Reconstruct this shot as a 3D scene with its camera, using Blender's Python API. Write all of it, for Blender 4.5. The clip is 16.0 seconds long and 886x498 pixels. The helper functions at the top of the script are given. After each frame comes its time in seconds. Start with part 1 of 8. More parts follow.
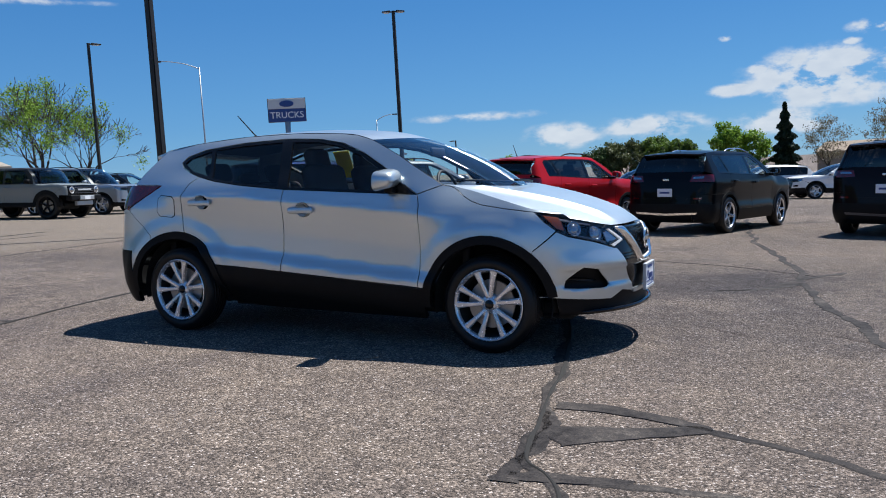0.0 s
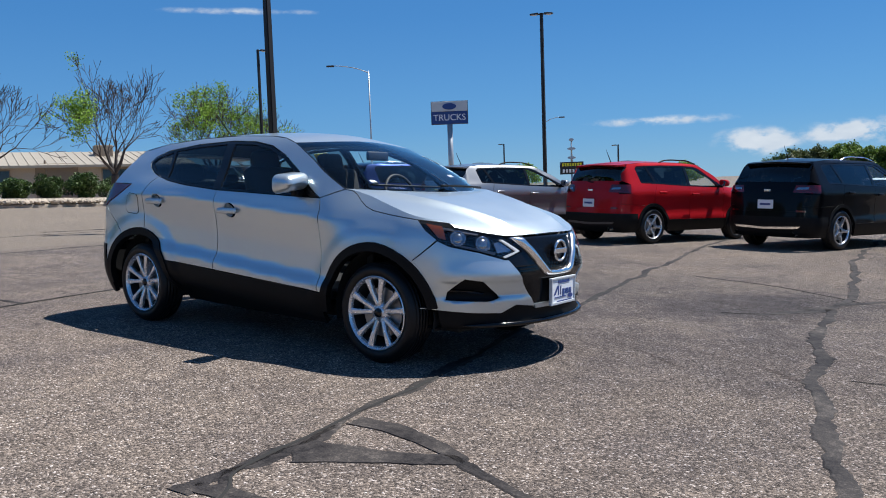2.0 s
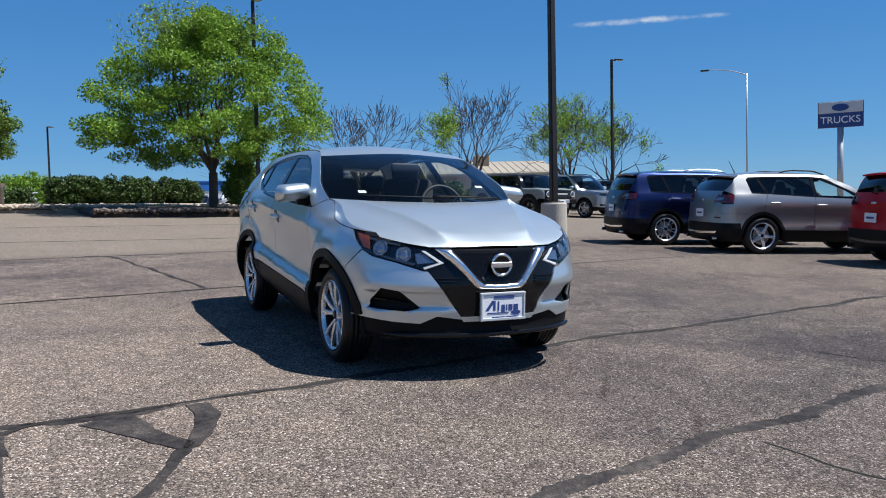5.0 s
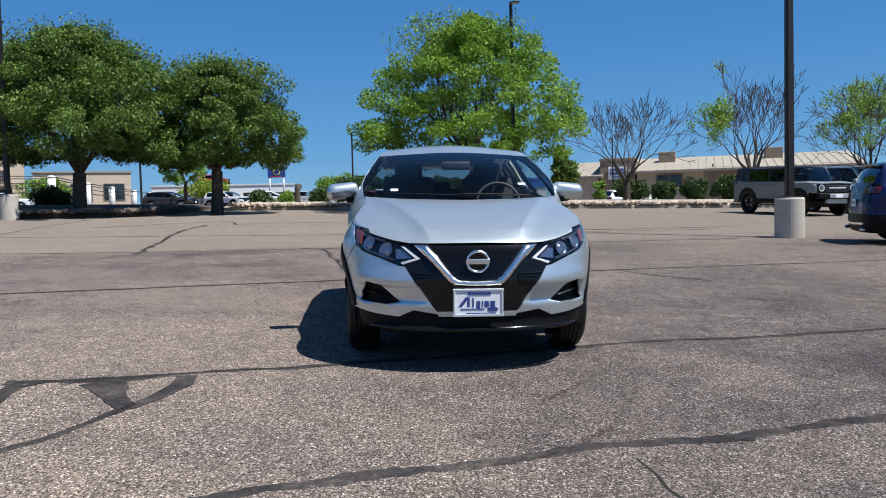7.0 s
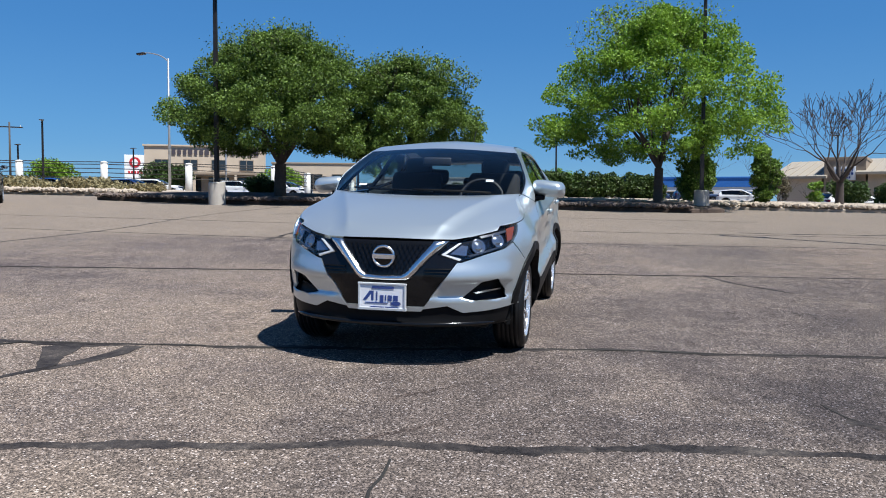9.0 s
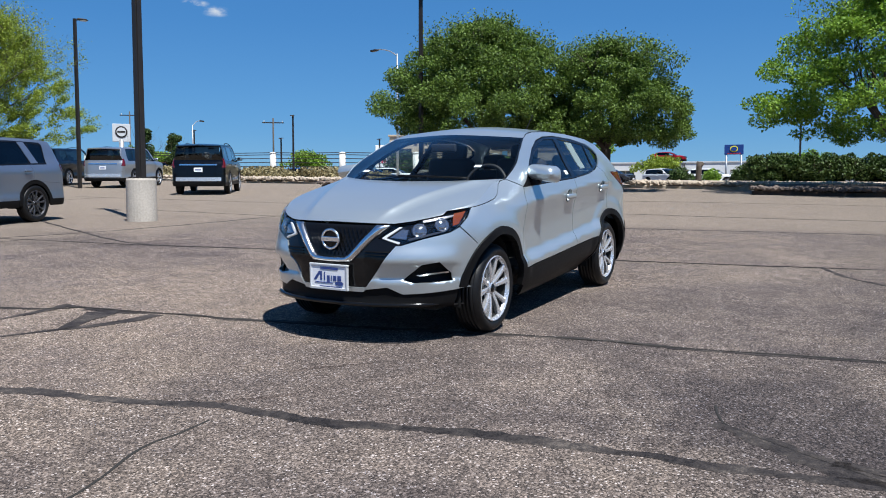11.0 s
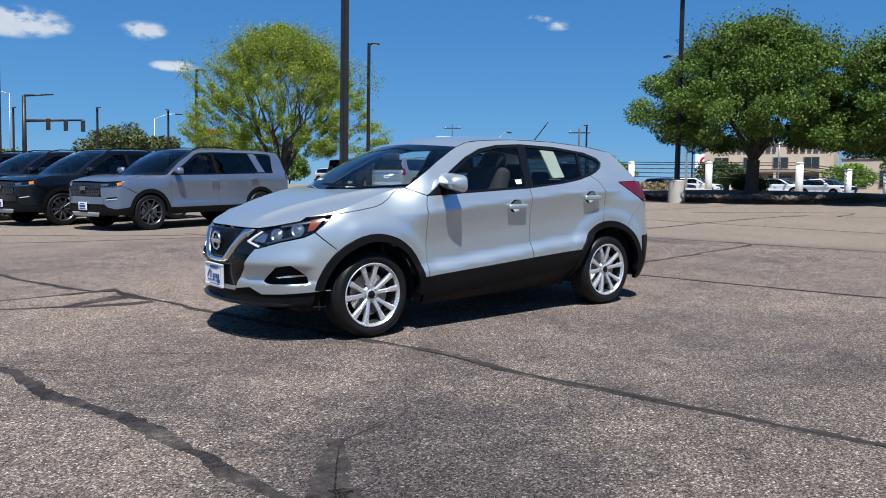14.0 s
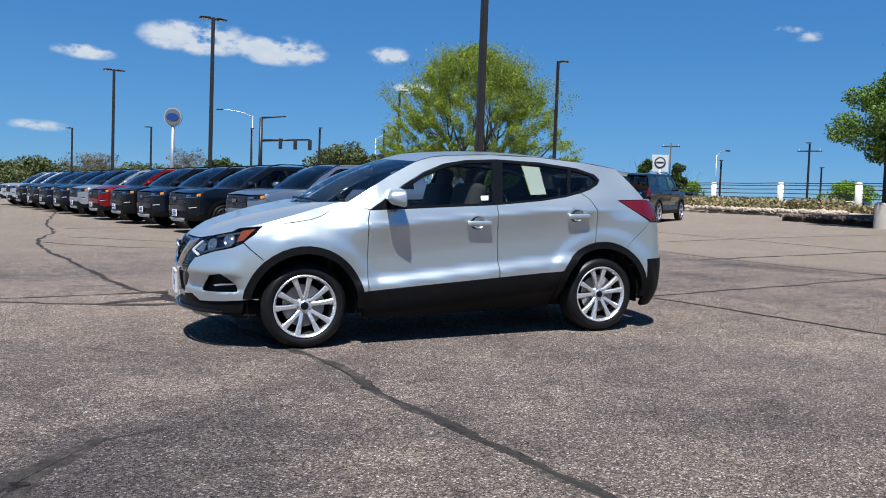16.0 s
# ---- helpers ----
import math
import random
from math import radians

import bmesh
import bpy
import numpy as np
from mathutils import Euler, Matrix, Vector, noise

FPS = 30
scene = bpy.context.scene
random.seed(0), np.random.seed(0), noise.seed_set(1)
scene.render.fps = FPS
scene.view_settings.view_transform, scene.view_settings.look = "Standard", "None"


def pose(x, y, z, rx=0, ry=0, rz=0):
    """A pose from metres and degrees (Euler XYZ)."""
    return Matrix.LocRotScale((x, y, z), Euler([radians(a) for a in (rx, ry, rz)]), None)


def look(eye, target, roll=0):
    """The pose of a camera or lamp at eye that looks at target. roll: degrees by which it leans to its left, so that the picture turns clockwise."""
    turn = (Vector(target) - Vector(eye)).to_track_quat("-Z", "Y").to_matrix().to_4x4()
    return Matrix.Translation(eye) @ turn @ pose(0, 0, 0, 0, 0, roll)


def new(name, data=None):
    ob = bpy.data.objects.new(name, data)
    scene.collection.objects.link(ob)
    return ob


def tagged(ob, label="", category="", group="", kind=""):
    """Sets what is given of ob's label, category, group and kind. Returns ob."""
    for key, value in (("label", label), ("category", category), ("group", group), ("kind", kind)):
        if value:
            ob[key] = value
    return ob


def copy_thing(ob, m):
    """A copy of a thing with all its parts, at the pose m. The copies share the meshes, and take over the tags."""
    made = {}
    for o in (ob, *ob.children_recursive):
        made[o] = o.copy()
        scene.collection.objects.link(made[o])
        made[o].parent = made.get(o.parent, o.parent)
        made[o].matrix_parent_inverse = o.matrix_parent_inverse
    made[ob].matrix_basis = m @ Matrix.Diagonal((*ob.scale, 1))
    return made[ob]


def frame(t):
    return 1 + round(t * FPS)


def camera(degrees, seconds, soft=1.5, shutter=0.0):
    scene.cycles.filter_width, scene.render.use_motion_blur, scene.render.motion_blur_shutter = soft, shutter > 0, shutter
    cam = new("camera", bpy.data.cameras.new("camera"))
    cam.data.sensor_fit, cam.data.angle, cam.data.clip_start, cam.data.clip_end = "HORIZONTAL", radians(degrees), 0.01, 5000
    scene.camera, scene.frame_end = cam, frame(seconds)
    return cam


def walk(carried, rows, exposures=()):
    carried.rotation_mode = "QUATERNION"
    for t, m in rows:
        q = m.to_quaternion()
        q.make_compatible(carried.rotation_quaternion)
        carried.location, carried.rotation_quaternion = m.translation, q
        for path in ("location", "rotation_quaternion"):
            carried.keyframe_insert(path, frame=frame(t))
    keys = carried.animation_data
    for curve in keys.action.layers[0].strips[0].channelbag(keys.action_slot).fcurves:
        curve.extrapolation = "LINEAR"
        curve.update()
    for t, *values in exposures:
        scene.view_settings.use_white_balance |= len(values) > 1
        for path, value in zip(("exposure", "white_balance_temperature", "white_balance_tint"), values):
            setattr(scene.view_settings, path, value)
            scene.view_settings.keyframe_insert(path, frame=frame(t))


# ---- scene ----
cam = camera(57.4, 16.0, 1.0)
PATH = [
    (0, (3.274, -5.845, 1.178), (2.448, -4.032, 1.005), -1.1),
    (0.5, (3.695, -5.604, 1.17), (2.776, -3.836, 1.004), -0.8),
    (1, (4.086, -5.355, 1.177), (3.078, -3.635, 1.014), -0.2),
    (1.5, (4.474, -5.086, 1.169), (3.352, -3.439, 1.004), 0.0),
    (2, (4.819, -4.768, 1.181), (3.619, -3.176, 1.018), 0.2),
    (2.5, (5.187, -4.459, 1.177), (3.865, -2.967, 1.014), 0.2),
    (3, (5.514, -4.104, 1.185), (4.078, -2.721, 1.03), -0.0),
    (3.2, (5.648, -3.955, 1.179), (4.17, -2.616, 1.029), -0.2),
    (5.3, (6.876, -2.291, 1.221), (5.02, -1.561, 1.073), 0.7),
    (5.5, (6.974, -2.107, 1.212), (5.085, -1.467, 1.066), 0.7),
    (6, (7.162, -1.612, 1.217), (5.22, -1.162, 1.066), 0.2),
    (6.5, (7.291, -1.114, 1.231), (5.321, -0.805, 1.075), -0.2),
    (7, (7.378, -0.598, 1.238), (5.39, -0.455, 1.077), -0.2),
    (7.5, (7.39, -0.082, 1.249), (5.397, -0.096, 1.084), -0.2),
    (8, (7.41, 0.452, 1.263), (5.422, 0.318, 1.094), 0.2),
    (8.5, (7.365, 0.956, 1.267), (5.387, 0.717, 1.095), 0.5),
    (9, (7.293, 1.452, 1.258), (5.343, 1.048, 1.081), 1.0),
    (9.5, (7.158, 1.941, 1.246), (5.246, 1.382, 1.064), 0.9),
    (9.7, (7.11, 2.119, 1.245), (5.217, 1.503, 1.056), 0.7),
    (11.8, (6.352, 4.231, 1.289), (4.741, 3.065, 1.073), -0.2),
    (12, (6.234, 4.412, 1.278), (4.657, 3.2, 1.064), -0.3),
    (12.5, (5.889, 4.834, 1.28), (4.404, 3.512, 1.072), -0.3),
    (13, (5.477, 5.239, 1.282), (4.069, 3.833, 1.08), -0.2),
    (13.5, (5.068, 5.65, 1.274), (3.751, 4.159, 1.072), 0.1),
    (14, (4.608, 5.993, 1.275), (3.394, 4.415, 1.081), 0.1),
    (14.5, (4.13, 6.298, 1.272), (3.031, 4.638, 1.086), 0.1),
    (15, (3.639, 6.547, 1.279), (2.674, 4.803, 1.114), -0.0),
    (15.5, (3.136, 6.785, 1.269), (2.322, 4.965, 1.112), 0.5),
    (16, (2.616, 6.982, 1.264), (1.882, 5.128, 1.111), 0.8),
]
# the lot climbs a little towards the back of the car: this turns its plane to true up
SLOPE = Vector((-0.0318, -0.0200, 0.9993)).rotation_difference(Vector((0, 0, 1))).to_matrix().to_4x4()
walk(cam, [(t, SLOPE @ look(eye, target, roll)) for t, eye, target, roll in PATH])

# ---- light ----
SUN_WAY = (SLOPE.to_3x3() @ Vector((0.24, 0.45, 1.0))).normalized()
SUN_UP, SUN_ROUND = math.asin(SUN_WAY.z), math.atan2(SUN_WAY.x, SUN_WAY.y)
sun_data = bpy.data.lights.new("sun", "SUN")
sun_data.energy, sun_data.angle, sun_data.color = 5.0, radians(0.53), (0.97, 0.975, 0.96)
sun = new("sun", sun_data)
sun.matrix_world = look((0, 0, 60), Vector((0, 0, 60)) - SUN_WAY)
scene.view_settings.exposure = 0.6


class Nodes:
    """A small writer of node trees."""

    def __init__(self, tree):
        self.tree = tree

    def add(self, kind, values=(), **settings):
        n = self.tree.nodes.new(kind)
        if "operation" in settings:
            n.operation = settings["operation"]
        if "use_clamp" in settings:
            n.use_clamp = settings["use_clamp"]
        if "data_type" in settings:
            n.data_type = settings["data_type"]
        if "blend_type" in settings:
            n.blend_type = settings["blend_type"]
        for key, value in dict(values).items():
            if isinstance(value, bpy.types.NodeSocket):
                self.tree.links.new(value, n.inputs[key])
            else:
                n.inputs[key].default_value = value
        return n

    def math(self, op, a, b=0.0, c=0.0, clamp=False):
        return self.add("ShaderNodeMath", {0: a, 1: b, 2: c}, operation=op, use_clamp=clamp).outputs[0]

    def vec(self, op, a, b=(0, 0, 0)):
        n = self.add("ShaderNodeVectorMath", {0: a, 1: b}, operation=op)
        return n.outputs["Value"] if op in ("DOT_PRODUCT", "LENGTH", "DISTANCE") else n.outputs[0]

    def mix(self, f, a, b):
        n = self.add("ShaderNodeMix", {0: f, 6: a, 7: b}, data_type="RGBA")
        return n.outputs[2]

    def ramp(self, f, stops, smooth=False):
        n = self.add("ShaderNodeValToRGB", {0: f})
        n.color_ramp.interpolation = "EASE" if smooth else "LINEAR"
        while len(n.color_ramp.elements) < len(stops):
            n.color_ramp.elements.new(0.5)
        for e, (at, c) in zip(n.color_ramp.elements, stops):
            e.position, e.color = at, (*c, 1) if len(c) == 3 else c
        return n.outputs[0]

    def noise(self, where, scale, detail=3.0, rough=0.5):
        return self.add("ShaderNodeTexNoise", {"Vector": where, "Scale": scale, "Detail": detail, "Roughness": rough}).outputs["Fac"]

    def link(self, a, b):
        self.tree.links.new(a, b)


def way_of(azimuth, up):
    """A unit vector from degrees: azimuth counted from +x towards +y."""
    a, e = radians(azimuth), radians(up)
    return Vector((math.cos(a) * math.cos(e), math.sin(a) * math.cos(e), math.sin(e)))


# clouds: azimuth, elevation, half width and half height in degrees, density
CLOUDS = [
    (89.0, 4.8, 6.5, 2.6, 1.0), (94.6, 4.4, 2.2, 0.6, 0.9), (93.1, 5.6, 1.0, 0.5, 0.9), (86.2, 7.6, 2.2, 0.7, 1.0),
    (111.8, 3.9, 7.0, 0.5, 0.55), (105.9, 2.2, 3.6, 1.3, 0.75), (99.8, 2.5, 5.0, 1.2, 0.8), (91.5, 2.2, 4.5, 1.2, 0.85),
    (95.1, 7.8, 0.6, 0.3, 0.9), (87.6, 6.8, 0.8, 0.35, 0.9), (82.0, 4.0, 5.0, 2.0, 0.9),
    (-94.7, 10.9, 4.6, 1.4, 1.0), (-100.0, 10.5, 3.8, 1.2, 1.0), (-107.4, 10.6, 1.9, 0.8, 0.9), (-109.3, 8.5, 1.9, 0.5, 0.9),
    (-87.6, 9.4, 2.4, 0.7, 0.9), (-133.9, 12.3, 1.4, 0.4, 0.8), (-135.4, 11.9, 1.4, 0.5, 0.6), (140.9, 12.0, 8.0, 0.35, 0.4),
    (-85.0, 4.5, 2.5, 0.5, 0.6), (-75.0, 9.0, 7.0, 2.0, 0.9), (70.0, 7.0, 8.0, 2.5, 0.9),
]
world = bpy.data.worlds.new("sky")
scene.world = world
world.use_nodes = True
world.node_tree.nodes.clear()
k = Nodes(world.node_tree)
sky = k.add("ShaderNodeTexSky")
sky.sky_type, sky.sun_disc, sky.sun_elevation, sky.sun_rotation = "NISHITA", False, SUN_UP, SUN_ROUND
sky.altitude, sky.air_density, sky.dust_density, sky.ozone_density = 1500.0, 1.0, 0.0, 2.5
where = k.vec("NORMALIZE", k.add("ShaderNodeTexCoord").outputs["Generated"])
puff = k.add("ShaderNodeTexNoise", {"Vector": k.vec("MULTIPLY", where, (1, 1, 1.9)), "Scale": 22.0, "Detail": 7.0, "Roughness": 0.58}).outputs["Fac"]
cover = None
for az, up, wide, high, dense in CLOUDS:
    mid = way_of(az, up)
    across = Vector((-math.sin(radians(az)), math.cos(radians(az)), 0))
    rise = mid.cross(across) * -1
    a = k.math("DIVIDE", k.vec("DOT_PRODUCT", where, across), math.sin(radians(wide)))
    b = k.math("DIVIDE", k.vec("DOT_PRODUCT", k.vec("SUBTRACT", where, mid), rise), math.sin(radians(high)))
    front = k.math("GREATER_THAN", k.vec("DOT_PRODUCT", where, mid), 0.5)
    r = k.math("SQRT", k.math("ADD", k.math("MULTIPLY", a, a), k.math("MULTIPLY", b, b)))
    one = k.math("MULTIPLY", k.math("MULTIPLY", k.math("SUBTRACT", 1.0, r, clamp=True), dense), front)
    cover = one if cover is None else k.math("MAXIMUM", cover, one)
depth = k.math("MULTIPLY", cover, k.math("MULTIPLY", k.math("SUBTRACT", puff, 0.34, clamp=True), 6.0))
fill = k.ramp(depth, [(0.10, (0, 0, 0)), (0.62, (1, 1, 1))], True)
shade = k.noise(k.vec("MULTIPLY", where, (1, 1, 2.5)), 34.0, 3.0)
white = k.mix(shade, (6.0, 7.0, 8.4, 1), (9.0, 9.6, 10.2, 1))
height = k.add("ShaderNodeSeparateXYZ", {0: where}).outputs[2]
tone = k.ramp(height, [(0.0, (0.50, 0.74, 1.05)), (0.10, (0.43, 0.81, 1.15)), (0.38, (0.31, 0.81, 1.28)), (0.75, (0.40, 0.68, 0.92))])
air = k.add("ShaderNodeMix", {0: 1.0, 6: sky.outputs[0], 7: tone}, data_type="RGBA", blend_type="MULTIPLY").outputs[2]
clear = k.ramp(height, [(0.0, (2.3, 5.0, 8.2)), (0.07, (1.45, 4.0, 7.8)), (0.20, (0.86, 3.1, 7.1)), (0.42, (0.60, 2.3, 6.3)), (0.9, (0.6, 1.5, 3.6))])
both = k.mix(k.math("MULTIPLY", fill, 0.92), k.mix(0.6, air, clear), white)
k.link(k.add("ShaderNodeBackground", {"Color": both, "Strength": 0.057}).outputs[0], k.add("ShaderNodeOutputWorld").inputs[0])


# ---- materials ----
def material(name):
    m = bpy.data.materials.new(name)
    m.use_nodes = True
    m.node_tree.nodes.clear()
    k = Nodes(m.node_tree)
    out = k.add("ShaderNodeOutputMaterial")
    b = k.add("ShaderNodeBsdfPrincipled")
    k.link(b.outputs[0], out.inputs[0])
    return m, k, b, out


def place(k, kind="Object"):
    return k.add("ShaderNodeTexCoord").outputs[kind]


def bump(k, b, height, strength=0.3, distance=0.01):
    k.link(k.add("ShaderNodeBump", {"Height": height, "Strength": strength, "Distance": distance}).outputs[0], b.inputs["Normal"])


def plain(name, color, rough=0.5, metal=0.0, grain=60.0, vary=0.12, relief=0.0, coat=0.0, spec=0.5):
    """A surface of one colour with fine grain and broad, faint staining."""
    m, k, b, _ = material(name)
    at = place(k)
    fine, broad = k.noise(at, grain, 4.0), k.noise(at, grain * 0.06, 3.0)
    mixed = k.math("ADD", k.math("MULTIPLY", fine, 0.5), k.math("MULTIPLY", broad, 0.5))
    lo = tuple(c * (1 - vary) for c in color) + (1,)
    hi = tuple(min(1, c * (1 + vary)) for c in color) + (1,)
    k.link(k.ramp(mixed, [(0.3, lo), (0.7, hi)]), b.inputs["Base Color"])
    k.link(k.math("ADD", rough - 0.06, k.math("MULTIPLY", fine, 0.12), clamp=True), b.inputs["Roughness"])
    b.inputs["Metallic"].default_value = metal
    b.inputs["Coat Weight"].default_value = coat
    b.inputs["Coat Roughness"].default_value = 0.04
    b.inputs["Specular IOR Level"].default_value = spec
    if relief:
        bump(k, b, fine, relief, 0.01)
    return m


def paint(name, metal=0.75, rough=0.32, coat=0.85, spec=0.25):
    """Car paint in the object's own colour, with flakes, clear coat and a film of dust."""
    m, k, b, _ = material(name)
    at = place(k)
    own = k.add("ShaderNodeObjectInfo").outputs["Color"]
    dust = k.math("MULTIPLY", k.noise(at, 2.3, 4.0), 0.006)
    k.link(k.mix(dust, own, (0.45, 0.42, 0.38, 1)), b.inputs["Base Color"])
    k.link(k.math("ADD", rough, k.math("MULTIPLY", k.noise(at, 5.0, 3.0), 0.06)), b.inputs["Roughness"])
    bump(k, b, k.noise(at, 9.0, 2.0), 0.012, 0.004)
    b.inputs["Metallic"].default_value = metal
    b.inputs["Specular IOR Level"].default_value = spec
    b.inputs["Coat Weight"].default_value = coat
    b.inputs["Coat IOR"].default_value = 1.45
    b.inputs["Coat Roughness"].default_value = 0.02
    return m


def pane(name, tint, mirror=1.5, thin=1.0):
    """Window glass: it lets light through, tinted, and mirrors by angle."""
    m, k, b, out = material(name)
    k.tree.nodes.remove(b)
    clear = k.add("ShaderNodeBsdfTransparent", {"Color": (*tint, 1)})
    gloss = k.add("ShaderNodeBsdfGlossy", {"Color": (1, 1, 1, 1), "Roughness": 0.015})
    f0 = ((mirror - 1) / (mirror + 1)) ** 2
    edge = k.math("POWER", k.add("ShaderNodeLayerWeight", {"Blend": 0.5}).outputs["Facing"], 5.0)
    f = k.math("ADD", f0, k.math("MULTIPLY", edge, 1 - f0))
    k.link(k.add("ShaderNodeMixShader", {0: k.math("MULTIPLY", f, thin, clamp=True), 1: clear.outputs[0], 2: gloss.outputs[0]}).outputs[0], out.inputs[0])
    return m


PAINT = paint("car_paint", 0.77, 0.30, 0.6, 0.25)
PAINT_SOLID = paint("car_paint_solid", 0.1, 0.3, 0.32, 0.06)
BLACK = plain("black_textured_plastic", (0.006, 0.006, 0.0065), 0.5, grain=220, vary=0.25, relief=0.04, spec=0.14)
GLOSS_BLACK = plain("gloss_black_plastic", (0.006, 0.006, 0.0065), 0.14, coat=0.15, spec=0.3)
RUBBER = plain("tyre_rubber", (0.008, 0.008, 0.0085), 0.42, grain=90, vary=0.35, relief=0.1, spec=0.3)
ALLOY = plain("machined_alloy", (0.74, 0.75, 0.77), 0.26, metal=0.7, vary=0.05)
DARK_ALLOY = plain("dark_alloy", (0.09, 0.09, 0.1), 0.35, metal=0.7)
CHROME = plain("chrome", (0.86, 0.86, 0.86), 0.2, metal=1.0, vary=0.04)
STEEL = plain("brake_steel", (0.3, 0.29, 0.28), 0.4, metal=0.9)
CLOTH = plain("dark_seat_cloth", (0.013, 0.0135, 0.015), 0.85, grain=180, vary=0.3, relief=0.1)
TRIM = plain("dark_cabin_plastic", (0.014, 0.014, 0.015), 0.6, grain=150)
WELL = plain("wheel_well_liner", (0.008, 0.008, 0.008), 0.9)
GLASS = pane("clear_car_glass", (0.90, 0.95, 0.94), 1.45, 1.0)
PRIVACY = pane("privacy_car_glass", (0.05, 0.055, 0.06), 1.5, 1.3)
LENS = pane("lamp_lens", (0.9, 0.92, 0.95), 1.45, 1.2)
RED_LENS = plain("red_lamp_lens", (0.11, 0.004, 0.007), 0.12, coat=0.8, vary=0.25)
AMBER = plain("amber_reflector", (0.21, 0.042, 0.007), 0.2, coat=0.8)
WHITE_LENS = plain("white_lamp_reflector", (0.36, 0.37, 0.39), 0.14, metal=0.85, coat=0.8)
DRL, _k, _b, _o = material("day_running_lamp")
_b.inputs["Base Color"].default_value = (0.62, 0.62, 0.62, 1)
_b.inputs["Emission Color"].default_value = (1.0, 0.97, 0.92, 1)
_b.inputs["Emission Strength"].default_value = 0.1
PLATE_WHITE = plain("white_plate", (0.78, 0.79, 0.82), 0.4, vary=0.05)
PLATE_BLUE = plain("blue_print", (0.03, 0.06, 0.22), 0.45)
PAPER = plain("white_paper", (0.78, 0.84, 0.76), 0.8, vary=0.05)
YELLOW = plain("yellow_paper", (0.85, 0.72, 0.03), 0.7, vary=0.06)
DARK_METAL = plain("dark_bronze_pole", (0.028, 0.024, 0.022), 0.45, metal=0.3, vary=0.25)
GALVANISED = plain("galvanised_pole", (0.42, 0.44, 0.46), 0.45, metal=0.6, vary=0.15)
CONCRETE = plain("concrete", (0.43, 0.39, 0.34), 0.85, grain=28, vary=0.22, relief=0.25)
WHITE_PAINT = plain("white_painted_post", (0.62, 0.61, 0.58), 0.6, grain=30, vary=0.1)
SIGN_BLUE = plain("sign_blue", (0.012, 0.045, 0.2), 0.35)
SIGN_GREY = plain("sign_pale_grey", (0.5, 0.52, 0.54), 0.4, vary=0.06)
SIGN_WHITE = plain("sign_white", (0.8, 0.8, 0.8), 0.4, vary=0.05)
SIGN_RED = plain("sign_red", (0.5, 0.02, 0.03), 0.4)


# ---- building helpers ----
def part(name, bm, mat, parent=None, label="", smooth=False):
    """Links a bmesh, or a finished mesh, as one mesh object under a thing or a part."""
    if isinstance(bm, bmesh.types.BMesh):
        me = bpy.data.meshes.new(name)
        bm.to_mesh(me)
        bm.free()
        if smooth:
            me.polygons.foreach_set("use_smooth", [True] * len(me.polygons))
    else:
        me = bm
    if mat is not None and not me.materials:
        me.materials.append(mat)
    ob = new(name, me)
    ob.parent = parent
    if label:
        tagged(ob, label)
    return ob


def thing(name, m, label, category, group="", kind=""):
    ob = new(name)
    ob.empty_display_size = 0.2
    ob.matrix_world = m
    return tagged(ob, label, category, group, kind)


def raw(verts, faces, smooth=False, name="mesh"):
    me = bpy.data.meshes.new(name)
    me.from_pydata([tuple(v) for v in verts], [], [tuple(f) for f in faces])
    if smooth:
        me.polygons.foreach_set("use_smooth", [True] * len(me.polygons))
    me.update()
    return me


def box_bm(size, at=(0, 0, 0), bevel=0.0, bm=None, turn=None, segments=2):
    """A box with rounded edges; turn: a rotation matrix about its middle."""
    bm = bm or bmesh.new()
    made = bmesh.ops.create_cube(bm, size=1.0)["verts"]
    bmesh.ops.scale(bm, vec=size, verts=made)
    if bevel:
        edges = list({e for v in made for e in v.link_edges})
        made = list({v for f in bmesh.ops.bevel(bm, geom=edges, offset=bevel, segments=segments, affect="EDGES", profile=0.5)["faces"] for v in f.verts} | {v for v in made if v.is_valid})
    if turn is not None:
        bmesh.ops.transform(bm, matrix=turn, verts=made)
    bmesh.ops.translate(bm, vec=at, verts=made)
    return bm


def tube(path, radii, sides=8, closed=True):
    """Vertices and faces of a tube along a path, with one radius a point."""
    path = [Vector(p) for p in path]
    verts, faces = [], []
    up = Vector((0, 0, 1))
    for i, p in enumerate(path):
        d = (path[min(i + 1, len(path) - 1)] - path[max(i - 1, 0)]).normalized()
        a = d.cross(up if abs(d.z) < 0.95 else Vector((1, 0, 0))).normalized()
        b = d.cross(a)
        for s in range(sides):
            t = 2 * math.pi * s / sides
            verts.append(p + (a * math.cos(t) + b * math.sin(t)) * radii[i])
    for i in range(len(path) - 1):
        for s in range(sides):
            n = (s + 1) % sides
            faces.append((i * sides + s, i * sides + n, (i + 1) * sides + n, (i + 1) * sides + s))
    if closed:
        faces.append(tuple(range(sides - 1, -1, -1)))
        faces.append(tuple((len(path) - 1) * sides + s for s in range(sides)))
    return verts, faces


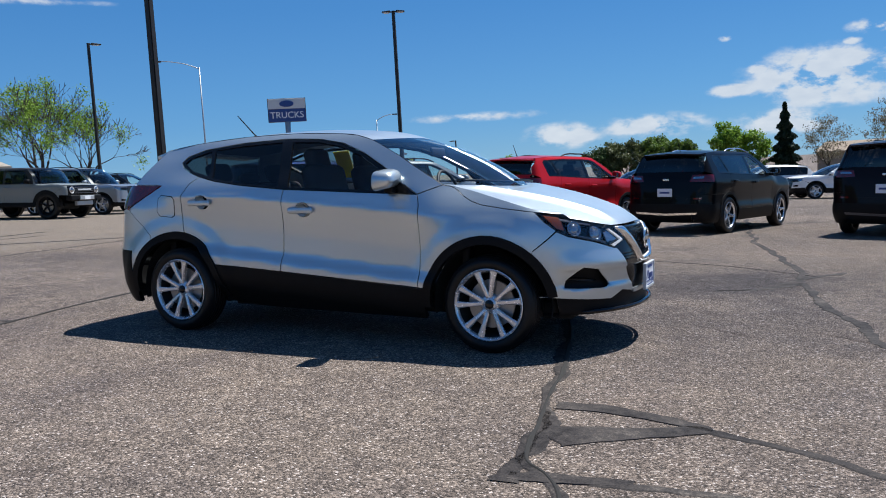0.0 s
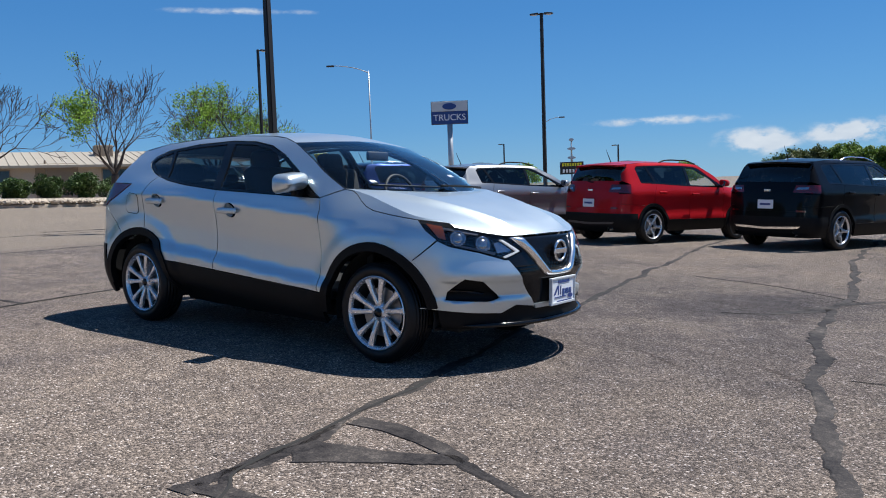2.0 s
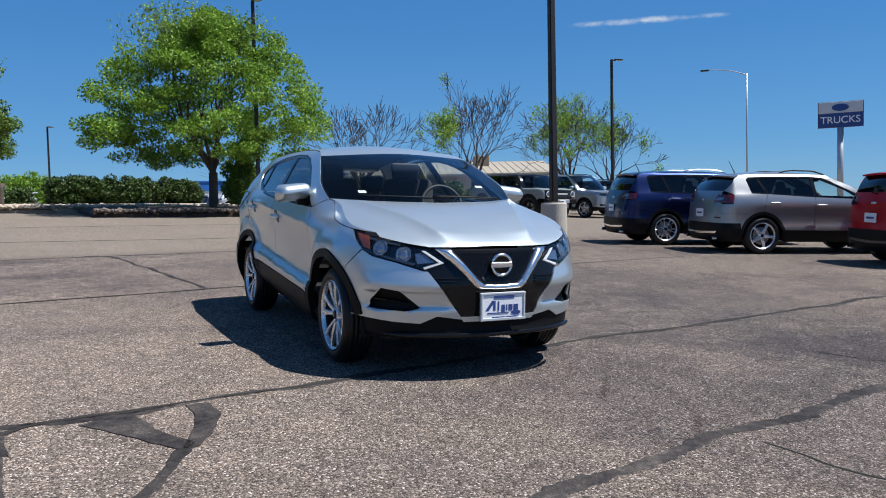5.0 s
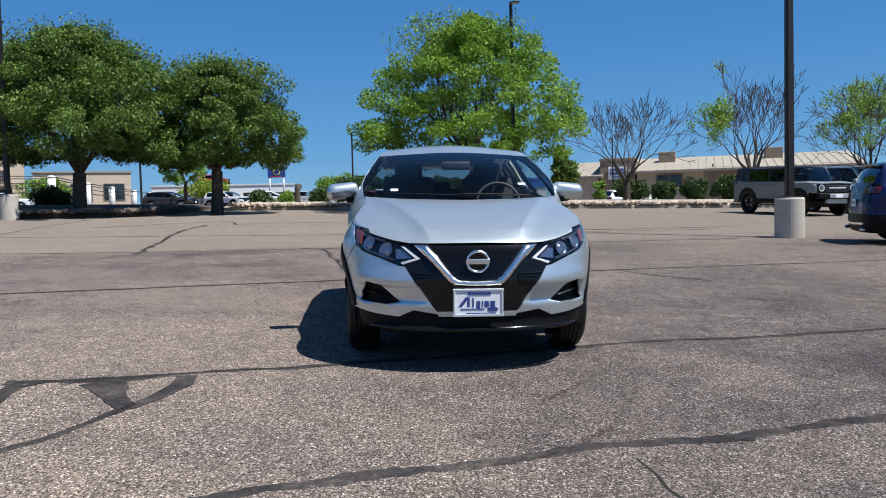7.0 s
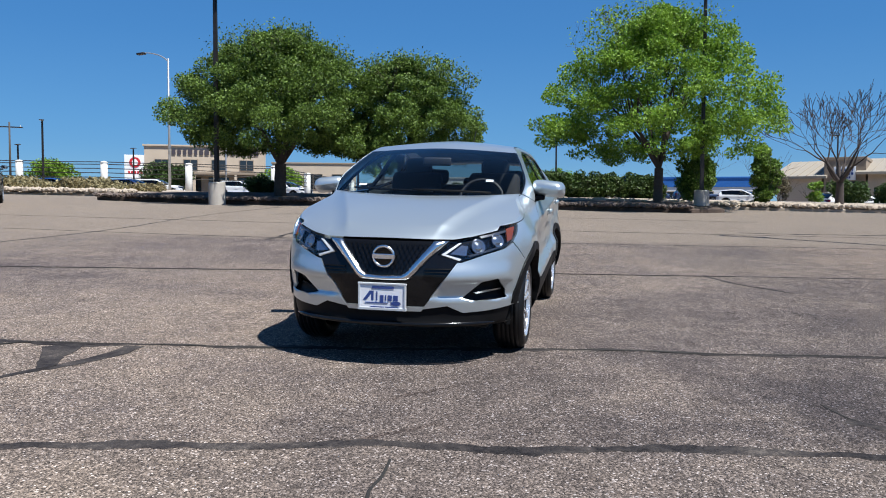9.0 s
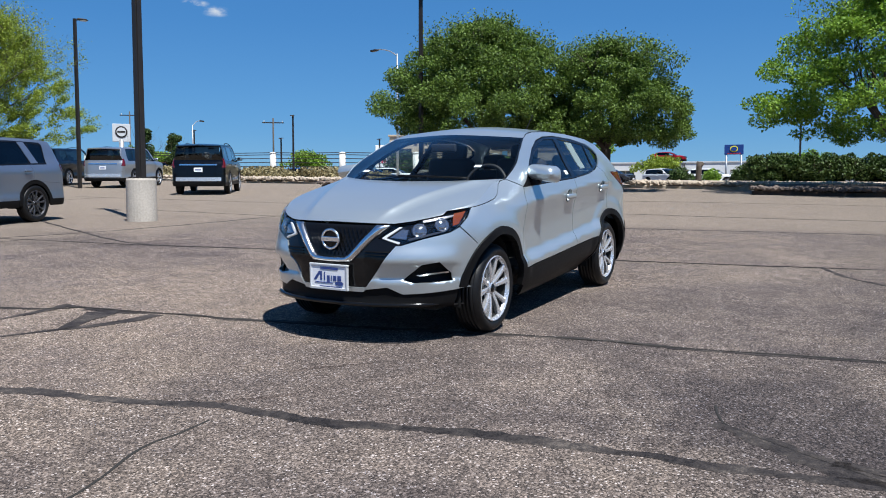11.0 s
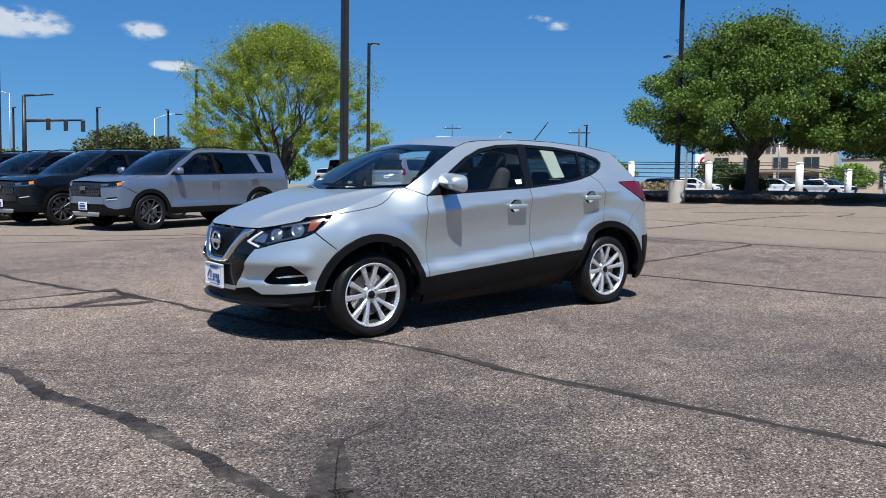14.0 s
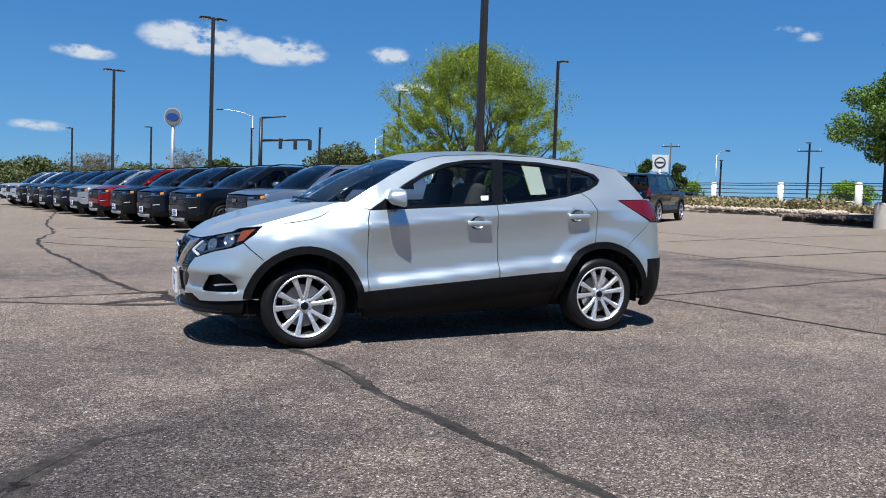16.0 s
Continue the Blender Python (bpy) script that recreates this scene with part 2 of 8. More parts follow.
def lathe(profile, sides=40, axis="y"):
    """Vertices and faces of a profile of (radius, along) turned round an axis."""
    verts, faces = [], []
    n = len(profile)
    for s in range(sides):
        t = 2 * math.pi * s / sides
        for r, h in profile:
            c, d = r * math.cos(t), r * math.sin(t)
            verts.append((c, h, d) if axis == "y" else (c, d, h))
    for s in range(sides):
        o = (s + 1) % sides
        for i in range(n - 1):
            faces.append((s * n + i, s * n + i + 1, o * n + i + 1, o * n + i))
    return verts, faces


def join(*pieces):
    verts, faces = [], []
    for v, f in pieces:
        o = len(verts)
        verts += [tuple(p) for p in v]
        faces += [tuple(i + o for i in q) for q in f]
    return verts, faces


def letters(name, text, size, mat, parent, m, depth=0.01):
    """Raised letters in the built-in font, as a mesh."""
    cu = bpy.data.curves.new(name, "FONT")
    cu.body, cu.size, cu.extrude, cu.align_x, cu.align_y = text, size, depth, "CENTER", "CENTER"
    tmp = bpy.data.objects.new(name, cu)
    me = bpy.data.meshes.new_from_object(tmp)
    bpy.data.objects.remove(tmp)
    me.materials.clear()
    ob = part(name, me, mat, parent)
    ob.matrix_local = m
    return ob


def lot(x, y):
    """The height of the ground: the lot's even slope, which levels out far off."""
    r = math.hypot(x, y)
    g = 1.0 if r < 60 else (60 + 25 * (1 - math.exp(-(r - 60) / 25))) / r
    return -(0.03182 * x + 0.02001 * y) * g - below(x)


def below(x):
    """How far the ground beyond the rock bed lies below the lot's plane."""
    t = min(1.0, max(0.0, (-x - 41.5) / 6.0))
    return 0.85 * t * t * (3 - 2 * t)


def on_lot(x, y, heading=0.0, dz=0.0):
    """A pose on the sloping lot, turned by heading."""
    return Matrix.Translation((x, y, lot(x, y) + dz)) @ SLOPE @ pose(0, 0, 0, 0, 0, heading)


def upright(x, y, heading=0.0, dz=0.0):
    return pose(x, y, lot(x, y) + dz, 0, 0, heading)

# ---- the lot ----
def asphalt():
    m, k, b, _ = material("worn_asphalt")
    at = place(k)
    x = k.add("ShaderNodeSeparateXYZ", {0: at})
    broad = k.noise(at, 0.16, 5.0, 0.6)
    mid = k.noise(at, 0.9, 5.0, 0.62)
    spot = k.noise(at, 5.5, 4.0, 0.6)
    chip = k.add("ShaderNodeTexVoronoi", {"Vector": at, "Scale": 112.0, "Randomness": 1.0})
    chip2 = k.add("ShaderNodeTexVoronoi", {"Vector": at, "Scale": 230.0, "Randomness": 1.0})
    grit = k.add("ShaderNodeSeparateXYZ", {0: chip.outputs["Color"]}).outputs[0]
    grit2 = k.add("ShaderNodeSeparateXYZ", {0: chip2.outputs["Color"]}).outputs[0]
    lot_edge = k.math("ADD", k.math("ADD", x.outputs[0], k.math("MULTIPLY", x.outputs[1], 0.22)), k.math("MULTIPLY", mid, 1.2))
    old = k.math("SUBTRACT", 0.0, k.math("MULTIPLY", k.math("ADD", lot_edge, 7.7), 0.8), clamp=True)
    row = k.math("MULTIPLY", k.math("SUBTRACT", k.math("MULTIPLY", mid, 3.0), k.math("ADD", x.outputs[1], 8.0)), 0.3, clamp=True)
    old = k.math("MAXIMUM", old, k.math("MULTIPLY", row, 0.8))
    stone = k.ramp(grit, [(0.0, (0.014, 0.013, 0.012)), (0.3, (0.095, 0.081, 0.069)), (0.62, (0.215, 0.18, 0.148)), (0.86, (0.39, 0.325, 0.265)), (0.95, (0.52, 0.45, 0.38)), (1.0, (0.92, 0.86, 0.79))])
    stone2 = k.ramp(grit2, [(0.0, (0.03, 0.027, 0.025)), (0.6, (0.18, 0.155, 0.13)), (1.0, (0.52, 0.445, 0.37))])
    base = k.mix(0.30, stone, stone2)
    tar = k.ramp(chip.outputs["Distance"], [(0.0, (1, 1, 1)), (0.75, (0.45, 0.45, 0.45))])
    base = k.add("ShaderNodeMix", {0: 0.7, 6: base, 7: tar}, data_type="RGBA", blend_type="MULTIPLY").outputs[2]
    stain = k.ramp(k.math("ADD", k.math("MULTIPLY", broad, 0.6), k.math("MULTIPLY", mid, 0.4)), [(0.36, (0.64, 0.63, 0.68)), (0.47, (1.13, 1.10, 1.12)), (0.62, (1.62, 1.56, 1.48))])
    base = k.add("ShaderNodeMix", {0: 1.0, 6: base, 7: stain}, data_type="RGBA", blend_type="MULTIPLY").outputs[2]
    blot = k.ramp(spot, [(0.34, (0.82, 0.815, 0.82)), (0.5, (1.0, 1.0, 1.0)), (0.66, (1.13, 1.12, 1.10))])
    base = k.add("ShaderNodeMix", {0: 1.0, 6: base, 7: blot}, data_type="RGBA", blend_type="MULTIPLY").outputs[2]
    # bands along y: older asphalt tone, plus sun-angle brightness put into the colour
    age_and_sun_tone = k.ramp(k.math("MULTIPLY", k.math("ADD", x.outputs[1], 5.0), 0.09, clamp=True), [(0.0, (1.04, 1.03, 1.03)), (0.30, (1.16, 1.135, 1.10)), (0.50, (1.04, 1.03, 1.01)), (0.64, (1.05, 1.045, 1.04)), (0.78, (0.88, 0.885, 0.89)), (0.88, (0.98, 0.97, 0.95)), (1.0, (1.22, 1.19, 1.13))])
    base = k.add("ShaderNodeMix", {0: 1.0, 6: base, 7: age_and_sun_tone}, data_type="RGBA", blend_type="MULTIPLY").outputs[2]
    # an old, darker coat of sealer with a ragged edge
    coat = None
    for cx, cy, sx, sy, much in ((2.45, 3.0, 0.70, 0.82, 1.6), (4.35, 1.85, 2.4, 2.2, 1.0)):
        off = k.vec("MULTIPLY", k.vec("SUBTRACT", at, (cx, cy, 0.0)), (sx, sy, 0.0))
        ragged = k.math("ADD", k.math("MULTIPLY", k.math("SUBTRACT", mid, 0.5), 1.7), k.math("MULTIPLY", k.math("SUBTRACT", spot, 0.5), 0.7))
        spread = k.math("MULTIPLY", k.math("SUBTRACT", 1.05, k.math("ADD", k.vec("LENGTH", off), ragged)), much, clamp=True)
        coat = spread if coat is None else k.math("MAXIMUM", coat, spread)
    base = k.add("ShaderNodeMix", {0: coat, 6: base, 7: (0.64, 0.65, 0.69, 1)}, data_type="RGBA", blend_type="MULTIPLY").outputs[2]
    # two faint greasy drag marks
    for ax, ay, bx, by in ((3.86, 0.15, 3.22, 0.72), (3.04, 0.20, 2.44, 0.66)):
        ln = math.hypot(bx - ax, by - ay)
        rel = k.vec("SUBTRACT", at, ((ax + bx) / 2, (ay + by) / 2, 0.0))
        along = k.vec("DOT_PRODUCT", rel, ((bx - ax) / ln * 2 / ln, (by - ay) / ln * 2 / ln, 0.0))
        across = k.vec("DOT_PRODUCT", rel, (-(by - ay) / ln / 0.035, (bx - ax) / ln / 0.035, 0.0))
        across = k.math("ADD", across, k.math("MULTIPLY", k.math("SUBTRACT", spot, 0.5), 4.0))
        mark = k.math("SUBTRACT", 1.0, k.math("ADD", k.math("MULTIPLY", along, along), k.math("MULTIPLY", across, across)), clamp=True)
        base = k.add("ShaderNodeMix", {0: mark, 6: base, 7: (0.58, 0.55, 0.54, 1)}, data_type="RGBA", blend_type="MULTIPLY").outputs[2]
    tan = k.mix(mid, (0.245, 0.202, 0.152, 1), (0.345, 0.288, 0.222, 1))
    fleck = k.add("ShaderNodeMix", {0: 0.5, 6: tan, 7: k.ramp(grit, [(0.0, (0.45, 0.45, 0.45)), (1.0, (1.45, 1.45, 1.45))])}, data_type="RGBA", blend_type="MULTIPLY").outputs[2]
    worn = k.mix(k.math("MULTIPLY", old, 0.85), base, fleck)
    k.link(k.add("ShaderNodeMix", {0: 1.0, 6: worn, 7: (0.81, 0.80, 0.845, 1)}, data_type="RGBA", blend_type="MULTIPLY").outputs[2], b.inputs["Base Color"])
    k.link(k.ramp(mid, [(0.3, (0.72, 0.72, 0.72)), (0.7, (0.9, 0.9, 0.9))]), b.inputs["Roughness"])
    high = k.math("ADD", k.math("SUBTRACT", 1.0, chip.outputs["Distance"]), k.math("MULTIPLY", k.math("SUBTRACT", 1.0, chip2.outputs["Distance"]), 0.6))
    bump(k, b, high, 0.8, 0.008)
    b.inputs["Specular IOR Level"].default_value = 0.12
    b.inputs["Diffuse Roughness"].default_value = 0.4
    return m


ASPHALT = asphalt()
rings = [0.0, 4, 8, 14, 20, 28, 36, 44, 52, 60, 70, 82, 96, 115, 145, 190, 260, 400, 700, 1300, 2600, 4200]
verts, faces = [(0, 0, lot(0, 0))], []
SIDES = 72
for r in rings[1:]:
    for s in range(SIDES):
        t = 2 * math.pi * s / SIDES
        gx, gy = r * math.cos(t), r * math.sin(t)
        verts.append((gx, gy, lot(gx, gy)))
for s in range(SIDES):
    faces.append((0, 1 + s, 1 + (s + 1) % SIDES))
for i in range(len(rings) - 2):
    for s in range(SIDES):
        a, b = 1 + i * SIDES, 1 + (i + 1) * SIDES
        n = (s + 1) % SIDES
        faces.append((a + s, b + s, b + n, a + n))
tagged(part("ground", raw(verts, faces, True), ASPHALT), "worn grey and tan asphalt car lot with pale chippings", "asphalt", kind="structure")

def sealant():
    """Old poured tar: dark streaks, dusty worn spots and embedded grit."""
    m, k, b, _ = material("crack_sealant")
    at = place(k)
    wide, fine, grit = k.noise(at, 2.6, 5.0, 0.65), k.noise(at, 20.0, 4.0, 0.6), k.noise(at, 120.0, 2.0)
    mixed = k.math("ADD", k.math("MULTIPLY", wide, 0.45), k.math("ADD", k.math("MULTIPLY", fine, 0.28), k.math("MULTIPLY", grit, 0.27)))
    k.link(k.ramp(mixed, [(0.40, (0.010, 0.0085, 0.009)), (0.48, (0.034, 0.029, 0.028)), (0.55, (0.054, 0.046, 0.042)), (0.62, (0.125, 0.105, 0.091))]), b.inputs["Base Color"])
    b.inputs["Roughness"].default_value = 0.8
    b.inputs["Specular IOR Level"].default_value = 0.18
    bump(k, b, k.math("ADD", fine, k.math("MULTIPLY", grit, 0.4)), 0.35, 0.006)
    return m


SEAL = sealant()
CRACK = plain("open_crack", (0.02, 0.018, 0.016), 0.95)


def seam(points, width, mat, rough=0.35, name="crack_seal", label="dark tar sealant poured along a pavement crack"):
    """A poured strip along a wandering line, a few millimetres proud."""
    pts = [Vector((x, y, 0)) for x, y in points]
    line = []
    for i in range(len(pts) - 1):
        p0, p1, p2, p3 = pts[max(i - 1, 0)], pts[i], pts[i + 1], pts[min(i + 2, len(pts) - 1)]
        n = max(2, int((p2 - p1).length / (0.03 if p1.length < 9 else 0.08)))
        for j in range(n):
            t = j / n
            line.append(0.5 * ((2 * p1) + (p2 - p0) * t + (2 * p0 - 5 * p1 + 4 * p2 - p3) * t * t + (3 * p1 - p0 - 3 * p2 + p3) * t ** 3))
    line.append(pts[-1])
    verts, faces = [], []
    for i, p in enumerate(line):
        d = (line[min(i + 1, len(line) - 1)] - line[max(i - 1, 0)]).normalized()
        side = Vector((-d.y, d.x, 0))
        wob = noise.noise(p * 1.3) * 0.09 + noise.noise(p * 6.0) * 0.025
        p = p + side * wob * min(1, width * 14)
        w = width * 0.5 * (1 + rough * noise.noise(p * 3.1 + Vector((9, 2, 0))) * 1.6)
        l = w * (1 + 0.5 * noise.noise(p * 17) + 0.25 * noise.noise(p * 41)), w * (1 + 0.5 * noise.noise(p * 17 + Vector((3, 7, 1))) + 0.25 * noise.noise(p * 43))
        for o, z in ((l[0] + 0.004, 0.0008), (l[0] * 0.85, 0.0045), (-l[1] * 0.85, 0.0045), (-l[1] - 0.004, 0.0008)):
            q = p + side * o
            verts.append((q.x, q.y, lot(q.x, q.y) + z))
    for i in range(len(line) - 1):
        for s in range(3):
            a = i * 4 + s
            faces.append((a, a + 1, a + 5, a + 4))
    return tagged(part(name, raw(verts, faces, False), mat), label, "pavement seam", "pavement seams", "structure")


seam([(5.2, -30), (4.8, -20.4), (4.26, -15.7), (4.28, -11.5), (3.46, -7.4), (2.9, -4.8), (2.45, -3.1), (2.2, -2.7), (2.1, -2.3), (2.0, -1.75), (1.9, -1.1), (1.7, -0.2), (1.45, 0.7), (1.3, 1.2), (1.17, 2.2), (1.0, 3.0), (0.83, 3.95), (0.4, 6.0), (0.1, 7.8), (-0.45, 10.4), (-1, 16)], 0.07, SEAL, 0.6)
def finer(poly, step):
    out = []
    for i, a in enumerate(poly):
        b = poly[(i + 1) % len(poly)]
        n = max(1, int(math.hypot(b[0] - a[0], b[1] - a[1]) / step))
        out += [(a[0] + (b[0] - a[0]) * j / n, a[1] + (b[1] - a[1]) * j / n) for j in range(n)]
    return out


def tar_patch(outline, label):
    """A spread of tar with a ragged edge, a few millimetres proud."""
    ring = finer([(x, y) for x, y in outline], 0.03)
    mid = np.mean(outline, 0)
    edge, top = [], []
    for x, y in ring:
        d = Vector((x - mid[0], y - mid[1], 0))
        grow_by = 1 + (0.10 * noise.noise(Vector((x, y, 0)) * 9) + 0.06 * noise.noise(Vector((x, y, 3)) * 30)) / max(d.length, 0.15) * 0.25
        for out, k, z in ((edge, grow_by, 0.0012), (top, grow_by - 0.02, 0.0052)):
            px, py = mid[0] + d.x * k, mid[1] + d.y * k
            out.append((px, py, lot(px, py) + z))
    n = len(ring)
    bm = bmesh.new()
    v = [bm.verts.new(q) for q in edge + top]
    for a in range(n):
        bm.faces.new((v[a], v[(a + 1) % n], v[n + (a + 1) % n], v[n + a]))
    bmesh.ops.triangulate(bm, faces=[bm.faces.new(v[n:])])
    bmesh.ops.recalc_face_normals(bm, faces=bm.faces[:])
    return tagged(part("tar_patch", bm, SEAL), label, "pavement seam", "pavement seams", "structure")


tar_patch([(2.30, -2.50), (2.22, -2.40), (2.16, -2.25), (2.32, -2.19), (2.52, -2.15), (2.80, -2.0), (2.90, -2.05), (2.86, -2.10), (2.58, -2.29), (2.42, -2.40)], "flared dark tar patch where pavement cracks meet")
tar_patch([(2.10, -1.95), (2.08, -1.82), (2.38, -1.80), (2.68, -1.90), (2.88, -2.0), (2.89, -2.07), (2.55, -1.97), (2.30, -1.93)], "curved dark tar patch beside a pavement crack")
tar_patch([(2.20, -2.95), (2.26, -2.83), (2.45, -2.82), (2.68, -2.79), (2.66, -2.86), (2.38, -2.93)], "small dark tar patch on a crack")
seam([(2.84, -2.03), (3.09, -2.14), (3.37, -2.27), (3.6, -2.42), (4.4, -2.6), (6, -2.3)], 0.05, SEAL)
seam([(2.2, -2.9), (2.57, -2.86), (3.04, -2.80), (3.9, -2.80), (5.5, -3.1)], 0.045, SEAL)
seam([(2.22, -2.98), (2.2, -2.72), (2.17, -2.40), (2.05, -2.02)], 0.085, SEAL, 0.8)
seam([(5.2, -4.2), (4.6, -2.4), (4.12, -1.0), (3.92, -0.3), (3.79, 0.2), (3.68, 0.72), (3.58, 1.25), (3.46, 1.85), (3.34, 2.5), (3.25, 3.0), (3.2, 4.0), (3.1, 5.0), (2.67, 7.4), (2.3, 10), (1.8, 16)], 0.085, SEAL)
seam([(3.14, 3.5), (3.02, 3.22), (2.88, 2.98), (2.72, 2.72)], 0.15, SEAL, 0.5)
seam([(3.05, 3.25), (3.15, 3.6), (3.6, 4.6)], 0.08, SEAL)
seam([(-1.2, -10), (-1.77, -6.3), (-2.45, -3.6), (-2.85, -1.9), (-3.1, -1.0), (-3.4, 0.2), (-3.56, 1.2), (-3.75, 2.0), (-4.0, 3.1), (-4.4, 5.0), (-5, 8)], 0.045, SEAL)
seam([(-3.1, -1.0), (-4.0, -1.12), (-6.2, -1.46), (-7.9, -1.75), (-8.3, -2.2)], 0.06, SEAL, 0.7)
seam([(-4.0, 2.7), (-3.2, 3.0), (-2.5, 3.5)], 0.06, SEAL, 0.6)
seam([(-7.2, -5.0), (-10.2, -5.4), (-15, -6.0), (-17.8, -6.0)], 0.09, SEAL, 0.7)
seam([(-16.5, -9), (-20, -6), (-17.8, -5.1), (-18.7, -4), (-19.3, -1.1), (-19.8, 6)], 0.08, SEAL, 0.5)
seam([(-13.9, 4.6), (-13.9, 5.4), (-14.2, 6.8), (-14.8, 9)], 0.12, SEAL, 0.7)
seam([(-7.9, -14), (-7.7, -6), (-8.4, -1), (-9.2, 3), (-10.2, 8)], 0.05, SEAL, 0.7)
seam([(-12, -22), (-12.4, -9), (-12.6, 0), (-13.5, 8)], 0.06, SEAL)
seam([(-4.6, -13.7), (-2.2, -8), (-1.8, -6.4)], 0.06, SEAL)
seam([(3.8, -13.4), (-1.0, -9.6), (-7, -9.0), (-15, -10.4), (-22, -11)], 0.05, SEAL)
seam([(4.3, -11.8), (2.3, -9.8), (-1.2, -8.8)], 0.05, SEAL)
seam([(4.1, -17), (-3, -19), (-12, -20.5)], 0.06, SEAL)
seam([(3.9, 0.52), (4.1, 0.54), (4.36, 0.55), (4.9, 0.75), (5.6, 0.6)], 0.010, CRACK, 0.5, "open_crack", "thin open crack in the worn asphalt")
seam([(3.35, 4.1), (2.9, 4.5), (2.2, 5.0), (1.2, 5.4)], 0.012, CRACK, 0.5, "open_crack", "thin open crack in the worn asphalt")
seam([(2.42, 2.66), (2.58, 2.70), (2.74, 2.79), (2.95, 3.1), (3.16, 3.45)], 0.009, CRACK, 0.5, "open_crack", "thin open crack in the worn asphalt")
for pts in ([(3.46, -7.4), (2.9, -4.8), (2.45, -3.1), (2.2, -2.7), (2.1, -2.3), (2.0, -1.75), (1.9, -1.1), (1.7, -0.2), (1.45, 0.7), (1.3, 1.2), (1.17, 2.2), (1.0, 3.0), (0.83, 3.95), (0.4, 6.0)], [(-1.77, -6.3), (-2.45, -3.6), (-2.85, -1.9), (-3.1, -1.0), (-3.4, 0.2), (-3.56, 1.2), (-3.75, 2.0), (-4.0, 3.1)]):
    seam([(x + 0.012, y) for x, y in pts], 0.018, CRACK, 0.9, "open_crack", "dark open crack that has broken through its sealant").location.z = 0.0045

# ---- vehicles: a shell by sections, and panels cut from it ----
def line(points):
    """A smooth curve through (x, y) points that does not overshoot."""
    p = sorted(points)
    x, y = np.array([a for a, _ in p], float), np.array([b for _, b in p], float)
    h, d = np.diff(x), np.diff(y) / np.diff(x)
    m = np.zeros(len(x))
    m[0], m[-1] = d[0], d[-1]
    for i in range(1, len(x) - 1):
        m[i] = 0 if d[i - 1] * d[i] <= 0 else 2 * d[i - 1] * d[i] / (d[i - 1] + d[i])
    xs = np.linspace(x[0], x[-1], 500)
    j = np.clip(np.searchsorted(x, xs) - 1, 0, len(x) - 2)
    t = (xs - x[j]) / h[j]
    ys = y[j] * (1 + 2 * t) * (1 - t) ** 2 + h[j] * m[j] * t * (1 - t) ** 2 + y[j + 1] * t * t * (3 - 2 * t) + h[j] * m[j + 1] * t * t * (t - 1)
    return lambda v: np.interp(v, xs, ys)


def ease(v, a, b):
    t = np.clip((v - a) / (b - a), 0, 1)
    return t * t * (3 - 2 * t)


